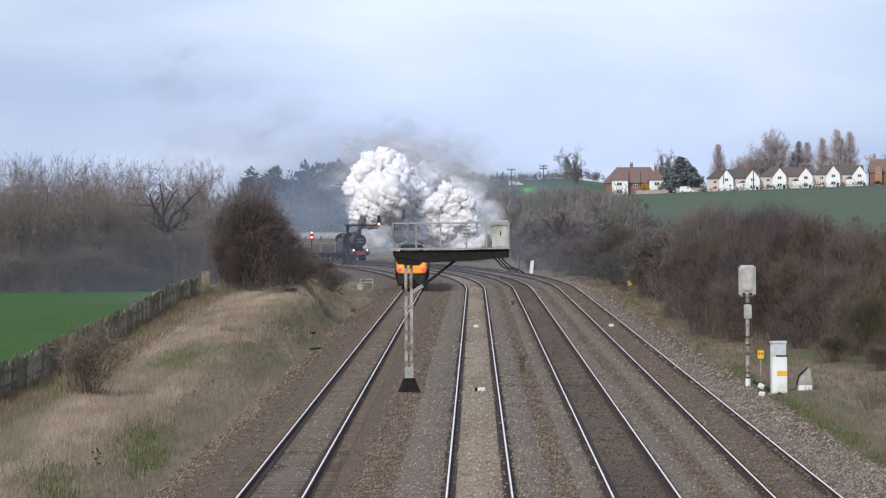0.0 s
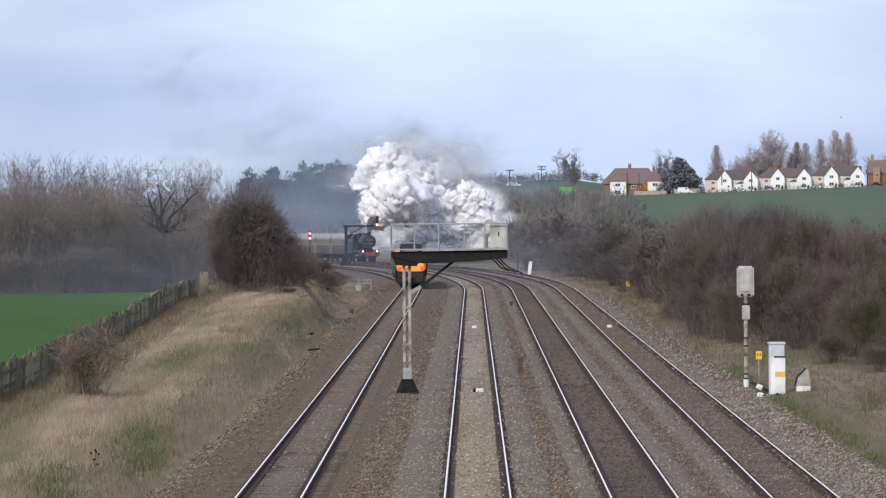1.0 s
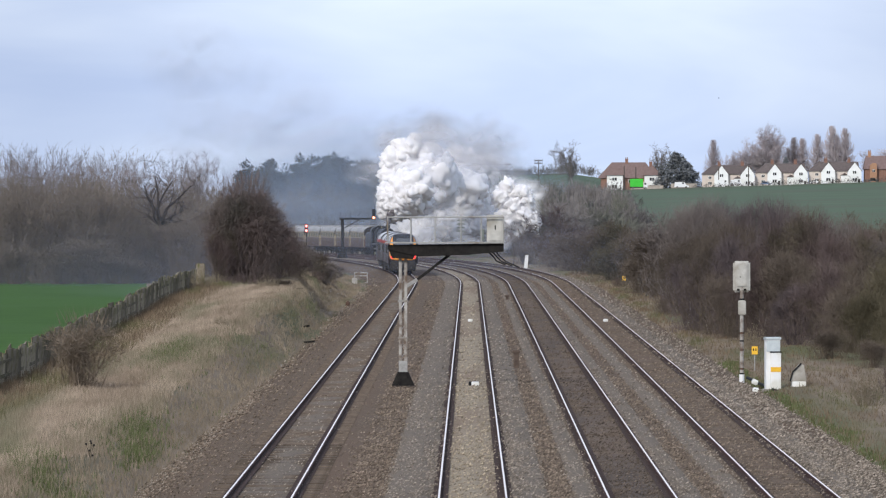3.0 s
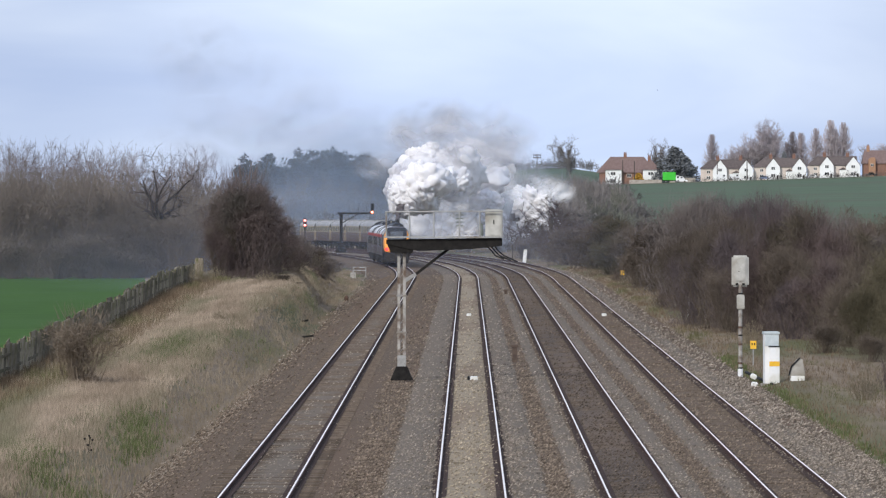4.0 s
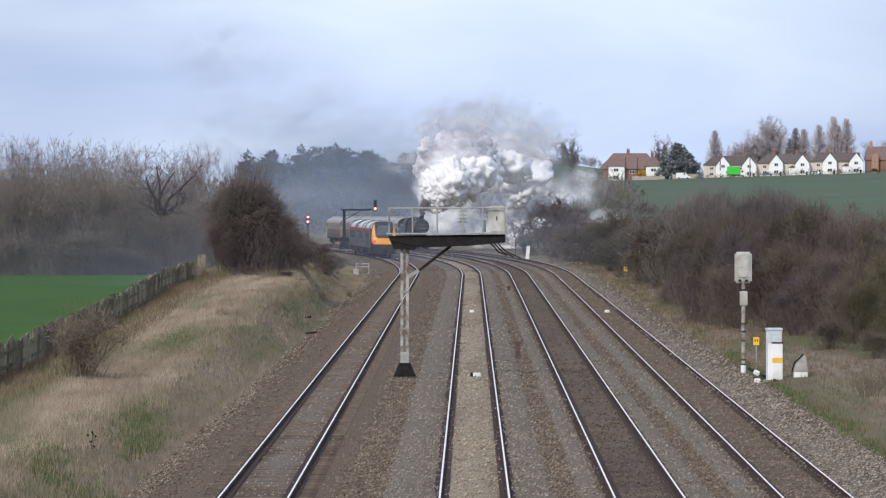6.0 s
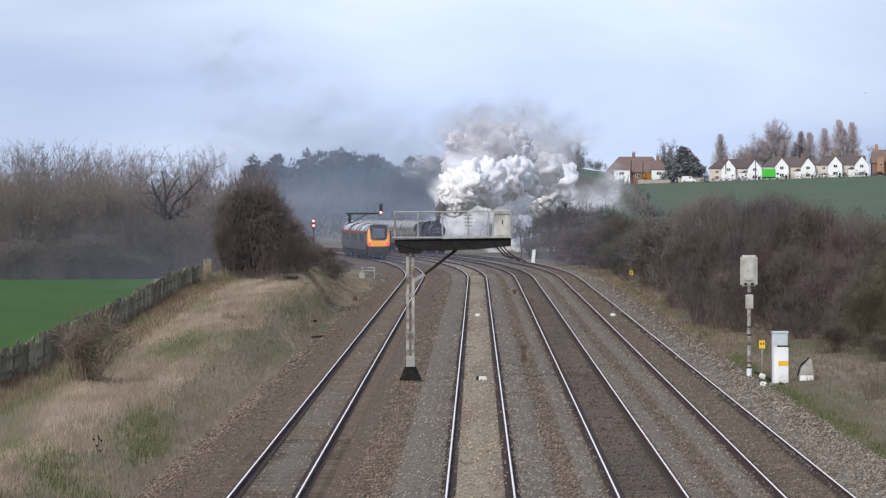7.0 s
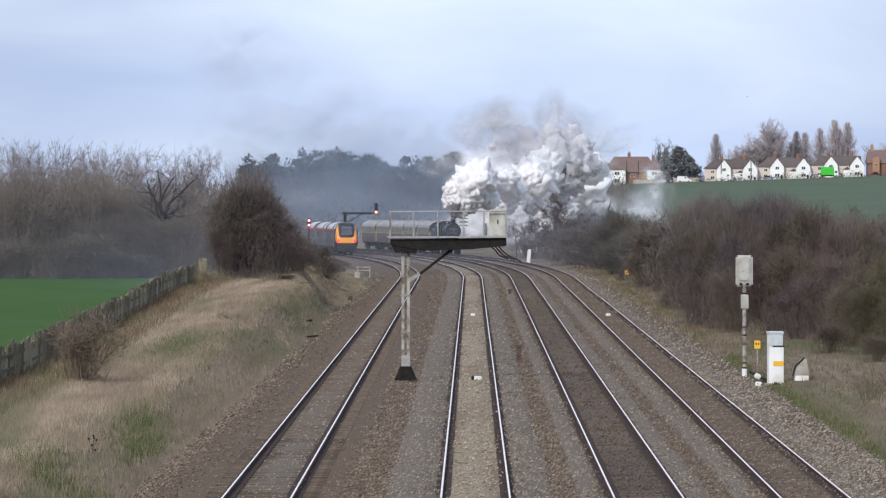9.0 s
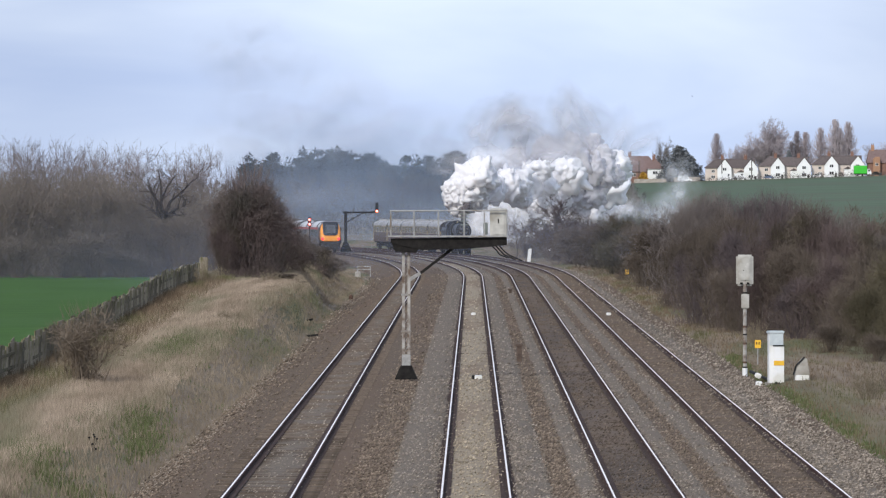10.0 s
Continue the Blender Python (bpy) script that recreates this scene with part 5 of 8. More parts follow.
def bush_mesh(seed, radius, height, material, stems=120, side=9, min_r=0.018, spiky=0.3, r0=0.04):
    """Thicket of arching stems with side twigs, dome-shaped with ragged top."""
    rs = np.random.RandomState(seed)
    segs = []
    for _ in range(stems):
        a, q = rs.uniform(0, 2 * math.pi), math.sqrt(rs.random())
        b = np.array([math.cos(a), math.sin(a), 0]) * radius * 0.45 * q
        hh = height * math.sqrt(max(0.06, 1 - (q * 0.97) ** 2)) * rs.uniform(0.6, 1.0) * (1 + spiky * max(0, rs.normal(0, 0.5)))
        tip = np.array([math.cos(a) * radius * q * rs.uniform(0.85, 1.1), math.sin(a) * radius * q * rs.uniform(0.85, 1.1), hh])
        p = b + np.array([0, 0, -0.1])
        n = 5
        pts = [p]
        for i in range(1, n + 1):
            t = i / n
            w = b * (1 - t) + tip * t
            w = w + np.array([b[0] * 0.2, b[1] * 0.2, hh * 0.16]) * math.sin(math.pi * t) + rs.normal(0, 0.05, 3) * height * 0.35
            pts.append(w)
        for i in range(n):
            ra = r0 * (1 - i / n * 0.7)
            segs.append((*pts[i], *pts[i + 1], ra, max(min_r, ra * 0.8)))
        for _ in range(side):
            i = rs.randint(1, n)
            p0 = pts[i] + (pts[i + 1] - pts[i]) * rs.random()
            d = norm3(norm3(pts[i + 1] - pts[i]) * 0.6 + rs.normal(0, 0.5, 3) + np.array([0, 0, 0.25]))
            ln = height * rs.uniform(0.07, 0.19)
            p1 = p0 + d * ln
            segs.append((*p0, *p1, min_r * 1.2, min_r))
            for _ in range(2):
                d2 = norm3(d + rs.normal(0, 0.55, 3))
                s0 = p0 + (p1 - p0) * rs.uniform(0.3, 1.0)
                segs.append((*s0, *(s0 + d2 * ln * rs.uniform(0.4, 0.8)), min_r, min_r * 0.6))
    return twig_mesh("twig_mass", segs, material, 2.1)


def dome_mesh(seed, material, twigs=8000, radius=2.2, height=5.0, width=0.011, length=(0.25, 0.7), lobes=9, shoots=0, foot=0.55, upright=0.45, stem=1.0, parted=False):
    """Rounded leafless bush: stems fan out into overlapping lobes of fine twigs; shoots stand up over the top."""
    rs = np.random.RandomState(seed)
    cen, rad = [], []
    for i in range(lobes):
        a, q = 2.4 * i + rs.uniform(-0.5, 0.5), math.sqrt((i + 0.3) / lobes) * 0.66
        top = math.sqrt(1 - q * q)
        cen.append((math.cos(a) * q * radius, math.sin(a) * q * radius, height * (0.2 + 0.48 * top * rs.uniform(0.55, 1.1))))
        rad.append(rs.uniform(0.3, 0.46) * radius)
    cen, rad = np.array(cen), np.array(rad)
    segs = []
    for c, r in zip(cen, rad):
        for _ in range(4):
            b = np.array([c[0] * 0.3 + rs.normal(0, 0.16), c[1] * 0.3 + rs.normal(0, 0.16), -0.15])
            e = c + rs.normal(0, 0.4, 3) * r + np.array([0, 0, 0.4 * r])
            m = (b + e) / 2 + rs.normal(0, 0.12, 3) * np.array([1, 1, 0.3])
            segs += [(*b, *m, 0.035 * stem, 0.024 * stem), (*m, *e, 0.024 * stem, 0.012 * stem)]
            for _ in range(5):
                d = norm3(e - m + rs.normal(0, 0.6, 3) * r)
                s0 = m + (e - m) * rs.random()
                segs.append((*s0, *(s0 + d * r * rs.uniform(0.4, 0.9)), 0.013 * stem, 0.008 * stem))
    n = int(twigs * 0.8)
    pick = rs.randint(0, lobes, n)
    d = unit_rows(rs.normal(0, 1, (n, 3)) + np.array([0, 0, 0.25]))
    sq = np.array([1.0, 1.0, min(1.5, height / radius * 0.5)])
    p0 = cen[pick] + d * sq * rad[pick][:, None] * rs.random_sample((n, 1)) ** 0.62 * rs.uniform(0.8, 1.12, (n, 1))
    dd = unit_rows(d * 0.6 + np.array([0, 0, upright]) + rs.normal(0, 0.62, (n, 3)))
    p1 = p0 + dd * (length[0] + (length[1] - length[0]) * rs.random_sample((n, 1)) ** 1.6)
    # the lower stems and brush that hide the ground under the lobes
    m = twigs - n
    a, q = rs.uniform(0, 6.28, m), np.sqrt(rs.random_sample(m)) * radius * foot
    z = rs.random_sample(m) ** 1.2 * height * 0.46
    g = 1.0 + 0.9 * z / height
    q0 = np.stack([np.cos(a) * q * g, np.sin(a) * q * g, z], axis=1)
    q1 = q0 + unit_rows(np.stack([np.cos(a) * 0.4, np.sin(a) * 0.4, np.ones(m)], axis=1) + rs.normal(0, 0.9, (m, 3))) * rs.uniform(length[0], length[1], (m, 1))
    rows = [np.concatenate([p0, p1], axis=1), np.concatenate([q0, q1], axis=1)]
    if shoots:
        a, q = rs.uniform(0, 6.28, shoots), np.sqrt(rs.random_sample(shoots)) * radius * 0.5
        s0 = np.stack([np.cos(a) * q, np.sin(a) * q, height * (0.86 - 0.3 * (q / radius) ** 2)], axis=1)
        s1 = s0 + unit_rows(np.stack([np.cos(a) * 0.3, np.sin(a) * 0.3, np.ones(shoots)], axis=1) + rs.normal(0, 0.12, (shoots, 3))) * height * rs.uniform(0.1, 0.26, (shoots, 1))
        rows.append(np.concatenate([s0, s1], axis=1))
    tw = np.concatenate(rows)
    tw = np.concatenate([tw, width * rs.uniform(0.6, 1.3, (len(tw), 1))], axis=1)
    top = np.percentile(tw[:, 5], 99.0 if not shoots else 98.5)
    tw[:, [2, 5]] *= height / top
    if parted:
        return twig_mesh("stem_tangle", segs, M["bark"]), twig_mesh("twig_mass", segs[-2:], material, twigs=tw)
    return twig_mesh("twig_mass", segs, material, twigs=tw)


def plant(name, meshes, x, y, z, label, category, group="", rz=0.0, scale=(1, 1, 1)):
    c = thing(name, x, y, z, label, category, group)
    c.matrix_basis = Matrix.LocRotScale((x, y, z), Euler((0, 0, rz)), scale)
    for me in meshes:
        ob = new(me.name.split(".")[0], me)
        ob.parent = c
    return c


rp = random.Random(21)
rb = random.Random(33)
HAW = {k: [(dome_mesh(s, M[mt], 12500, width=0.0075, length=(0.2, 0.75), upright=up * 0.7, foot=0.8),) for s in sd] for k, mt, sd, up in
       (("red", "bush_twig", (11, 12, 13), 0.4), ("purple", "purple_twig", (14, 15, 16), 0.6), ("brown", "brown_twig", (21, 22, 23), 0.5),
        ("grey", "grey_twig", (24, 25, 26), 0.7), ("olive", "olive_twig", (27, 28), 0.6))}
HAW_FAR = {k: [(dome_mesh(s, M[mt], 4600, width=0.018, length=(0.25, 0.9), upright=0.4, foot=0.8),) for s in sd] for k, mt, sd in
           (("brown", "brown_twig", (31, 32)), ("grey", "grey_twig", (33, 34, 35)), ("olive", "olive_twig", (36,)))}
BIG_BUSH = dome_mesh(41, M["big_twig"], 36000, 2.85, 6.2, 0.0125, (0.2, 0.75), 24, 200, 0.66, 0.25, 0.7, True)
BANK_SHRUB = [(dome_mesh(s, M["shrub_twig"], 3600, 1.0, 2.1, 0.006, (0.1, 0.36), 10, 60, 0.4, 0.4, 0.45),) for s in (45, 46)]
STRAGGLY = [(bush_mesh(17, 2.6, 3.2, M["pale_twig"], 70, 8, 0.016, r0=0.025),), (bush_mesh(18, 2.6, 3.2, M["bush_twig"], 70, 8, 0.016, r0=0.025),)]
BUSH_LABEL = {"red": "dense leafless dark reddish-brown hawthorn bush", "purple": "dense leafless purplish-brown scrub bush", "brown": "dense leafless warm brown scrub bush",
              "grey": "dense leafless grey-brown scrub bush", "olive": "budding olive-brown shrub at the scrub edge", "pale": "small straggly leafless shrub in dry grass"}


def put_bush(x, y, top, w, kind="red"):
    """Bush rooted at x, y with its top at height top and half its width w."""
    z = land(x, y) - 0.1
    far = y > 470 and kind in HAW_FAR
    k = (top - z) / 5.0
    return plant("bush", rb.choice((HAW_FAR if far else HAW)[kind]), x, y, z, BUSH_LABEL[kind], "bush", "scrub beside the line", rb.uniform(0, 6.28), (w / 1.75, w / 1.75, k))


def put_straggle(x, y, h, w):
    return plant("bush", rb.choice(STRAGGLY), x, y, land(x, y) - 0.1, BUSH_LABEL["pale"], "bush", "scrub beside the line", rb.uniform(0, 6.28), (w / 2.6, w / 2.6, h / 3.2))


# the big bush at the end of the fence, its neighbours and the scrub behind it
plant("hawthorn_bush", BIG_BUSH, -14.05, 428, land(-14.05, 428) - 0.1, "large round dark red-brown hawthorn bush at the fence end", "bush", "", 0.7, (1.06, 1.06, 1.0))
for x, y, top, w, k in ((-11.6, 446, 3.4, 1.3, "red"), (-12.5, 438, 5.4, 1.6, "red"), (-15.5, 426, 5.0, 1.0, "red"), 
                        (-15.6, 470, 4.4, 2.0, "purple"), (-13.2, 474, 4.2, 1.5, "grey"), (-12.9, 498, 4.0, 1.4, "grey"), (-11.9, 508, 3.0, 1.2, "brown"), (-11.2, 522, 2.0, 1.0, "grey"), (-12.6, 540, 2.6, 1.5, "grey"), (-12.5, 520, 2.2, 1.9, "brown"), (-14.4, 545, 2.8, 2.2, "grey"), (-12.6, 575, 1.5, 1.8, "grey"),
                        (-15.6, 600, 2.4, 2.2, "grey"), (-13.6, 640, 0.8, 1.8, "grey"), (-16.4, 660, 1.6, 2.2, "grey"), (-15.6, 700, 0.2, 1.8, "grey"), (-19.2, 715, 1.2, 2.4, "grey")):
    put_bush(x, y, top, w, k)
for y in range(470, 800, 24):      # weeds along the edge of the cess
    xw = -10.9 - 0.8 * smooth01(470, 560, y) + bend(y) - rb.uniform(0.0, 1.6)
    put_straggle(xw, y, rb.uniform(0.7, 1.3), rb.uniform(0.9, 1.4))
for x, y, h, w in ((-15.4, 415, 0.9, 0.7), (-14.6, 413, 0.7, 0.7), (-13.8, 416, 1.0, 0.8), (-13.0, 414, 0.7, 0.7), (-12.3, 418, 1.0, 0.8), (-15.3, 388, 1.5, 0.9), (-11.7, 500, 1.5, 1.4), (-11.5, 540, 1.3, 1.3), (-11.9, 400, 0.8, 0.8), (-10.9, 300, 0.6, 0.5)):
    put_straggle(x, y, h, w)
# shrubs on the bank
plant("shrub", BANK_SHRUB[0], -12.5, 219, land(-12.5, 219) - 0.05, "vase-shaped leafless brown shrub on the grassy bank", "bush", "shrubs on the bank", 0.3, (1.55, 1.55, 1.2))
plant("shrub", BANK_SHRUB[1], -12.9, 223, land(-12.9, 223) - 0.05, "low leafless twiggy shrub against the fence", "bush", "shrubs on the bank", 2.3, (0.7, 0.7, 0.7))
for x, y, top, w, k in ((-11.3, 404, 2.0, 0.8, "brown"), (-10.6, 412, 1.4, 0.7, "brown")):
    put_bush(x, y, top, w, k)

# scrub on the far side of the outer track, by the curve
for x, y, top, w, k in ((9.1, 735, 3.9, 2.4, "grey"), (11.7, 725, 4.6, 2.6, "grey"), (6.7, 770, 2.1, 1.8, "grey"), (13.7, 690, 4.4, 2.6, "brown"), (10.6, 690, 3.6, 2.6, "grey"),
                        (12.2, 650, 3.7, 2.4, "brown"), (14.6, 650, 4.8, 2.4, "olive"), (14.3, 600, 4.2, 2.0, "brown"), (12.7, 600, 3.2, 1.9, "olive"), (15.0, 560, 3.9, 2.1, "grey"), (16.8, 640, 4.4, 2.4, "grey")):
    put_bush(x, y, top, w, k)
# the tall middle stretch
for x, y, top, w, k in ((13.9, 500, 4.6, 2.0, "brown"), (13.2, 520, 3.0, 1.7, "brown"), (14.5, 480, 5.9, 2.1, "grey"), (14.8, 440, 7.0, 2.1, "grey"), (16.8, 450, 6.7, 1.9, "purple"),
                        (18.2, 430, 6.9, 2.1, "purple"), (20.3, 440, 6.7, 2.0, "grey"), (15.9, 410, 5.6, 1.9, "brown"), (13.5, 420, 4.7, 1.9, "brown"), (23.1, 430, 5.7, 2.0, "grey"),
                        (25.2, 430, 4.4, 2.1, "grey"), (27.4, 430, 4.3, 2.1, "grey")):
    put_bush(x, y, top, w, k)
# the front stretch behind the signal
for x, y, top, w, k in ((12.4, 372, 3.7, 1.4, "purple"), (13.2, 360, 4.7, 1.8, "brown"), (14.6, 355, 5.0, 1.9, "purple"), (16.1, 352, 5.5, 1.9, "red"), (17.9, 350, 6.3, 2.1, "red"),
                        (19.2, 345, 5.3, 1.7, "red"), (16.4, 338, 4.3, 1.7, "brown"), (14.6, 340, 3.7, 1.6, "red"), (17.4, 325, 3.8, 1.8, "red"), (18.7, 318, 4.1, 1.6, "brown"),
                        (19.7, 310, 4.4, 1.7, "olive"), (17.6, 296, 2.8, 1.3, "olive"), (18.4, 288, 2.4, 1.2, "olive"), (17.2, 270, 0.9, 0.7, "brown"), (18.0, 260, 1.2, 0.8, "olive"), (16.8, 282, 0.9, 0.7, "brown"), (17.5, 250, 0.8, 0.7, "brown"), (15.9, 300, 0.9, 0.8, "brown"), (17.4, 312, 2.5, 1.2, "brown"), (13.4, 348, 3.0, 1.4, "brown"), (15.8, 328, 2.6, 1.3, "purple")):
    put_bush(x, y, top, w, k)
for x, y, h, w in ((13.6, 232, 1.3, 0.8), (14.9, 240, 1.4, 0.5), (13.4, 320, 1.2, 0.8), (12.9, 392, 1.3, 0.6), (12.4, 430, 1.4, 0.8), (12.3, 560, 1.0, 0.8)):
    put_straggle(x, y, h, w)

WOOD_TREES = [bare_tree(s, 14.0, M["wood_twig"], kids=(9, 6, 4, 2), wander=0.09, lift=0.05, split=(0.3, 0.8), min_r=0.015, girth=0.02, fuzz=1, fuzz_len=0.8, fuzz_w=0.016) for s in (1, 2, 3, 4)]


def old_tree_mesh(seed, height):
    """Short stout trunk parting into crooked, spreading limbs with thin outer twigs."""
    rs = np.random.RandomState(seed)
    fork = height * 0.5
    segs = [(0, 0, -0.3, 0.1, 0, fork * 0.55, height * 0.03, height * 0.026), (0.1, 0, fork * 0.55, 0, 0, fork, height * 0.026, height * 0.024)]
    for i in range(9):
        a = 0.7 * i + rs.uniform(-0.25, 0.25)
        out = 0.4 + 0.9 * ((i * 0.37) % 1.0)
        grow(rs, segs, np.array([0, 0, fork * rs.uniform(0.85, 1.0)]), norm3(np.array([math.cos(a * 2.4) * out * 1.2, math.sin(a * 2.4) * out * 0.5, 0.85])), height * rs.uniform(0.36, 0.52), height * 0.015, 1, (0, 5, 4, 3), 0.32, 0.04, (0.5, 1.1), 0.024)
    k = height / max(s[5] for s in segs)
    segs = [tuple(c * k for c in s[:6]) + s[6:] for s in segs]
    return twig_mesh("trunk", [s for s in segs if s[6] > 0.05], M["old_bark"]), twig_mesh("crown", [s for s in segs if s[6] <= 0.05], M["old_bark"])


OLD_TREE = old_tree_mesh(5, 14.0)
SMALL_TREES = [bare_tree(s, 8.0, M["grey_twig"], kids=(8, 6, 4), wander=0.17, lift=0.05, split=(0.5, 1.1), min_r=0.022, girth=0.022, fuzz=4, fuzz_len=0.6, fuzz_w=0.016) for s in (61, 62, 63)]
SPREADING = [bare_tree(s, 6.5, M["bush_twig"], kids=(9, 6, 5), wander=0.2, lift=0.02, split=(0.6, 1.25), min_r=0.022, girth=0.03, fuzz=4, fuzz_len=0.5, fuzz_w=0.016) for s in (65, 66)]

# small trees where the outer track bends away
for x, y, top, s, pool, wide in ((5.0, 765, 4.4, 0, SMALL_TREES, 0.8), (6.1, 772, 4.6, 1, SMALL_TREES, 0.8), (7.6, 780, 4.0, 2, SMALL_TREES, 0.9), (10.2, 712, 6.6, 0, SPREADING, 1.25), (12.4, 716, 6.9, 1, SPREADING, 1.3),
                                 (13.9, 700, 5.0, 0, SPREADING, 1.0), (17.6, 648, 5.0, 2, SMALL_TREES, 1.0)):
    z = land(x, y) - 0.1
    k = (top - z) / (8.0 if pool is SMALL_TREES else 6.5)
    plant("small_tree", pool[s], x, y, z, "small leafless tree among trackside scrub", "tree", "small trees by the line", rb.uniform(0, 6), (k * wide, k * wide, k))

for x, y, top, w, k in ((27.6, 495, 5.7, 2.0, 0), (29.6, 500, 5.3, 2.0, 1), (31.2, 492, 5.5, 2.0, 0)):
    z = land(x, y) - 0.1
    plant("bush", HAW_FAR["brown"][k], x, y, z, BUSH_LABEL["brown"], "bush", "scrub beside the line", 0.9 * x, (w / 1.75, w / 1.75, (top - z) / 5.0))

# the bare wood beyond the field: lacy crowns behind, a brown thicket before them
for row, (y, n, t0, t1) in enumerate(((790, 12, 11.6, 13.0), (820, 13, 12.4, 14.0), (850, 13, 13.0, 14.4))):
    for i in range(n):
        x = -62 - 2.5 * row + (31.5 + 1.5 * row) * (i + rb.uniform(0.15, 0.85)) / n
        yy = y + rb.uniform(-12, 12)
        z = land(x, yy) - 0.1
        k = (rb.uniform(t0, t1) - (0.9 if x > -42 else 0.0) - z) / 14.0
        plant("bare_tree", rb.choice(WOOD_TREES), x, yy, z, "tall leafless grey-brown woodland tree", "tree", "bare wood beyond the field", rb.uniform(0, 6.28), (k * 0.95, k * 0.95, k))
plant("old_tree", OLD_TREE, -33.9, 746, land(-33.9, 746) - 0.1, "old spreading leafless tree with crooked dark limbs", "tree", "bare wood beyond the field", 0.2, (1.25, 1.0, 1.04))
THICKET = [(dome_mesh(s, M["thicket_twig"], 6800, 3.2, 10.0, 0.017, (0.25, 0.85), 16, 20, 1.0, 0.4),) for s in (51, 52, 53)]
for y, n, top, x0, x1 in ((715, 9, 2.6, -54, -27), (724, 11, 7.0, -56, -30), (738, 12, 7.4, -57, -29), (754, 12, 8.0, -58, -30), (770, 12, 8.5, -60, -31)):
    for i in range(n):
        x = x0 + (x1 - x0) * (i + rb.uniform(0.1, 0.9)) / n
        w = rb.uniform(2.3, 3.2)
        yy = y + rb.uniform(-7, 7)
        z = land(x, yy) - 0.1
        tp = top + rb.uniform(-1.3, 1.0) - 3.6 * smooth01(-39, -33, x)
        plant("undergrowth_bush", rb.choice(THICKET), x, yy, z, "tall leafless brown undergrowth at the wood edge", "bush", "undergrowth of the bare wood", rb.uniform(0, 6.28), (w / 2.5, w / 2.5, (tp - z) / 10.0))
for x, y, top, w in ((-28.5, 760, 6.8, 2.6), (-31.0, 775, 8.0, 2.8), (-29.0, 792, 7.4, 2.8), (-33.5, 780, 8.8, 2.8), (-26.0, 790, 5.8, 2.8), (-23.5, 800, 4.6, 2.8), (-24.5, 730, 2.6, 2.2), (-27.0, 728, 3.2, 2.2), (-22.0, 760, 3.0, 2.4)):
    z = land(x, y) - 0.1
    plant("undergrowth_bush", rb.choice(THICKET), x, y, z, "leafless grey-brown scrub at the wood end", "bush", "undergrowth of the bare wood", rb.uniform(0, 6.28), (w / 2.5, w / 2.5, (top - z) / 10.0))


# ---- far woods ----
def pine_mesh(seed, height):
    """Crown of needle tufts in irregular storeys."""
    rs = np.random.RandomState(seed)
    verts, faces = [], []
    for _ in range(26):
        t = rs.uniform(0.32, 1.0)
        w = (0.34 if t > 0.8 else 0.42) * math.sin(math.pi * min(1, (1.04 - t) * 1.1 + 0.1)) * height * 0.42
        a = rs.uniform(0, 6.28)
        c = np.array([math.cos(a) * w * rs.uniform(0.2, 1.1), math.sin(a) * w * rs.uniform(0.2, 1.1), t * height * 0.94])
        rad = height * rs.uniform(0.055, 0.1)
        for _ in range(46):
            o = c + norm3(rs.normal(0, 1, 3)) * rad * rs.uniform(0.3, 1.05) * np.array([1.2, 1.2, 0.75])
            q = rs.normal(0, 0.36, (3, 3))
            k = len(verts)
            verts += [tuple(o + q[0]), tuple(o + q[1]), tuple(o + q[2])]
            faces.append((k, k + 1, k + 2))
    me = bpy.data.meshes.new("crown")
    me.from_pydata(verts, [], faces)
    me.materials.append(M["needles"])
    tk = twig_mesh("trunk", [(0, 0, -0.3, 0, 0, height * 0.9, height * 0.02, 0.05)] + [(0, 0, height * z, math.cos(z * 40) * height * 0.14, math.sin(z * 40) * height * 0.14, height * (z + 0.06), 0.09, 0.04) for z in (0.4, 0.48, 0.56, 0.64, 0.72, 0.8)], M["bark"])
    return tk, me


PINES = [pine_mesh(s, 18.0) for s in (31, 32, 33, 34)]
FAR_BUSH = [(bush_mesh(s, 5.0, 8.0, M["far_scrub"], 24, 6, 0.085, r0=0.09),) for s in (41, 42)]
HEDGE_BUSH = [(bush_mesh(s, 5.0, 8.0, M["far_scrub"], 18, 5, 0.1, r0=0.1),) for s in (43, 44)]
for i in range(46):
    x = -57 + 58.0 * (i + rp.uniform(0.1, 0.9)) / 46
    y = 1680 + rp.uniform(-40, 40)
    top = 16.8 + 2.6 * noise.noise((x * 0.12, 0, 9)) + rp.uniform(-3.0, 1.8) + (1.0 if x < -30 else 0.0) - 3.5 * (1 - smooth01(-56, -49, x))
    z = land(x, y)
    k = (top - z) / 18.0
    plant("pine_tree", rp.choice(PINES), x, y, z - 0.2, "tall dark pine in the far wood, tinted haze-blue", "tree", "far pine wood", rp.uniform(0, 6.28), (k, k, k))
for i in range(30):
    x = -58 + 70.0 * (i + rp.uniform(0.1, 0.9)) / 30
    y = 1500 + rp.uniform(-60, 60)
    z = land(x, y)
    k = rp.uniform(1.0, 1.45)
    plant("far_thicket", rp.choice(FAR_BUSH), x, y, z - 0.2, "grey-brown leafless thicket before the pine wood", "bush", "far thicket", rp.uniform(0, 6.28), (1.0, 1.0, k))

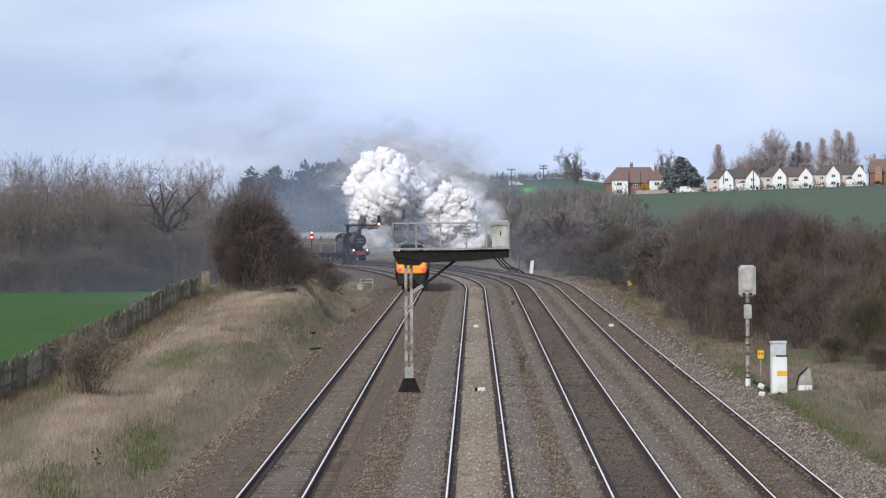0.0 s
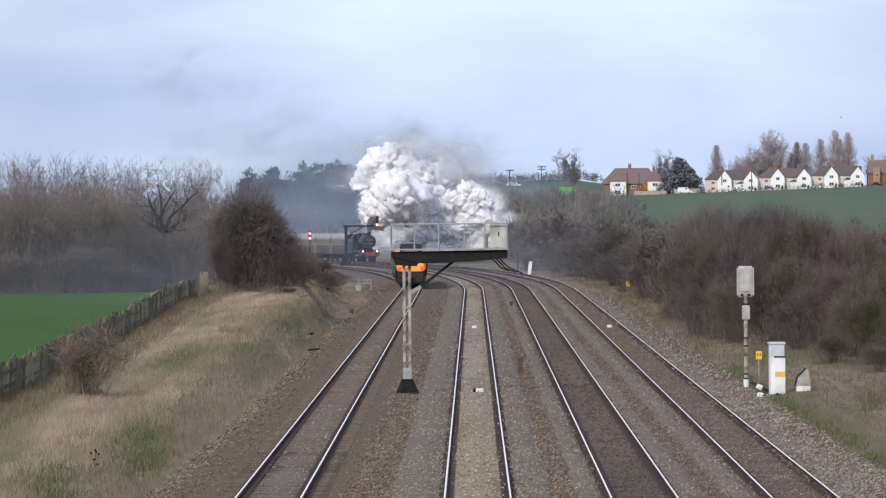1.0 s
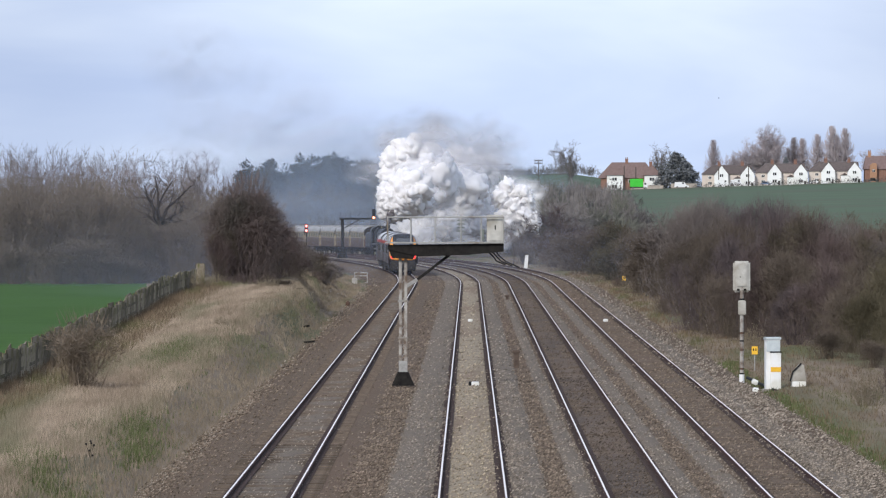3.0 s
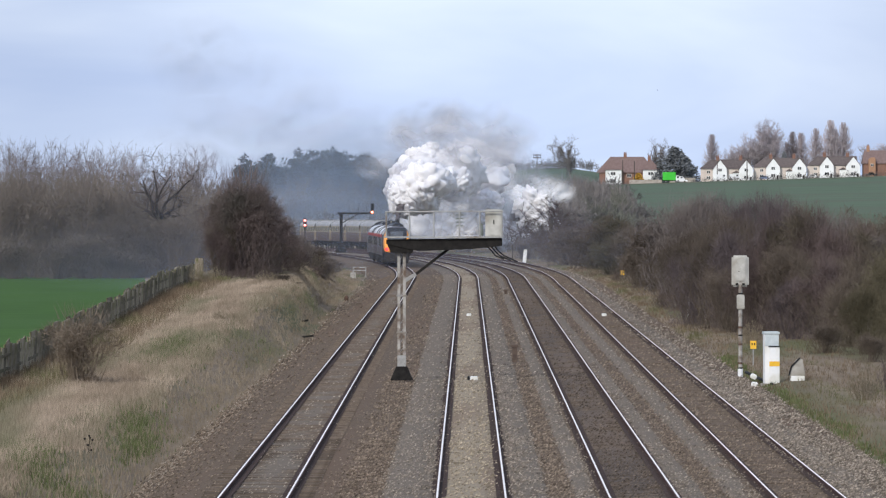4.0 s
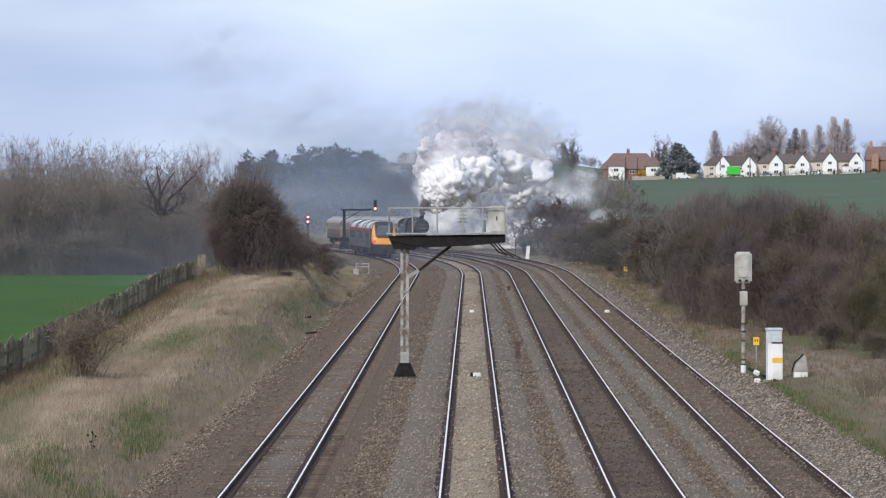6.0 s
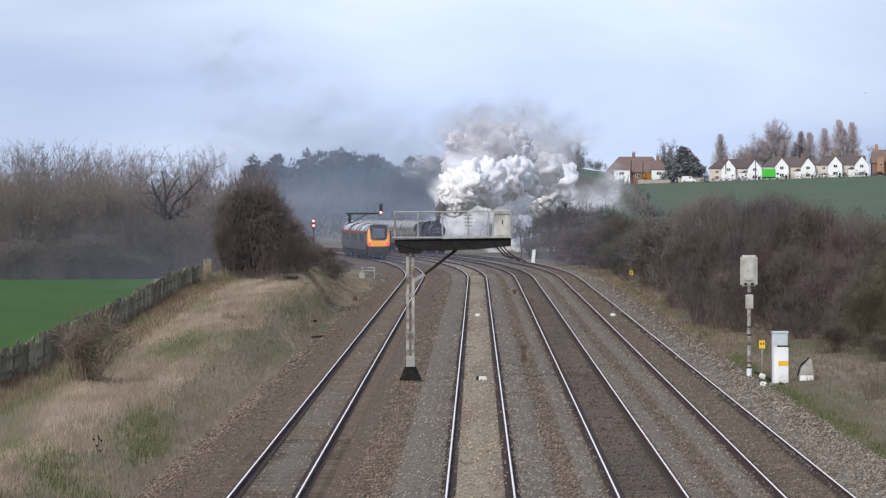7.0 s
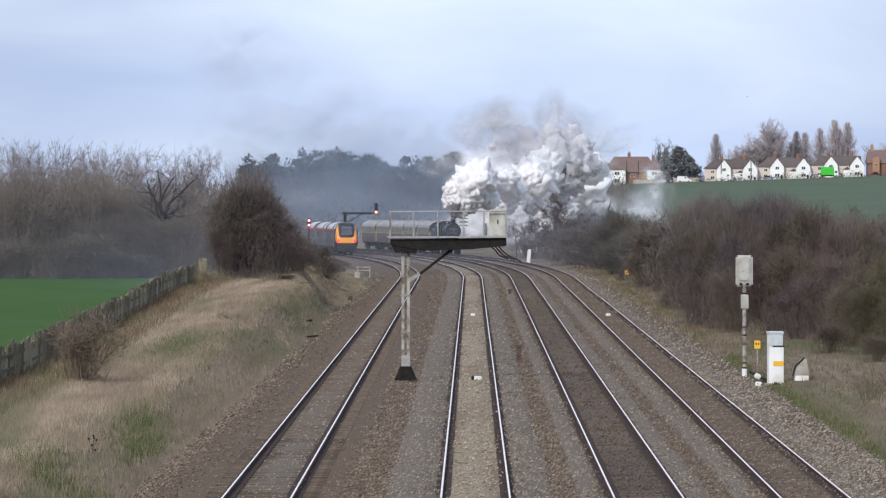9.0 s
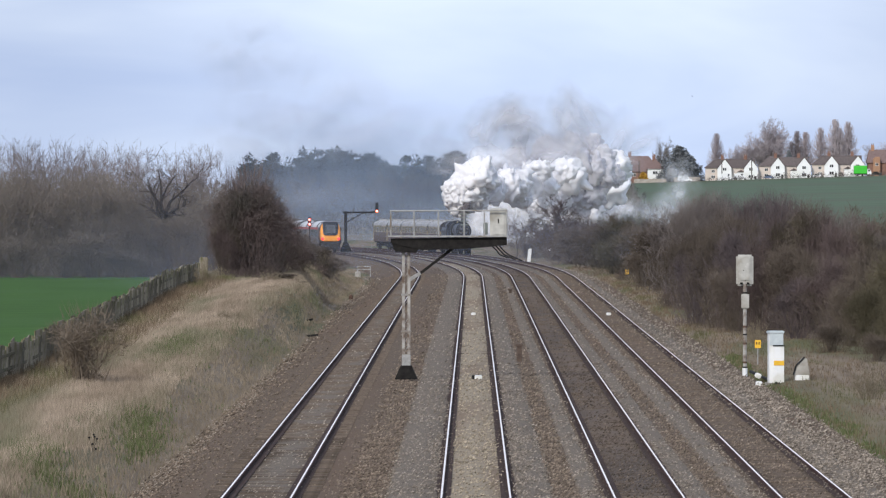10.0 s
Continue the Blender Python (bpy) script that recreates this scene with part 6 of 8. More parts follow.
for i in range(26):      # low scrub beyond the curve
    x = -66 + 74.0 * (i + rp.uniform(0.1, 0.9)) / 26
    y = 1190 + rp.uniform(-30, 40)
    plant("far_thicket", rp.choice(FAR_BUSH), x, y, land(x, y) - 0.2, "low grey-brown scrub beyond the curve", "bush", "far thicket", rp.uniform(0, 6.28), (0.8, 0.8, rp.uniform(0.42, 0.72)))

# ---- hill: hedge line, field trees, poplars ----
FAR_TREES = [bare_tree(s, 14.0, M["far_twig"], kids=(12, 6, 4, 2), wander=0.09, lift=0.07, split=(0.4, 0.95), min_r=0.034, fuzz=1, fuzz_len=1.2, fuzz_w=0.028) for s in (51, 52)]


def poplar_mesh(seed, height):
    """Narrow spindle of steep shoots from a straight stem."""
    r = np.random.RandomState(seed)
    segs = []
    for i in range(620):
        t = r.uniform(0.06, 0.97)
        w = height * 0.25 * (1.02 - t) ** 0.75 * min(1.0, 0.35 + 2.0 * t) * r.uniform(0.4, 1.1)
        a = r.uniform(0, 6.28)
        z0 = t * height
        p1 = (math.cos(a) * w, math.sin(a) * w, min(height, z0 + height * r.uniform(0.05, 0.12)))
        segs.append((0, 0, z0, *p1, 0.055, 0.045))
        segs.append((*p1, p1[0] * 1.15, p1[1] * 1.15, p1[2] + height * 0.07, 0.052, 0.02))
    stem = [(0, 0, -0.3, 0, 0, height * 0.9, 0.32, 0.05)]
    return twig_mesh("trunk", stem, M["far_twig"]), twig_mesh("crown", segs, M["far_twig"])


FIELD_TREES = [bare_tree(s, 14.0, M["hill_twig"], kids=(13, 6, 5, 2), wander=0.09, lift=0.05, split=(0.4, 0.95), min_r=0.033, girth=0.018, bark="hill_twig", fuzz=1, fuzz_len=1.1, fuzz_w=0.03) for s in (56, 57)]
POPLARS = [poplar_mesh(54, 14.0), poplar_mesh(55, 14.0)]


def far_tree(pool, x, y, h, w, label, group, name="bare_tree"):
    z = land(x, y) - 0.2
    k = h / 14.0
    plant(name, rp.choice(pool), x, y, z, label, "tree", group, rp.uniform(0, 6.28), (k * w, k * w, k))


far_tree(FIELD_TREES, 40.3, 2640, 20.5, 1.0, "leafless hedgerow tree on the hill", "hill trees")
far_tree(FIELD_TREES, 75.5, 2750, 19.5, 0.8, "leafless tree behind the red-roofed house", "hill trees")
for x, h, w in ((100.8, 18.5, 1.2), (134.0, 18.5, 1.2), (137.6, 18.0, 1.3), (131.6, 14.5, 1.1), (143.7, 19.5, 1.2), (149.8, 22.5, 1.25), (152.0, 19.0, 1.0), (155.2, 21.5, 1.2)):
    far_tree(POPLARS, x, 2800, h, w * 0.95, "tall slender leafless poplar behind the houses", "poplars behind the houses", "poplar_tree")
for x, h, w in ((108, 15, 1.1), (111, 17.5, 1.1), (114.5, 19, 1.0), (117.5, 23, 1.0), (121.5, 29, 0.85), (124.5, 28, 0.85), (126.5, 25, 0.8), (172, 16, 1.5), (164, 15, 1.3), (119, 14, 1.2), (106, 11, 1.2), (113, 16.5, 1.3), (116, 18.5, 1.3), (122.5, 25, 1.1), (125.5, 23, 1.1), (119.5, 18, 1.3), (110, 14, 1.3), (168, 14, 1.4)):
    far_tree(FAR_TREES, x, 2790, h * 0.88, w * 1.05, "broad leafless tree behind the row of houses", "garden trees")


def evergreen_mesh(seed, r, h):
    rs = np.random.RandomState(seed)
    verts, faces = [], []
    for _ in range(5200):
        t = rs.random()
        a = rs.uniform(0, 6.28)
        w = r * min(1.0, (1.03 - t) * 1.7) ** 0.8 * (0.72 + 0.75 * noise.noise((math.cos(a) * 1.6 + seed, math.sin(a) * 1.6, t * 4.5)))
        o = np.array([math.cos(a) * w, math.sin(a) * w, t * h * (0.92 + 0.1 * noise.noise((a, 1, 1)))]) * rs.uniform(0.85, 1.03)
        q = rs.normal(0, 0.26, (3, 3))
        k = len(verts)
        verts += [tuple(o + q[j]) for j in range(3)]
        faces.append((k, k + 1, k + 2))
    me = bpy.data.meshes.new("crown")
    me.from_pydata(verts, [], faces)
    me.materials.append(M["leaf_green"])
    return twig_mesh("trunk", [(0, 0, -0.3, 0, 0, h * 0.7, 0.4, 0.15)], M["bark"]), me


EVERGREEN = [evergreen_mesh(61, 4.5, 12.0), evergreen_mesh(62, 4.5, 12.0)]
for x, y, h, w in ((80.5, 2640, 15.0, 1.7), (85.5, 2650, 10.5, 1.6), (75.5, 2660, 10, 0.8), (128, 2745, 12, 0.9), (108, 2760, 9, 1.1), (122, 2745, 8, 1.0)):
    k = h / 12.0
    plant("evergreen_tree", rp.choice(EVERGREEN), x, y, land(x, y) - 0.2, "rounded dark evergreen tree beside the houses", "tree", "evergreens by the houses", rp.uniform(0, 6.28), (k * w * 0.8, k * w * 0.8, k))
for i in range(40):
    x = -10 + 66.0 * (i + rp.uniform(0, 1)) / 40
    y = 2990 + rp.uniform(-25, 25)
    k = rp.uniform(0.4, 0.62)
    plant("hill_hedge_bush", rp.choice(HEDGE_BUSH), x, y - 30, land(x, y - 30) - 0.2, "leafless hedge scrub on the hill crest", "bush", "hill hedge", rp.uniform(0, 6.28), (0.9, 0.9, k))
for x, h in ((-6.0, 7.2), (-2.5, 7.8), (-10.0, 6.8), (-13.5, 6.5), (1.2, 7.0)):
    k = h / 12.0
    plant("evergreen_tree", rp.choice(EVERGREEN), x, 2200 + rp.uniform(-20, 20), land(x, 2200) + 1.0, "dark evergreen clump at the wood end", "tree", "evergreens at the wood end", rp.uniform(0, 6.28), (k * 0.8, k * 0.8, k * 1.25))
# grey-brown wood climbing the foot of the hill beyond the curve
HILL_WOOD = [(dome_mesh(s, M[mt], 2500, 3.0, 8.0, 0.05, (0.5, 1.5), 11, 30, 0.9, 0.5),) for s, mt in ((81, "hill_twig"), (82, "hill_twig"), (83, "hill_olive"))]
for y, n, u0, u1, v in ((960, 11, 70, 300, -14), (1060, 13, 30, 300, 4), (1200, 13, 30, 290, 18), (1380, 13, 25, 285, 30), (1560, 11, 20, 275, 36)):
    for i in range(n):
        u = u0 + (u1 - u0) * (i + rb.uniform(0.15, 0.85)) / n
        x = u * y / 12000.0
        z = land(x, y) - 0.2
        top = 6.56 + (v - 14 * smooth01(200, 290, u) + rb.uniform(-6, 6)) * y / 12000.0
        w = rb.uniform(1.9, 2.7)
        plant("hillside_bush", rb.choice(HILL_WOOD), x, y + rb.uniform(-30, 30), z, "leafless grey-brown wood at the foot of the hill", "bush", "hillside wood", rb.uniform(0, 6.28), (w / 2.3, w / 2.3, max(2.0, top - z) / 8.0))
# rough scrub climbing the hillside
for y in (1080, 1300, 1600, 1900, 2200, 2430):
    for i in range(8):
        x = (44 + 240.0 * (i + rp.uniform(0, 1)) / 8) * y / 12000.0
        k = rp.uniform(0.45, 0.8)
        plant("hillside_bush", rp.choice(HEDGE_BUSH), x, y + rp.uniform(-40, 40), land(x, y) - 0.3, "leafless scrub on the hillside", "bush", "hillside scrub", rp.uniform(0, 6.28), (0.8, 0.8, k))


# ---- grass: dry blades on the banks, with green patches ----
def make_grass(name, count, area, material, label, h0, h1, seed, wide=0.03):
    rs = np.random.RandomState(seed)
    verts, faces = [], []
    while len(faces) < count:
        p = area(rs)
        if p is None:
            continue
        x, y = p
        z = land(x, y)
        far = min(2.6, max(1.0, y / 200.0))
        for _ in range(4):
            h = rs.uniform(h0, h1)
            a = rs.uniform(0, 6.28)
            bx, by = x + rs.normal(0, 0.12), y + rs.normal(0, 0.2)
            lean = rs.uniform(0.1, 0.8) * h
            w = wide * far * rs.uniform(0.6, 1.2)
            k = len(verts)
            verts += [(bx - w, by, z - 0.05), (bx + w, by, z - 0.05), (bx + math.cos(a) * lean, by + math.sin(a) * lean, z + h)]
            faces.append((k, k + 1, k + 2))
    return tagged(arrays(name, verts, faces, material), label, "grass", kind="stuff")


def left_bank(rs):
    y = 140 + 420 * rs.random() ** 1.5
    left = -7.6 - 0.4 * smooth01(200, 340, y) - 1.4 * smooth01(340, 492, y)
    x = left - 2.2 - 4.7 * rs.random() + 0.8 * noise.noise((y * 0.06, 1.0, 1.0))
    return x, y


def fence_side(rs):
    y = 140 + 270 * rs.random() ** 1.3
    return fence_x(y) + 0.15 + 1.9 * rs.random() ** 1.4, y


def left_slope(rs):
    y = 140 + 640 * rs.random() ** 1.7
    left = -7.6 - 0.4 * smooth01(200, 340, y) - 1.4 * smooth01(340, 492, y) + bend(y)
    x = left + 0.3 - 3.4 * rs.random() * (1 + smooth01(480, 560, y))
    return x, y


GREEN_SPOTS = ((-11.0, 254, 0.7, 9.0), (-11.6, 262, 0.5, 7.0), (-9.5, 193, 0.35, 9.0), (-9.0, 184, 0.3, 6.0), (-7.95, 145, 0.5, 6.0), (-8.6, 151, 0.5, 5.0), (-9.9, 153, 0.5, 3.0), (-10.6, 160, 0.5, 4.0), (-14.4, 318, 0.6, 16.0))


def left_green(rs):
    """Green clumps in the hollows, and a thin scatter elsewhere."""
    if rs.random() < 0.72:
        x, y, a, b = GREEN_SPOTS[rs.randint(0, len(GREEN_SPOTS))]
        return x + rs.normal(0, a * 0.75), y + rs.normal(0, b * 0.9)
    y = 140 + 300 * rs.random() ** 1.5
    x = -7.9 - 8.0 * rs.random()
    if noise.noise((x * 0.5, y * 0.06, 17.0)) < 0.1:
        return None
    return x, y


def right_verge(rs):
    y = 170 + 500 * rs.random() ** 1.3
    x = 10.7 + 6.0 * rs.random() ** 1.2 + bend(y)
    return x, y


def right_green(rs):
    y = 170 + 130 * rs.random()
    x = 10.9 + 0.6 * rs.random() + 0.3 * noise.noise((y * 0.1, 3.0, 1.0))
    return x, y


make_grass("dry_grass", 150000, left_bank, M["dry_blade"], "dry straw-coloured grass covering the bank", 0.07, 0.26, 5, 0.009)
make_grass("bramble", 16000, fence_side, M["bramble"], "brown dead brambles and bracken along the fence", 0.12, 0.5, 16, 0.012)
make_grass("slope_grass", 78000, left_slope, M["slope_blade"], "dull brown weeds on the slope above the ballast", 0.05, 0.2, 15, 0.01)
make_grass("green_grass", 17000, left_green, M["green_blade"], "green grass patches on the bank", 0.06, 0.2, 6, 0.012)
make_grass("verge_grass", 26000, right_verge, M["bramble"], "dry grass on the verge under the scrub", 0.06, 0.24, 8, 0.01)
make_grass("verge_green_grass", 3600, right_green, M["green_blade"], "green grass along the verge", 0.04, 0.14, 9, 0.02)
# ---- houses on the hill ----
M["render_white"] = surface("render_white", (0.78, 0.79, 0.78), (0.84, 0.84, 0.83), 0.6, 0.85, bump=0.1, c3=(0.72, 0.72, 0.69), scale3=0.2)
M["render_cream"] = surface("render_cream", (0.6, 0.52, 0.46), (0.66, 0.58, 0.52), 0.6, 0.85, bump=0.1)
# Brown tiles painted lighter to include the haze over the hill.
M["roof_brown"] = surface("roof_brown", (0.1, 0.083, 0.08), (0.15, 0.125, 0.118), 1.5, 0.9, bump=0.4, fine=5, vary=0.12)
M["roof_red"] = surface("roof_red", (0.16, 0.112, 0.104), (0.215, 0.155, 0.143), 1.5, 0.9, bump=0.4, fine=5)
M["brick_dark"] = surface("brick_dark", (0.2, 0.11, 0.085), (0.28, 0.17, 0.13), 2, 0.9, bump=0.3, fine=10)
M["brick_orange"] = surface("brick_orange", (0.34, 0.19, 0.12), (0.42, 0.25, 0.16), 2, 0.9, bump=0.3, fine=10)
M["blossom"] = surface("blossom", (0.42, 0.24, 0.04), (0.58, 0.36, 0.07), 1.5, 0.9, bump=0, island=0.3)
M["stone_wall"] = surface("stone_wall", (0.32, 0.28, 0.24), (0.46, 0.41, 0.36), 1.2, 0.95, bump=0.5, fine=4)


def roof_mesh(x0, x1, y0, y1, eave, top, hip0, hip1):
    """Pitched roof with its ridge along x; hips pull the ridge ends in."""
    bm = bmesh.new()
    ym = (y0 + y1) / 2
    for z in (0.0,):
        v = [bm.verts.new(p) for p in ((x0, y0, eave), (x1, y0, eave), (x1, y1, eave), (x0, y1, eave), (x0 + hip0, ym, top), (x1 - hip1, ym, top))]
        for f in ((0, 1, 5, 4), (2, 3, 4, 5), (1, 2, 5), (3, 0, 4), (3, 2, 1, 0)):
            bm.faces.new([v[i] for i in f])
    bmesh.ops.recalc_face_normals(bm, faces=bm.faces)
    return bm


def window(parent, x, y, z, w, h):
    bm = bmesh.new()
    box(bm, x - w / 2, x + w / 2, y - 0.06, y + 0.02, z - h / 2, z + h / 2, 0.02)
    wf = part("window", bm, M["white_paint"], parent)
    for sx in (-1, 1):
        bm = bmesh.new()
        box(bm, x + sx * w * 0.24 - w * 0.19, x + sx * w * 0.24 + w * 0.19, y - 0.09, y - 0.05, z - h * 0.42, z + h * 0.42)
        part("pane", bm, M["window_glass"], wf)


def chimney(parent, x, y, z0, z1, mt="brick_dark"):
    bm = bmesh.new()
    box(bm, x - 0.6, x + 0.6, y - 0.45, y + 0.45, z0, z1, 0.03)
    ch = part("chimney", bm, M[mt], parent, "brick chimney stack")
    for dx in (-0.3, 0.3):
        bm = bmesh.new()
        rod(bm, (x + dx, y, z1), (x + dx, y, z1 + 0.6), 0.17, 0.13, 8)
        part("chimney_pot", bm, M["brick_dark"], ch)


def semi_house(x, y, mirror):
    """Pair of houses: long roof with two gabled fronts."""
    c = thing("semi_detached_house", x, y, land(x, y) - 0.1, "white rendered pair of houses with brown roofs and steep gables", "house", "row of white houses", rz=-3)
    bm = bmesh.new()
    box(bm, -9.6, 9.6, 0, 7.5, -0.5, 5.0)
    part("wall", bm, M["render_cream"], c, "cream rendered main wall")
    part("roof", roof_mesh(-10.1, 10.1, -0.5, 8.0, 4.9, 8.5, 4.5, 0.4), M["roof_brown"], c)
    for gx in (-1.9, 8.3):
        bm = bmesh.new()
        prism(bm, [(gx - 2.9, -0.5), (gx - 2.9, 4.6), (gx - 0.0, 8.2), (gx + 2.5, 5.0), (gx + 2.7, -0.5)], -2.2, 0.4)
        gb = part("gable_wall", bm, M["render_white"], c, "bright white gable front")
        for sx, ex, ez in ((-1, -3.2, 4.25), (1, 2.9, 4.6)):
            bm = bmesh.new()
            a = [(gx, 8.42), (gx + ex, ez), (gx + ex, ez + 0.22), (gx, 8.64)]
            prism(bm, a, -2.35, 3.4)
            part("gable_roof", bm, M["roof_brown"], c)
        window(gb, gx - 0.1, -2.2, 4.4, 1.5, 1.2)
        window(gb, gx - 0.1, -2.2, 1.6, 1.8, 1.3)
        bm = bmesh.new()
        box(bm, gx + 1.2, gx + 2.0, -2.28, -2.2, -0.4, 1.7)
        part("door", bm, M["dark_steel"], c)
    for wx in (3.6, 5.0):
        bm = bmesh.new()
        box(bm, wx - 0.7, wx + 0.7, -0.9, 0.1, -0.4, 3.2, 0.05)
        part("porch", bm, M["render_white"], c)
    bm = bmesh.new()
    prism(bm, [(2.6, 3.2), (4.3, 4.2), (6.0, 3.2)], -1.2, 0.2)
    part("porch_roof", bm, M["roof_brown"], c)
    window(c, -6.5, 0, 3.6, 1.3, 1.1)
    window(c, -6.5, 0, 1.4, 1.5, 1.2)
    chimney(c, -3.0, 3.8, 7.4, 9.7)
    chimney(c, 6.0, 3.8, 7.4, 9.7)
    return c


for hx in (100.3, 121.0, 141.9):
    semi_house(hx, 2642, False)


def red_house():
    x, y = 62.4, 2645
    c = thing("large_house", x, y, land(x, y) - 0.3, "large house with red tiled hipped roof and two white bays", "house")
    bm = bmesh.new()
    box(bm, -11.0, 10.5, 0, 9.0, -0.5, 5.2)
    part("wall", bm, M["brick_dark"], c, "dark brick wall")
    part("roof", roof_mesh(-12.2, 11.4, -0.6, 9.6, 4.8, 11.0, 5.5, 5.0), M["roof_red"], c)
    for gx in (-5.6, 9.0):
        bm = bmesh.new()
        box(bm, gx - 3.1, gx + 3.1, -2.6, 0.3, -0.5, 6.0)
        by = part("bay", bm, M["render_white"], c, "white rendered bay")
        bm = bmesh.new()
        v = [bm.verts.new(p) for p in ((gx - 3.6, -3.1, 5.9), (gx + 3.6, -3.1, 5.9), (gx + 3.6, 4.0, 5.9), (gx - 3.6, 4.0, 5.9), (gx, -0.6, 9.9), (gx, 4.0, 9.9))]
        for f in ((0, 1, 4), (1, 2, 5, 4), (3, 0, 4, 5), (2, 3, 5), (3, 2, 1, 0)):
            bm.faces.new([v[i] for i in f])
        bmesh.ops.recalc_face_normals(bm, faces=bm.faces)
        part("bay_roof", bm, M["roof_red"], c)
        window(by, gx - 0.2, -2.6, 4.4, 2.0, 1.3)
        window(by, gx - 0.2, -2.6, 1.5, 2.4, 1.5)
    window(c, 0.5, 0, 3.6, 1.8, 1.3)
    window(c, 3.5, 0, 1.4, 1.8, 1.3)
    chimney(c, -0.9, 4.5, 10.4, 12.4)
    chimney(c, 8.5, 4.5, 8.2, 11.2)
    return c


red_house()


def brick_house():
    x, y = 160.5, 2640
    c = thing("brick_house", x, y, land(x, y) - 0.1, "brick house with an orange gable and a dark tiled roof", "house")
    bm = bmesh.new()
    box(bm, -6.5, 10, 0, 8, -0.5, 5.2)
    part("wall", bm, M["brick_dark"], c)
    part("roof", roof_mesh(-7, 10.5, -0.5, 8.5, 5.0, 10.2, 1.0, 1.0), M["roof_red"], c)
    bm = bmesh.new()
    prism(bm, [(-4.6, -0.5), (-4.6, 6.6), (-3.6, 7.4), (-2.2, 7.4), (-1.9, 6.6), (-1.9, -0.5)], -2, 0.2)
    gb = part("gable_wall", bm, M["brick_orange"], c, "orange brick bay")
    window(gb, -3.2, -2, 4.4, 1.2, 1.0)
    bm = bmesh.new()
    prism(bm, [(2.5, -0.5), (2.5, 5.6), (4.6, 7.6), (6.8, 5.6), (6.8, -0.5)], -2, 0.2)
    g2 = part("gable_wall", bm, M["render_white"], c, "white gable front")
    window(g2, 4.6, -2, 4.2, 1.3, 1.2)
    chimney(c, -4.5, 4, 9.2, 12.0, "brick_orange")
    return c


brick_house()

# garden walls, hedges, flowering bush and parked vehicles
for x0, x1, h in ((62.5, 75.0, 1.3), (78.0, 88.0, 1.6)):
    bm = bmesh.new()
    box(bm, -(x1 - x0) / 2, (x1 - x0) / 2, -0.2, 0.2, -0.5, h)
    box(bm, -(x1 - x0) / 2 - 0.05, (x1 - x0) / 2 + 0.05, -0.26, 0.26, h, h + 0.12)
    ob = part("garden_wall", bm, M["stone_wall"])
    ob.matrix_world = pose((x0 + x1) / 2, 2622, land((x0 + x1) / 2, 2622))
    tagged(ob, "low pale stone garden wall", "wall", "garden walls")
for i in range(30):
    x = 44 + 120.0 * i / 30 + rp.uniform(-1.5, 1.5)
    if 63 < x < 88:
        continue
    plant("garden_hedge", rp.choice(HEDGE_BUSH), x, 2614, land(x, 2614) - 0.3, "low leafless garden hedge before the houses", "bush", "garden hedges", rp.uniform(0, 6.28), (0.8, 0.5, rp.uniform(0.24, 0.4)))
fb = evergreen_mesh(71, 2.4, 4.2)
fb[1].materials[0] = M["blossom"]
plant("flowering_bush", fb, 66.3, 2628, land(66.3, 2628) - 0.1, "rounded bush in golden yellow blossom", "bush")

M["car_white"] = surface("car_white", (0.72, 0.73, 0.74), (0.8, 0.8, 0.8), 1, 0.35, bump=0)
M["car_blue"] = surface("car_blue", (0.12, 0.16, 0.25), (0.16, 0.2, 0.3), 1, 0.35, bump=0)
M["lorry_green"] = surface("lorry_green", (0.06, 0.48, 0.05), (0.08, 0.55, 0.07), 0.5, 0.5, bump=0)


def wheels(c, xs, y0, y1, r):
    for x in xs:
        for y in (y0, y1):
            bm = bmesh.new()
            rod(bm, (x, y - 0.12, r), (x, y + 0.12, r), r, sides=16)
            wh = part("wheel", bm, M["black_rubber"], c)
            bm = bmesh.new()
            rod(bm, (x, y - 0.14, r), (x, y + 0.14, r), r * 0.55, sides=12)
            part("rim", bm, M["grey_steel"], wh)


def parked_car(x, y, ln, h, mt, name, label, van=False):
    c = thing(name, x, y, land(x, y), label, "car" if not van else "van", "vehicles by the houses")
    bm = bmesh.new()
    hl = ln / 2
    pr = [(-hl, 0.35), (-hl, 0.9), (-hl * 0.92, h), (hl * 0.35, h), (hl * 0.68, 1.05), (hl, 0.9), (hl, 0.35)] if van else [(-hl, 0.35), (-hl, 0.85), (-hl * 0.62, 0.95), (-hl * 0.42, h), (hl * 0.25, h), (hl * 0.55, 0.95), (hl, 0.8), (hl, 0.35)]
    prism(bm, pr, -0.9, 0.9)
    part("body", bm, M[mt], c)
    for sy in (-1, 1):
        bm = bmesh.new()
        box(bm, -hl * 0.55 if not van else hl * 0.05, hl * 0.3, sy * 0.9 - 0.02, sy * 0.9 + 0.02, h * 0.68, h * 0.92, 0.01)
        part("side_window", bm, M["window_glass"], c)
    wheels(c, (-hl * 0.6, hl * 0.62), -0.85, 0.85, 0.33)
    return c


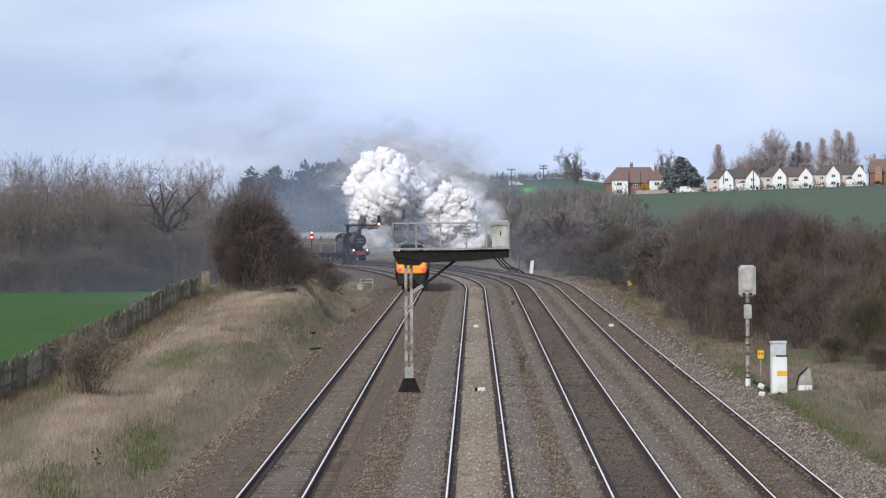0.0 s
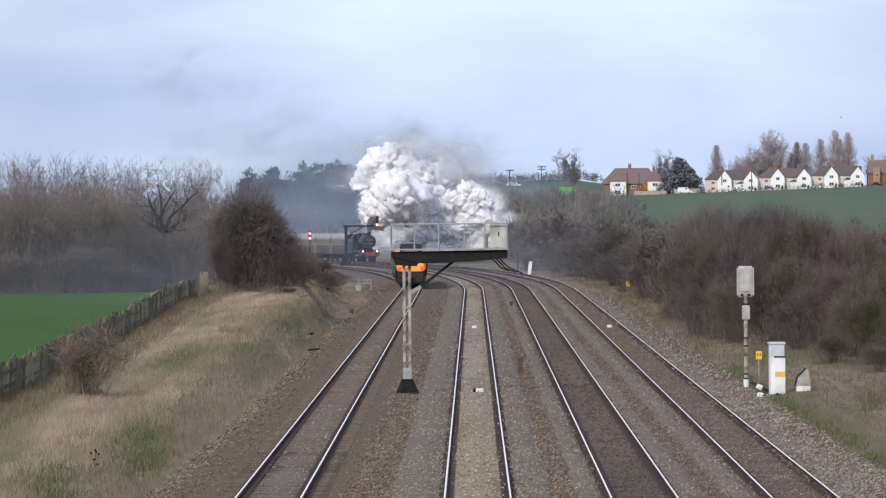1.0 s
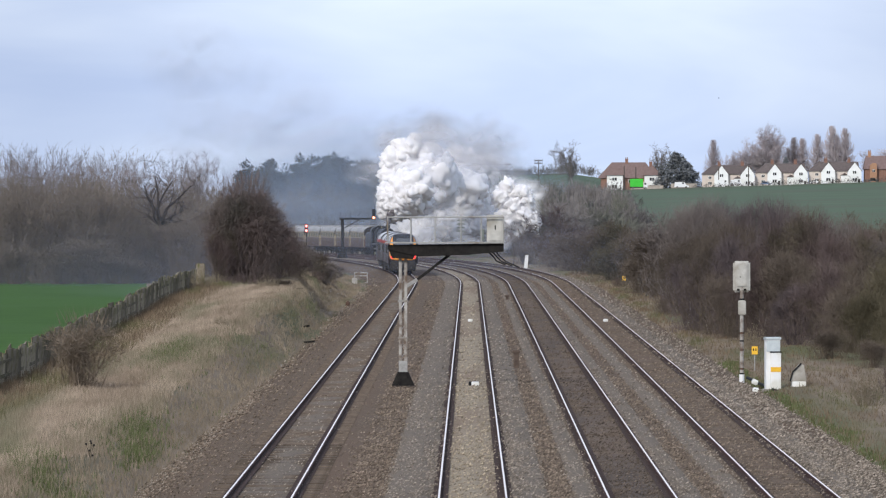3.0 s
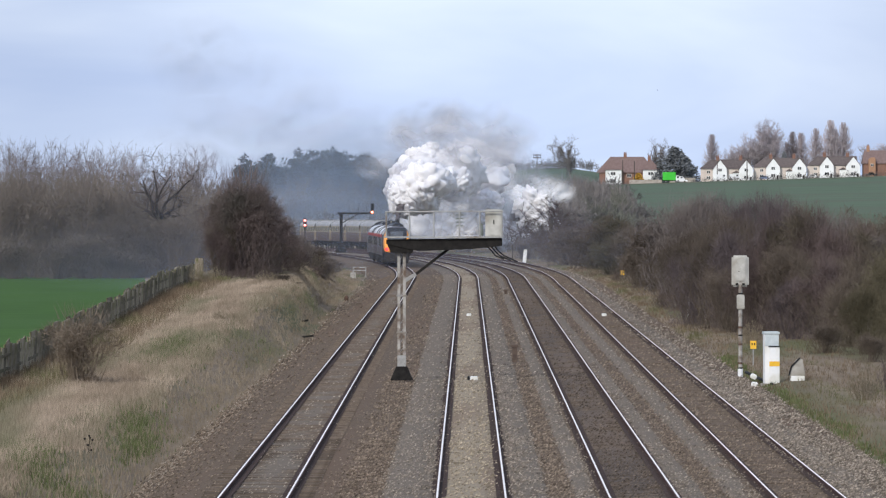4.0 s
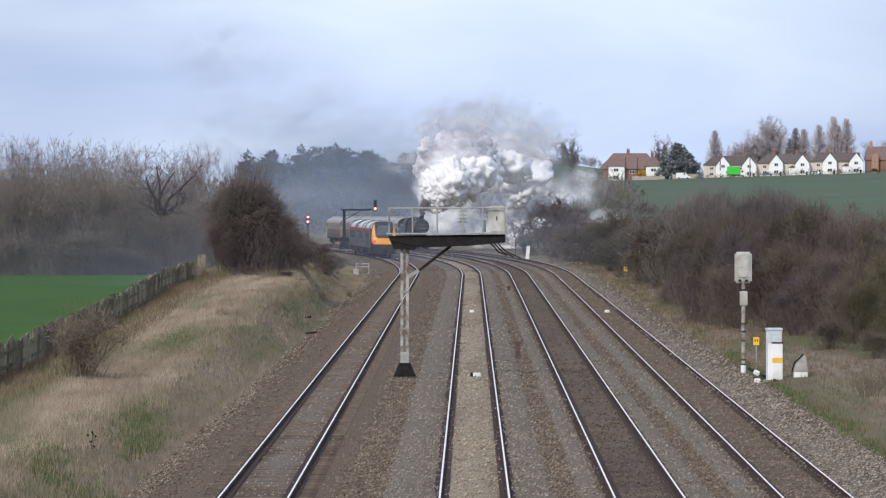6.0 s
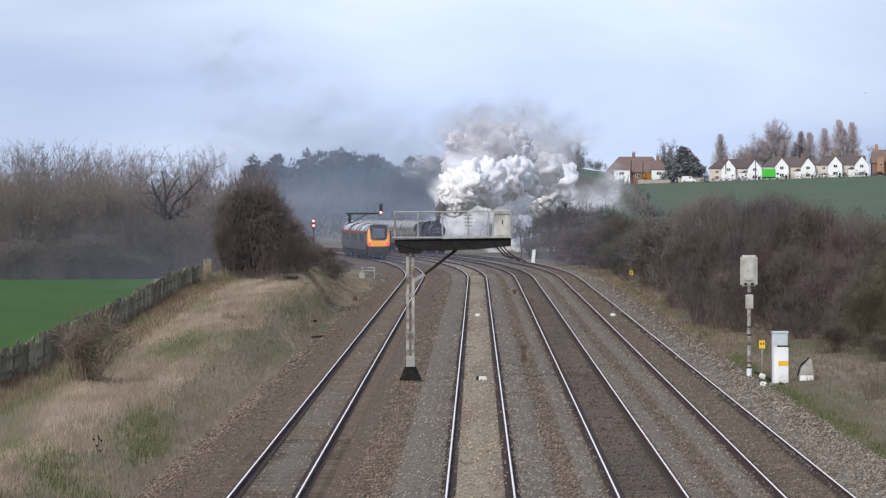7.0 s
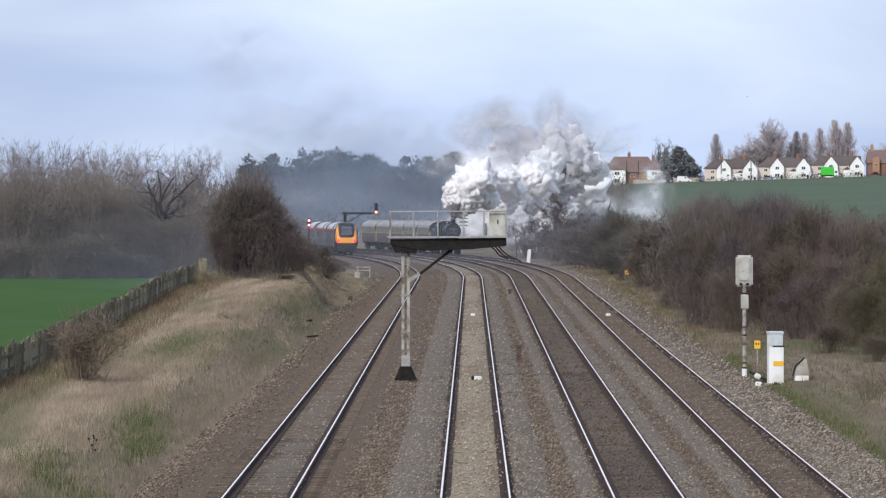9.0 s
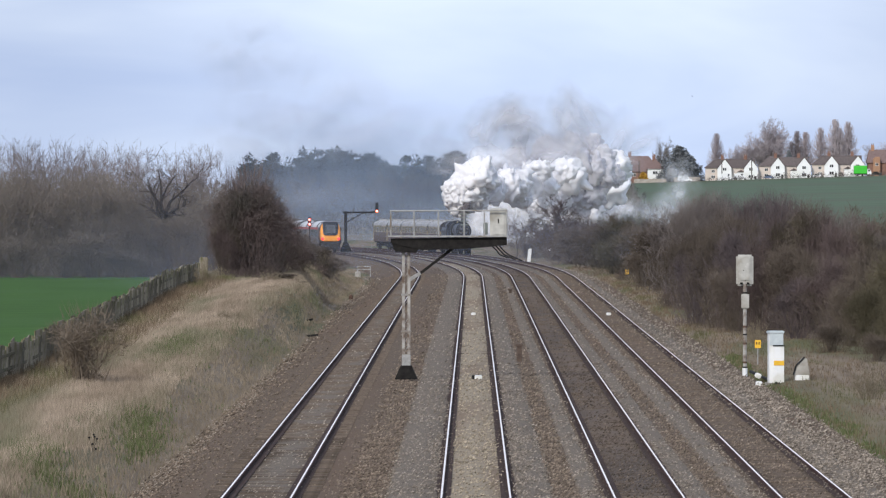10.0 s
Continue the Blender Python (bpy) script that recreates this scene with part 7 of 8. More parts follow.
parked_car(82.0, 2618, 5.6, 2.3, "car_white", "parked_van", "white van parked behind a low wall", True)
parked_car(98.5, 2620, 5.2, 2.6, "car_white", "parked_van", "white van parked before the houses", True)
parked_car(103.5, 2617, 5.4, 2.5, "car_white", "parked_van", "white camper van parked before the houses", True)
parked_car(114.5, 2619, 4.2, 1.5, "car_blue", "parked_car", "blue-grey car parked before the houses")
parked_car(133.5, 2620, 4.2, 1.5, "car_white", "parked_car", "pale car parked between the houses")
parked_car(156.0, 2619, 4.2, 1.6, "dark_steel", "parked_car", "dark car parked by the brick house")
parked_car(17.5, 2870, 6.0, 2.0, "car_white", "parked_van", "white vehicle standing on the far hill crest", True)


def lorry():
    """Box lorry driving along the road; front towards +x."""
    c = thing("green_lorry", 21, 2600, 11, "bright green box lorry with a white cab", "lorry")
    bm = bmesh.new()
    box(bm, -2.7, 2.3, -1.2, 1.2, 0.95, 4.0, 0.05)
    part("cargo_box", bm, M["lorry_green"], c, "bright green cargo box")
    bm = bmesh.new()
    prism(bm, [(2.45, 0.6), (2.45, 2.7), (3.4, 2.75), (3.95, 1.7), (4.05, 0.6)], -1.1, 1.1)
    cb = part("cab", bm, M["car_white"], c, "white cab")
    for sy in (-1, 1):
        bm = bmesh.new()
        box(bm, 2.75, 3.5, sy * 1.1 - 0.02, sy * 1.1 + 0.02, 1.75, 2.5, 0.01)
        part("side_window", bm, M["window_glass"], cb)
    bm = bmesh.new()
    box(bm, -2.7, 3.6, -0.9, 0.9, 0.55, 0.95)
    part("chassis", bm, M["underframe"], c)
    wheels(c, (-1.6, 3.2), -1.05, 1.05, 0.45)
    return c


green_lorry = lorry()


def utility_pole(x, y, h, arms):
    c = thing("utility_pole", x, y, land(x, y) - 0.2, "wooden utility pole with crossarms" if arms else "thin wooden utility pole", "utility pole", "utility poles on the hill")
    bm = bmesh.new()
    rod(bm, (0, 0, 0), (0, 0, h), 0.22, 0.16, 8)
    part("pole", bm, M["bark"], c)
    for i in range(arms):
        bm = bmesh.new()
        box(bm, -1.6, 1.6, -0.12, 0.12, h - 0.6 - i * 1.0, h - 0.25 - i * 1.0)
        ar = part("crossarm", bm, M["bark"], c)
        for dx in (-1.4, -0.5, 0.5, 1.4):
            bm = bmesh.new()
            rod(bm, (dx, 0, h - 0.25 - i), (dx, 0, h + 0.1 - i), 0.1)
            part("insulator", bm, M["dark_steel"], ar)
    return c


utility_pole(27.0, 2640, 13.0, 2)
utility_pole(14.5, 2640, 12.0, 1)
utility_pole(60.0, 2625, 9.5, 0)
utility_pole(64.5, 2625, 9.0, 0)
utility_pole(96.5, 2623, 8.0, 0)
utility_pole(108.0, 2623, 8.0, 0)
# ---- steam and smoke from the engine, in rigid billows that rise and drift with the wind ----
M["steam"] = vapour("steam", (0.98, 0.965, 0.985), (0.995, 0.985, 0.995), 0.5, 0.2, 0.3, 1.0, 1.0)
M["steam_soft"] = vapour("steam_soft", (0.87, 0.87, 0.92), (0.94, 0.94, 0.97), 0.45, 0.3, 0.66, 0.25, 0.8, True)
M["steam_full"] = vapour("steam_full", (0.92, 0.92, 0.95), (0.97, 0.97, 0.98), 0.45, 0.3, 0.62, 0.35, 0.85, True)
M["steam_old"] = vapour("steam_old", (0.75, 0.73, 0.77), (0.86, 0.85, 0.88), 0.5, 0.3, 0.62, 0.35, 0.85)
M["steam_thin"] = vapour("steam_thin", (0.72, 0.75, 0.8), (0.82, 0.84, 0.88), 0.4, 0.34, 0.68, 0.05, 0.42, True)
M["smoke_grey"] = vapour("smoke_grey", (0.48, 0.48, 0.52), (0.6, 0.6, 0.64), 0.35, 0.34, 0.68, 0.1, 0.5, True)
M["smoke_dark"] = vapour("smoke_dark", (0.16, 0.14, 0.145), (0.28, 0.25, 0.255), 1.5, 0.25, 0.45, 0.75, 1.0)
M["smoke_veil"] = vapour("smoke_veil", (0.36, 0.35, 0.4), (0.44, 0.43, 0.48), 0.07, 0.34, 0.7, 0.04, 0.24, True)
# These two tint sheets that stand in for air haze, with some drifted smoke.
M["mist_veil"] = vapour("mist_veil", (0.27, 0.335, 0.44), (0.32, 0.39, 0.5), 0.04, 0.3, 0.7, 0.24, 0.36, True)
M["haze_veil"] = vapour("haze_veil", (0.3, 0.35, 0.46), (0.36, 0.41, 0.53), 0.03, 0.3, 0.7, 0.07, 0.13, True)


def billow_mesh(seed, sub=4, rough=0.34):
    """Cauliflower-like lump of unit radius."""
    bm = bmesh.new()
    bmesh.ops.create_icosphere(bm, subdivisions=sub, radius=1.0)
    o = Vector((seed * 7.3, seed * 3.1, seed * 5.7))
    for v in bm.verts:
        p = v.co.normalized()
        n1 = noise.noise(p * 1.1 + o)
        b = 0.0
        amp, f = 1.0, 1.7
        for _ in range(4):
            b += amp * (2.6 * abs(noise.noise(p * f + o)) - 0.55)
            amp *= 0.52
            f *= 2.1
        v.co = p * (0.78 + 0.26 * n1 + rough * 0.62 * b)
    for f in bm.faces:
        f.smooth = True
    me = bpy.data.meshes.new("billow")
    bm.to_mesh(me)
    bm.free()
    return me


def wisp_mesh(seed, layers=1):
    """Soft wisp of unit radius: deeply folded leaves of vapour."""
    verts, faces = [], []
    n = 14
    for k in range(layers):
        b = len(verts)
        for j in range(n + 1):
            for i in range(n + 1):
                u, v = 2 * i / n - 1, 2 * j / n - 1
                f = 0.55 * noise.noise((u * 1.4 + seed, v * 1.4, seed + 3.0 * k)) + 0.2 * noise.noise((u * 4 + seed, v * 4, k))
                verts.append((u, (k - (layers - 1) / 2) * 0.4 + f, v))
        for j in range(n):
            for i in range(n):
                a = b + j * (n + 1) + i
                faces.append((a, a + 1, a + n + 2, a + n + 1))
    me = bpy.data.meshes.new("wisp")
    me.from_pydata(verts, [], faces)
    me.polygons.foreach_set("use_smooth", [True] * len(me.polygons))
    return me


BILLOWS = {}
for mt, seeds, sub in (("steam", (1, 2, 3, 4, 5, 6, 7), 4), ("steam_old", (31, 32, 33, 34), 4), ("smoke_dark", (19, 20, 21), 3), ("steam_soft", (8, 9, 10, 11), 0), ("steam_full", (25, 26, 27), 0), ("steam_thin", (12, 13, 14), 0), ("smoke_grey", (15, 16, 17, 18), 0)):
    BILLOWS[mt] = []
    for s in seeds:
        me = billow_mesh(s, sub) if sub else wisp_mesh(s)
        me.materials.append(M[mt])
        BILLOWS[mt].append(me)

drift = []
WIND = 4.6
SCALE = 0.83
rs = random.Random(77)
STEPS = [i * 0.5 for i in range(21)]
SMOKE_NAME = {"steam": ("steam_billow", "dense white rolling billow of locomotive steam"), "steam_soft": ("steam_billow", "soft white billow of thinning steam"),
              "steam_old": ("steam_billow", "greyish white billow of rising steam"),
              "steam_full": ("steam_billow", "soft white billow of drifting steam"),
              "steam_thin": ("steam_wisp", "thin bluish wisp of drifting steam"), "smoke_grey": ("smoke_cloud", "thin grey cloud of rising smoke"), "smoke_dark": ("smoke_puff", "dark brown-grey smoke puff at the chimney")}


def chimney_at(t):
    y = loco_y(t) + 1.55
    x, z, _ = on_track(3, y)
    return Vector((x, y, z + 4.05))


def gust(t):
    """Side shift of the fresh steam as the wind backs and veers."""
    return float(np.interp(t, (0.0, 3.0, 4.5, 5.5, 7.3, 8.2, 9.1, 10.0), (0.0, -0.8, -0.3, 0.2, 0.5, 0.4, -0.7, -1.9)))


def puff(mt, r, squash, te, off, rise, wind, hold=(0.0, 3.0, 0.0), tau=0.5, sink=0.0, lag=1.6, late=7.0, gusty=False):
    """One billow: carried over the chimney until te, then left to the wind."""
    nm, lb = SMOKE_NAME[mt]
    r, rise, wind = r * SCALE, rise * SCALE, wind * SCALE
    off, hold = [off[0] * SCALE, off[1] * 0.55, off[2] * SCALE], [hold[0] * SCALE, hold[1] * 0.55, hold[2] * SCALE]
    ob = new(nm, rs.choice(BILLOWS[mt]))
    tagged(ob, lb, "smoke", "smoke of the steam engine")
    sx, sy, sz = r * squash[0], r * squash[1], r * squash[2]
    ob.scale = (sx, sy, sz)
    turn = Vector((rs.uniform(-1, 1), rs.uniform(-1, 1), rs.uniform(-1, 1)))
    a0 = Vector((rs.uniform(0, 6.28), rs.uniform(0, 6.28), rs.uniform(0, 6.28)))
    spin = rs.uniform(0.05, 0.16)
    rows = []
    for t in STEPS:
        a = t - te
        tip = Vector((gust(min(t, te)) if gusty else 0.0, 0, 0))
        if a <= 0:
            p = chimney_at(t) + Vector(hold) + tip
        else:
            e = 1 - math.exp(-a / lag)
            p = chimney_at(te) + Vector(hold) + tip + Vector((off[0] * e + wind * a, LOCO_V * tau * (1 - math.exp(-a / tau)) + off[1] * e, rise * e + off[2] * e))
            if sink and a > late:
                p.z -= sink * (a - late)
        soft = mt in ("steam_soft", "steam_full", "steam_thin", "smoke_grey")
        e = Euler((0.1 * turn.x, turn.y * spin * (t + 3), 0.3 * turn.z)) if soft else Euler(a0 * 0.15 + turn * spin * (t + 3))
        rows.append((t, Matrix.Translation(p) @ e.to_matrix().to_4x4()))
    drift.append((ob, rows))
    return ob


def spread(k):
    return rs.uniform(-k, k)


# fresh dense steam, a column that widens as it leans off the chimney
lobe_rs = random.Random(12)
n = 96
for i in range(n):
    te = -4.0 + 18.5 * (i + rs.random()) / n
    r = (3.5 - 0.04 * max(0.0, te)) * rs.uniform(0.66, 1.08)
    high = rs.random()
    c = lobe_rs.random()
    r *= 0.68 + 0.42 * c
    puff("steam", r, (rs.uniform(1.0, 1.3), 1.1, rs.uniform(0.78, 0.95)), te, (5.8 + spread(1.6), spread(6), 0), -0.6 + (6.0 if te < 2.5 else 5.2) * high, (2.9 if te < 2.5 else 3.3) * rs.uniform(0.85, 1.1), (1.0 + 3.6 * c + spread(0.9), 2.5 + rs.uniform(0, 2.5), 0.9 + 0.6 * r + 3.2 * c), sink=0.45, gusty=True)
# the plume already hanging beside the engine at the start, spread over a stretch of the line
for i in range(24):
    te = -5.5 + 4.0 * (i + rs.random()) / 24
    solid = i % 4 == 3
    r = (3.0 if solid else 3.6) * rs.uniform(0.75, 1.1)
    goal = 2.2 - 14.0 * (i + rs.random()) / 24 - (3.0 if solid else 0.0)
    away = (goal - chimney_at(te).x + 3.1 * te) / 0.9 / SCALE
    puff("steam" if solid else "steam_full", r, (rs.uniform(1.0, 1.3), 1.1, rs.uniform(0.8, 1.0)), te, (away, spread(6), 0), -1.0 + 7.5 * rs.random(), 3.0 / SCALE * rs.uniform(0.88, 1.04), (1.7 + spread(0.5), 2.5 + rs.uniform(0, 2.5), 1.3 + 0.72 * r), sink=1.0 if solid else 1.7, late=5.0 if solid else 3.5)


def old_steam(mt, r, x, z, way, squash=(1.15, 1.1, 0.9), y=942.0):
    """Steam blown before the shot: rides from x, z along way, rows of (time, dx, dz)."""
    nm, lb = SMOKE_NAME[mt]
    ob = new(nm, rs.choice(BILLOWS[mt]))
    tagged(ob, lb, "smoke", "smoke of the steam engine")
    ob.scale = (r * squash[0], r * squash[1], r * squash[2])
    a0 = Vector((rs.uniform(-1, 1), rs.uniform(-1, 1), rs.uniform(-1, 1)))
    turn = Vector((rs.uniform(-1, 1), rs.uniform(-1, 1), rs.uniform(-1, 1))) * 0.09
    soft = mt != "steam"
    rows = []
    for t, dx, dz in way:
        e = Euler((0.0, turn.y * t, 0.0)) if soft else Euler(a0 + turn * t)
        rows.append((t, pose(x + dx, y - 6.0 * t, z + dz) @ e.to_matrix().to_4x4()))
    drift.append((ob, rows))


# the tall head of the plume: climbs, then leans over with the wind and sinks back
for x, z, r in ((-16.6, 9.6, 1.9), (-15.6, 11.6, 2.0), (-13.9, 12.6, 1.9), (-12.4, 13.4, 1.7), (-10.9, 12.4, 1.8), (-9.4, 11.2, 1.8), (-13.4, 10.6, 2.2), (-11.4, 9.6, 2.2), (-9.0, 8.8, 2.0), (-14.8, 8.2, 2.0), (-12.0, 7.2, 2.2), (-9.6, 6.6, 2.1), (-12.9, 14.2, 1.1), (-14.6, 13.6, 1.2)):
    k = rs.uniform(0.85, 1.15)
    old_steam("steam", r * rs.uniform(0.95, 1.1), x + spread(0.4), z + spread(0.3), ((0.0, 0.0, 0.0), (1.5, 2.0 * k, 0.9), (2.7, 4.4 * k, 1.0), (4.0, 7.4 * k, -1.2), (5.5, 11.0 * k, -4.0), (7.5, 17.0 * k, -7.0), (10.0, 25.0 * k, -8.0)))
# the lobe that breaks away down the wind, then the body between the two
for x, z, r in ((-3.6, 8.6, 1.5), (-2.6, 8.0, 1.5), (-1.6, 8.4, 1.2), (-4.4, 7.2, 1.7), (-2.8, 6.4, 1.7), (-1.0, 7.0, 1.2), (-1.4, 5.4, 1.6), (-3.4, 4.6, 1.8), (-0.6, 4.0, 1.4)):
    k = rs.uniform(0.94, 1.06)
    old_steam("steam", r * rs.uniform(0.95, 1.1), x + spread(0.3), z + spread(0.3), ((0.0, 0.0, 0.0), (1.5, 4.4 * k, 0.2), (2.7, 8.2 * k, 0.0), (4.0, 12.4 * k, -2.2), (5.5, 16.8 * k, -7.0), (7.5, 22.6 * k, -11.0), (10.0, 30.0 * k, -12.0)))
for i in range(12):
    k = rs.uniform(0.9, 1.1)
    if i % 2:
        old_steam("steam_full", rs.uniform(1.5, 2.2), -2.4 + spread(1.8), 6.8 + spread(1.8), ((0.0, 0.0, 0.0), (1.5, 4.4, 0.2), (2.7, 8.2, 0.2), (4.0, 12.4 * k, -0.6), (5.5, 16.8 * k, -4.0), (7.5, 22.6 * k, -9.0), (10.0, 30.0 * k, -12.0)), (1.3, 1.0, 1.0))
    else:
        old_steam("steam_thin", rs.uniform(1.3, 2.2), -2.4 + spread(1.8), 6.8 + spread(2.2), ((0.0, 0.0, 0.0), (1.5, 4.4, 0.2), (2.7, 8.2, 0.3), (4.0, 12.4 * k, 0.6), (5.5, 16.8 * k, 0.9), (7.5, 22.6 * k, 1.2), (10.0, 30.0 * k, 1.4)), (1.0, 1.0, 1.3))
for i in range(14):
    k = rs.uniform(0.8, 1.2)
    old_steam("steam_full", rs.uniform(1.6, 2.4), -11.0 + 12.0 * (i + rs.random()) / 14, 1.6 + 2.6 * rs.random(), ((0.0, 0.0, 0.0), (1.5, 2.2 * k, 0.0), (2.7, 4.4 * k, -0.2), (4.0, 7.0 * k, -0.6), (5.5, 10.4 * k, -1.4), (7.5, 15.0 * k, -3.0), (10.0, 21.0 * k, -5.0)), (1.3, 1.0, 1.0))
for x, z, r in ((-7.6, 8.4, 1.8), (-6.4, 6.8, 1.9), (-5.4, 7.6, 1.5), (-7.8, 6.2, 2.0), (-5.6, 5.0, 2.0), (-8.0, 4.4, 2.0), (-6.2, 3.4, 1.9), (-4.2, 3.0, 1.7), (-10.2, 4.8, 1.9), (-10.0, 2.8, 1.7)):
    k = rs.uniform(0.9, 1.1)
    old_steam("steam", r * rs.uniform(0.95, 1.1), x + spread(0.4), z + spread(0.3), ((0.0, 0.0, 0.0), (1.5, 3.2 * k, 0.4), (2.7, 6.0 * k, 0.4), (4.0, 9.6 * k, -2.2), (5.5, 13.8 * k, -5.5), (7.5, 19.6 * k, -9.0), (10.0, 27.0 * k, -10.0)))
# the second head: a tall greying lobe that climbs off the chimney and is blown over the white steam
HEAD_T = (0.0, 2.7, 3.3, 4.5, 5.1, 5.7, 6.8, 7.5, 8.2, 9.0, 10.0)
HEAD_X = (2.0, 2.0, 2.2, 2.7, 2.9, 3.7, 5.8, 7.5, 9.1, 11.0, 12.2)
HEAD_Z = (3.4, 3.4, 4.0, 5.7, 6.7, 7.4, 8.6, 9.2, 9.0, 7.8, 6.4)
HEAD_G = (0.3, 0.3, 0.5, 0.75, 0.85, 0.9, 1.0, 1.1, 1.2, 1.3, 1.35)
for i in range(26):
    a = 2.4 * i + lobe_rs.uniform(-0.3, 0.3)
    q = math.sqrt((i + 0.5) / 26)
    ox, oz = 5.2 * q * math.cos(a), 3.2 * q * math.sin(a) - 0.7
    r = 2.0 * (1.15 - 0.4 * q) * lobe_rs.uniform(0.85, 1.15)
    ob = new("steam_billow", lobe_rs.choice(BILLOWS["steam_old"]))
    tagged(ob, SMOKE_NAME["steam_old"][1], "smoke", "smoke of the steam engine")
    ob.scale = (r * 1.15, r, r * 0.92)
    turn = Vector((lobe_rs.uniform(-1, 1), lobe_rs.uniform(-1, 1), lobe_rs.uniform(-1, 1)))
    rows = []
    for t in STEPS:
        g = float(np.interp(t, HEAD_T, HEAD_G))
        p = chimney_at(t) + Vector((float(np.interp(t, HEAD_T, HEAD_X)) + ox * g, 7.0 + 2.5 * math.sin(3.7 * i) + 7.0 * max(0.0, t - 3.5), float(np.interp(t, HEAD_T, HEAD_Z)) + oz * g))
        rows.append((t, Matrix.Translation(p) @ Euler(turn * (1.0 + 0.1 * t)).to_matrix().to_4x4()))
    drift.append((ob, rows))
# soft fringes that keep up with the plume over the engine
for i in range(7):
    a = 0.2 + 2.8 * (i + rs.random()) / 7
    r = rs.uniform(2.0, 3.4)
    puff("steam_soft", r, (1.25, 1.0, 1.0), 99.0, (0, 0, 0), 0, 0, (2.6 * a + spread(2.5), 12.0 * a - 8.0 * rs.random(), 2.2 + r * 0.6 + 5.5 * rs.random() * min(1.0, a)))
# steam left behind before the shot, softening and thinning out
for i in range(34):
    te = -4.6 + 4.2 * (i + rs.random()) / 34
    r = rs.uniform(2.6, 4.2)
    puff("steam_soft" if i % 2 else "steam_thin", r, (1.25, 1.0, 1.0), te, (6.0 + spread(2.5), rs.uniform(-12, 4), 0), -1.5 + 10.0 * rs.random(), 3.1 * rs.uniform(0.85, 1.1), (0, 3.0, 3.6), sink=0.9, late=6.0)
for i in range(6):
    te = -1.5 + 6.5 * (i + rs.random()) / 6
    r = rs.uniform(2.4, 3.6)
    puff("steam_soft", r, (1.25, 1.0, 0.9), te, (6.0 + spread(2.5), rs.uniform(-26, -14), 0), -1.0 + 9.5 * rs.random(), 3.0 * rs.uniform(0.85, 1.12), (1.0, 6.0, 3.4), sink=0.4)
for i in range(10):
    te = -6.5 + 3.0 * (i + rs.random()) / 10
    r = rs.uniform(2.6, 4.0)
    puff("steam_thin", r, (1.25, 1.0, 1.0), te, (spread(3), spread(8), 0), -2.0 + 7.0 * rs.random(), WIND * rs.uniform(0.85, 1.0), (0, 3, 1.5 + 0.6 * r), sink=0.5)
for i in range(12):
    te = -9.0 + 7.0 * (i + rs.random()) / 12
    r = rs.uniform(2.6, 4.4)
    puff("steam_thin", r, (1.2, 1.0, 1.0), te, (spread(4), spread(8), 0), -2.5 + 8.0 * rs.random(), WIND * rs.uniform(0.8, 1.0), (0, 3, 2.0), sink=0.3)
# thin steam hanging low beside and behind the engine
for i in range(12):
    a = 0.5 + 3.5 * (i + rs.random()) / 12
    r = rs.uniform(2.2, 3.6)
    puff("steam_full" if i % 2 else "steam_soft", r, (1.1, 1.0, 1.1), 99.0, (0, 0, 0), 0, 0, (2.4 * a + spread(1.5), 24 + 18 * a, -2.2 + 2.5 * rs.random()))
for i in range(10):
    te = -9.0 + 9.0 * (i + rs.random()) / 10
    r = rs.uniform(2.2, 3.4)
    puff("steam_thin", r, (1.1, 1.0, 1.1), te, (spread(2), spread(8), 0), -4.5 + 3.0 * rs.random(), WIND * rs.uniform(0.6, 1.0), (0.3, 5, 1.0 + r))
for i in range(9):
    r = rs.uniform(2.0, 3.0)
    puff("steam_full", r, (1.3, 1.0, 0.9), 99.0, (0, 0, 0), 0, 0, (3.5 + 9.0 * (i + rs.random()) / 9, 40 + 3.0 * i, -1.5 + 4.5 * rs.random()))
# grey smoke rolling above
for i in range(16):
    a = 0.6 + 6.0 * (i + rs.random()) / 16
    r = rs.uniform(3.0, 4.8)
    puff("smoke_grey", r, (1.5, 1.0, 0.8), 99.0, (0, 0, 0), 0, 0, (3.5 + 2.6 * a + spread(2), 16 * a + 10, 9.5 + 6.0 * rs.random()))
for i in range(18):
    te = -13.0 + 13.0 * (i + rs.random()) / 18
    r = rs.uniform(3.2, 5.6)
    puff("smoke_grey", r, (1.5, 1.0, 0.8), te, (spread(3), spread(10), 0), 6.5 + 8.0 * rs.random(), WIND * rs.uniform(0.45, 0.85), (0, 6, 3.5), lag=2.2)
# dark column at the chimney
for dz, r, dx in ((0.15, 0.4, 0.0), (0.5, 0.45, 0.06), (0.85, 0.5, 0.05), (1.2, 0.56, 0.12), (1.6, 0.62, 0.3), (2.0, 0.66, 0.5)):
    puff("smoke_dark", r, (1.0, 1.0, 1.05), 99.0, (0, 0, 0), 0, 0, (dx, 0.1, dz))
for i in range(7):
    r = rs.uniform(1.2, 1.9)
    puff("steam", r, (1.15, 1.0, 0.9), 99.0, (0, 0, 0), 0, 0, (1.5 + spread(1.0), rs.uniform(0.5, 2), 2.6 + rs.uniform(0.0, 2.0)), gusty=True)


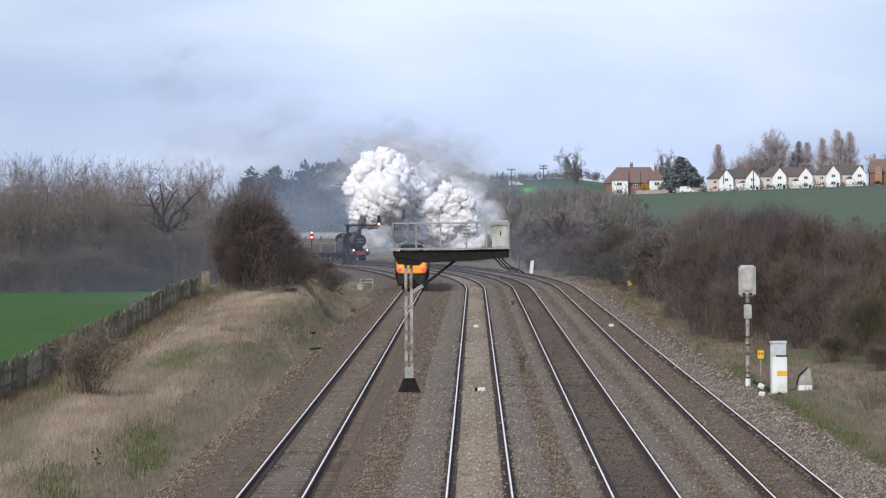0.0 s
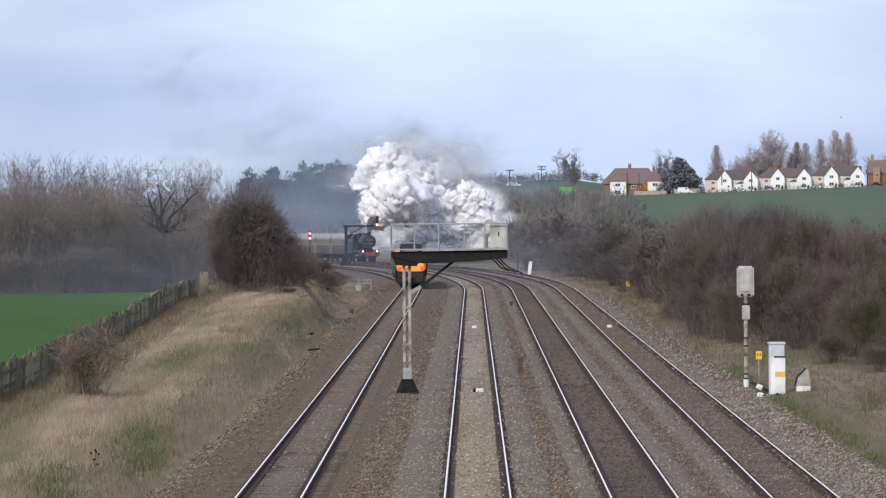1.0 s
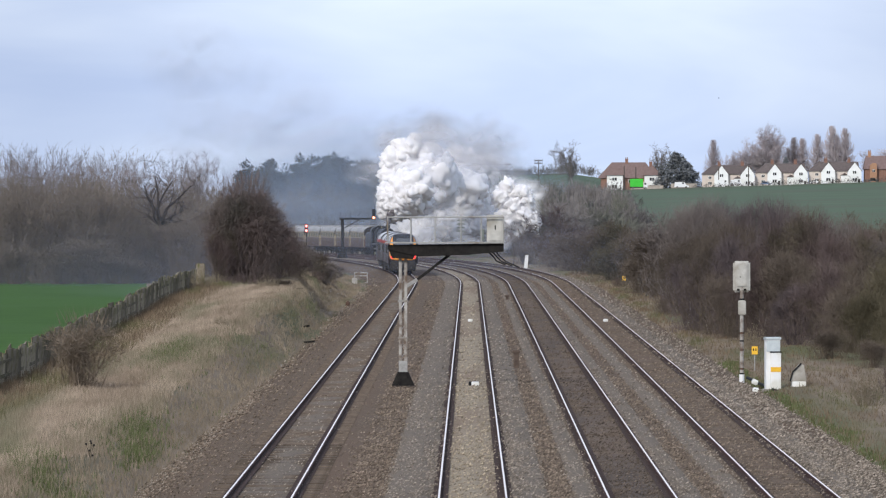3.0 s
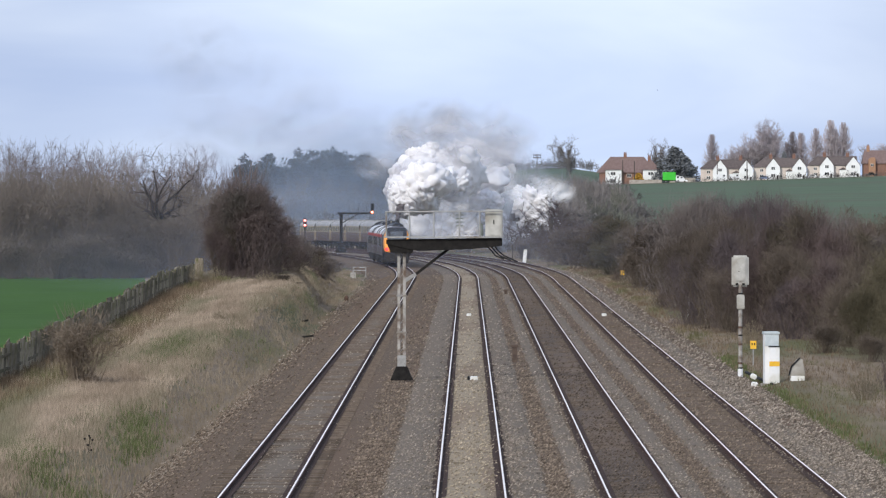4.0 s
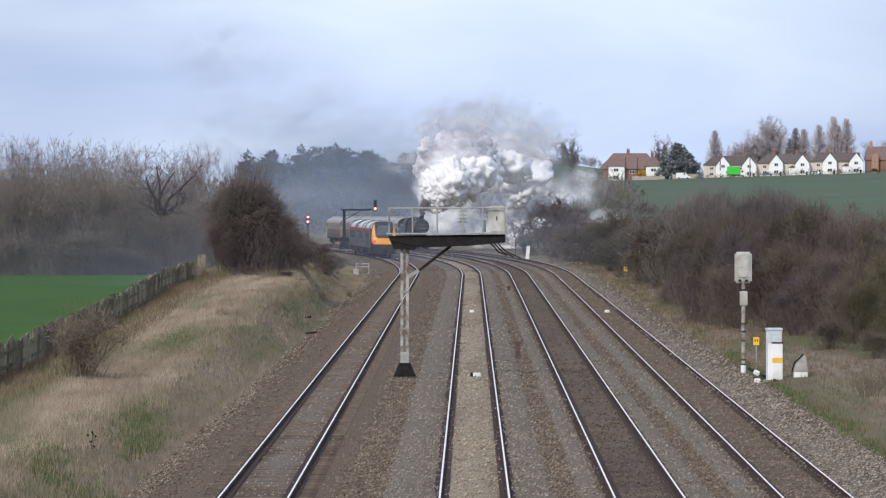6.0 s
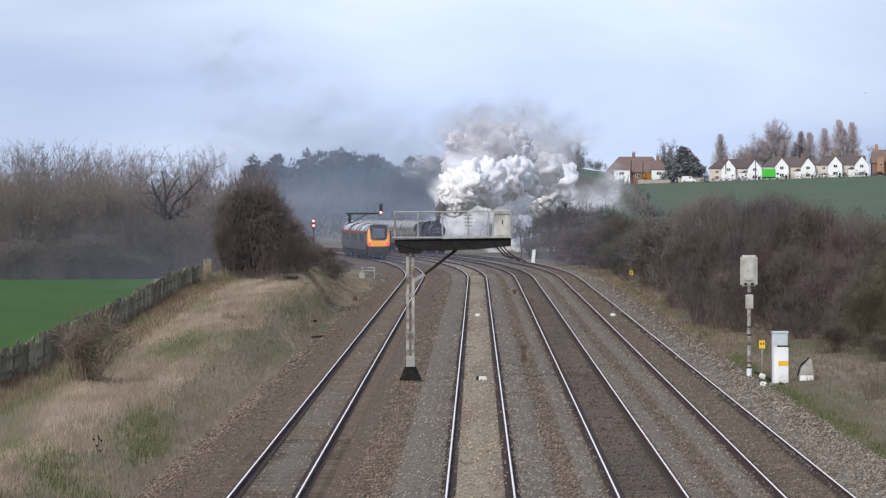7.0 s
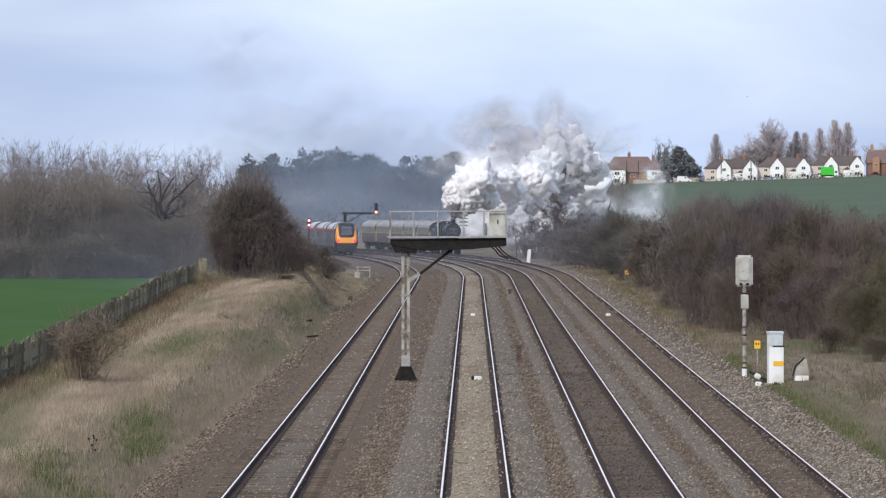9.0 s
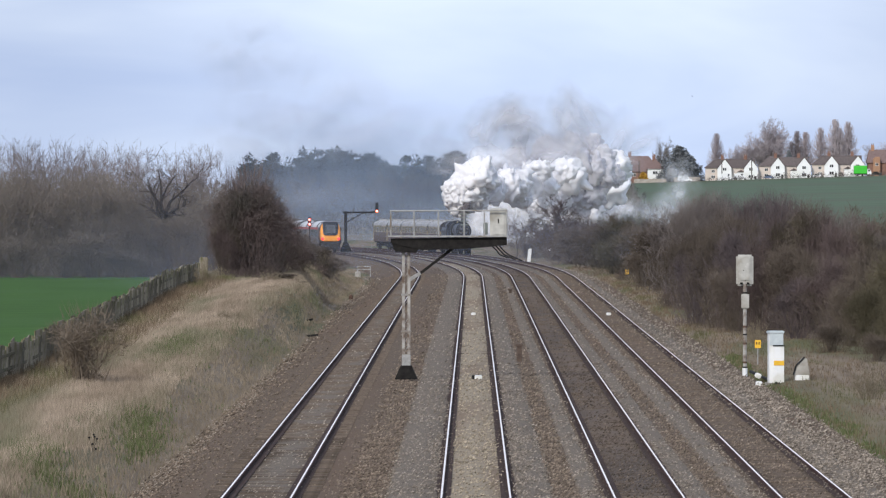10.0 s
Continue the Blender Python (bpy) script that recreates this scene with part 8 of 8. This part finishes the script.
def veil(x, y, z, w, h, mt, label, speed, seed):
    """Thin smoke or a haze stand-in: an undulating sheet, several metres deep in its folds."""
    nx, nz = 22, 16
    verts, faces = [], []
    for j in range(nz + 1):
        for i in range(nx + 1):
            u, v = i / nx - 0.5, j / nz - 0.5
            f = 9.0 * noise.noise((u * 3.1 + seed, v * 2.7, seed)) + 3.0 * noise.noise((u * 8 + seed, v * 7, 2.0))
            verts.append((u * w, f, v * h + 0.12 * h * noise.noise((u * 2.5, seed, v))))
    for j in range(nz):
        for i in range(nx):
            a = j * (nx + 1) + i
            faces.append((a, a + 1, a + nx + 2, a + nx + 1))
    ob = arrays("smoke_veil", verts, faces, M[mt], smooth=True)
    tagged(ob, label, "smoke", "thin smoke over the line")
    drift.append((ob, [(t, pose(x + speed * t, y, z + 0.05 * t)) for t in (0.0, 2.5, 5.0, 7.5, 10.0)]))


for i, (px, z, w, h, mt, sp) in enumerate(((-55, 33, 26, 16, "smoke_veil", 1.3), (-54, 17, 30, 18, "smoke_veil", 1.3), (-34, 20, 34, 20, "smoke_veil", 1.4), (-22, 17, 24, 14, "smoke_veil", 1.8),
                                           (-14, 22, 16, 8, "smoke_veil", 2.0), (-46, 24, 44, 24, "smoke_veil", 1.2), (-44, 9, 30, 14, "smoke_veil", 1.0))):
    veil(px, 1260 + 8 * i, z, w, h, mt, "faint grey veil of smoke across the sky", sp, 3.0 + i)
# Added sheets imitate the bluish air between the line and the far wood.
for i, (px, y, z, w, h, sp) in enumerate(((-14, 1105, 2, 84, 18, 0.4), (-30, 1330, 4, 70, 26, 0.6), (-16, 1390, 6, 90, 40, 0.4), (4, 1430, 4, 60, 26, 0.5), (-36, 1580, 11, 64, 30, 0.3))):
    veil(px, y, z, w, h, "mist_veil", "bluish sheet for air haze and drifted smoke before the far wood", sp, 23.0 + i)
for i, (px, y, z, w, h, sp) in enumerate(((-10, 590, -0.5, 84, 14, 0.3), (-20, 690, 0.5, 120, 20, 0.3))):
    veil(px, y, z, w, h, "haze_veil", "faint bluish sheet for air haze and smoke over the curve", sp, 33.0 + i)
lorry_x = ((0.0, 21.2), (1.0, 36.0), (2.5, 57.5), (4.5, 83.6), (5.5, 95.3), (7.5, 118.2), (9.0, 136.5), (10.0, 148.9))
drift.append((green_lorry, [(t, pose(x, 2600, land(x, 2600) + 0.02)) for t, x in lorry_x]))


# ---- birds crossing the sky ----
M["feather"] = surface("feather", (0.03, 0.03, 0.033), (0.06, 0.06, 0.062), 8, 0.8, bump=0)


def bird(rows):
    c = thing("bird", 0, 2500, 40, "small dark bird flying across the sky", "bird", "birds in flight")
    bm = bmesh.new()
    ball(bm, (0, 0, 0), 0.12, 2, (2.4, 0.8, 0.8))
    part("body", bm, M["feather"], c)
    for s in (-1, 1):
        bm = bmesh.new()
        prism(bm, [(-0.14, 0.0), (0.12, 0.02), (0.06, 0.05), (-0.1, 0.04)], 0.05, 0.55, 0.4)
        wg = part("wing", bm, M["feather"], c)
        wg.matrix_basis = pose(0, 0, 0.03, 25 if s > 0 else -25, 0, 0) @ Matrix.Diagonal((1, s, 1, 1))
    drift.append((c, [(t, pose(x, 2500, z, 0, 0, 180)) for t, x, z in rows]))


bird(((0.0, 158.0, 36.0), (4.0, 70.0, 46.0), (7.5, -9.6, 35.0), (9.0, -45.0, 34.5), (10.0, -64.0, 33.0)))
bird(((0.0, 288.0, 40.0), (5.0, 186.0, 46.0), (9.0, 101.5, 43.5), (10.0, 81.0, 43.5)))
# ---- sleepers and ballast stones ----
def sleeper_mesh():
    bm = bmesh.new()
    prism(bm, [(-0.13, -0.2), (-0.11, 0.0), (0.11, 0.0), (0.13, -0.2)], -1.25, 1.25)
    bmesh.ops.rotate(bm, verts=bm.verts, matrix=Matrix.Rotation(math.pi / 2, 3, "Z"))
    me = bpy.data.meshes.new("sleeper")
    bm.to_mesh(me)
    bm.free()
    me.materials.append(M["sleeper"])
    return me


SLEEPER = sleeper_mesh()
rq = random.Random(5)
for k in range(4):
    rest_v, rest_f = [], []
    top = (-0.124, -0.135, -0.13, -0.124)[k]
    i = 0
    y = 140.0
    for yy in range(-40, 140):      # under and before the bridge
        b = len(rest_v)
        x = track_x(k, yy)
        for sx in (-1.25, 1.25):
            rest_v += [(x + sx, yy - 0.13, top - 0.2), (x + sx, yy - 0.11, top), (x + sx, yy + 0.11, top), (x + sx, yy + 0.13, top - 0.2)]
        rest_f += [(b, b + 1, b + 5, b + 4), (b + 1, b + 2, b + 6, b + 5), (b + 2, b + 3, b + 7, b + 6), (b, b + 1, b + 2, b + 3), (b + 4, b + 5, b + 6, b + 7)]
    while y < 640:
        x = track_x(k, y)
        z = top + drop(y) + rq.uniform(-0.012, 0.008)
        if i < 75:
            ob = new("sleeper", SLEEPER)
            ob.parent = tracks[k]
            ob.matrix_basis = Matrix.Translation((x, y, z))
        else:
            b = len(rest_v)
            for sx in (-1.25, 1.25):
                rest_v += [(x + sx, y - 0.13, z - 0.2), (x + sx, y - 0.11, z), (x + sx, y + 0.11, z), (x + sx, y + 0.13, z - 0.2)]
            rest_f += [(b, b + 1, b + 5, b + 4), (b + 1, b + 2, b + 6, b + 5), (b + 2, b + 3, b + 7, b + 6), (b, b + 1, b + 2, b + 3), (b + 4, b + 5, b + 6, b + 7)]
        y += 0.66
        i += 1
    tagged(arrays("far_sleepers", rest_v, rest_f, M["sleeper"], tracks[k]), kind="stuff")


def make_stones(name, zones, material, label, seed):
    """Broken stones strewn over strips (x0, x1, z, per square metre), fewer and larger with distance."""
    r = np.random.RandomState(seed)
    octa = np.array([(1, 0, 0), (0, 1, 0), (-1, 0, 0), (0, -1, 0), (0, 0, 1), (0, 0, -1)], dtype=float)
    tri = np.array([(0, 1, 4), (1, 2, 4), (2, 3, 4), (3, 0, 4), (1, 0, 5), (2, 1, 5), (3, 2, 5), (0, 3, 5)])
    px, py, pz, ps = [], [], [], []
    for x0, x1, z0, z1, dens, *coarse in zones:
        k = coarse[0] if coarse else 1.0
        for ya, yb, f, size in ((140, 190, 2.2, 0.026), (190, 260, 0.85, 0.033), (260, 340, 0.25, 0.04), (340, 480, 0.1, 0.046), (480, 640, 0.05, 0.052)):
            cnt = int((x1 - x0) * (yb - ya) * dens * f * 0.85)
            u = r.random_sample(cnt)
            y = ya + (yb - ya) * r.random_sample(cnt)
            px.append(x0 + (x1 - x0) * u + r.normal(0, 0.1, cnt) + np.array([bend(v) for v in y]))
            py.append(y)
            pz.append(z0 + (z1 - z0) * u + r.uniform(-0.012, 0.02, cnt) + np.array([drop(v) for v in y]))
            ps.append(size * k * r.uniform(0.6, 1.5, cnt))
    px, py, pz, ps = map(np.concatenate, (px, py, pz, ps))
    n = len(px)
    v = octa[None] * (ps[:, None, None] * r.uniform(0.6, 1.3, (n, 6, 1)))
    a = r.uniform(0, 6.28, n)
    ca, sa = np.cos(a)[:, None], np.sin(a)[:, None]
    vx, vy, vz = v[:, :, 0] * ca - v[:, :, 1] * sa, v[:, :, 0] * sa + v[:, :, 1] * ca, v[:, :, 2] * 0.8
    vx, vy, vz = vx + vz * 0.4, vy, vz + vx * 0.25
    verts = np.stack([vx + px[:, None], vy + py[:, None], vz + pz[:, None]], axis=2).reshape(-1, 3)
    faces = (tri[None] + (np.arange(n) * 6)[:, None, None]).reshape(-1, 3)
    return tagged(arrays(name, verts.tolist(), faces.tolist(), material), label, "ballast", kind="stuff")


make_stones("brown_ballast_stones", [(-8.8, -7.5, -0.72, -0.5, 24, 1.15), (-7.5, -6.4, -0.5, -0.2, 9), (-6.2, -5.5, -0.15, -0.14, 6), (-3.9, -3.0, -0.16, -0.17, 6), (-3.0, -1.95, -0.17, -0.16, 28, 1.1), (1.75, 2.45, -0.17, -0.16, 34), (5.25, 5.95, -0.16, -0.17, 26), (6.75, 8.05, -0.12, -0.12, 14)],
            M["stone"], "loose brown ballast stones between the tracks", 3)
make_stones("grey_ballast_stones", [(-8.9, -7.6, -0.72, -0.52, 12, 1.15), (-1.95, -0.75, -0.13, -0.1, 18), (0.95, 1.75, -0.1, -0.12, 22), (2.45, 3.0, -0.13, -0.13, 22), (4.65, 5.25, -0.13, -0.13, 22), (5.95, 6.55, -0.13, -0.13, 20), (8.2, 9.4, -0.1, -0.12, 26, 1.15), (9.4, 10.6, -0.14, -0.4, 26, 1.2), (10.6, 11.5, -0.43, -0.74, 14), (-5.2, -3.95, -0.13, -0.13, 6)],
            M["stone_grey"], "loose grey ballast stones beside the rails", 4)
make_stones("pale_ballast_stones", [(-0.5, 0.66, -0.11, -0.11, 14)], M["stone_pale"], "loose pale stones between the rails", 6)
make_stones("dark_ballast_stones", [(3.4, 4.5, -0.12, -0.12, 16)], M["stone_dark"], "loose dark stones between the rails", 7)


def motions():
    for ob, track, back, flip, place in trains:
        walk(ob, [(t / 2, ride(track, place(t / 2) + back, flip)) for t in range(21)])
    for ob, rows in drift:
        walk(ob, rows)


motions()
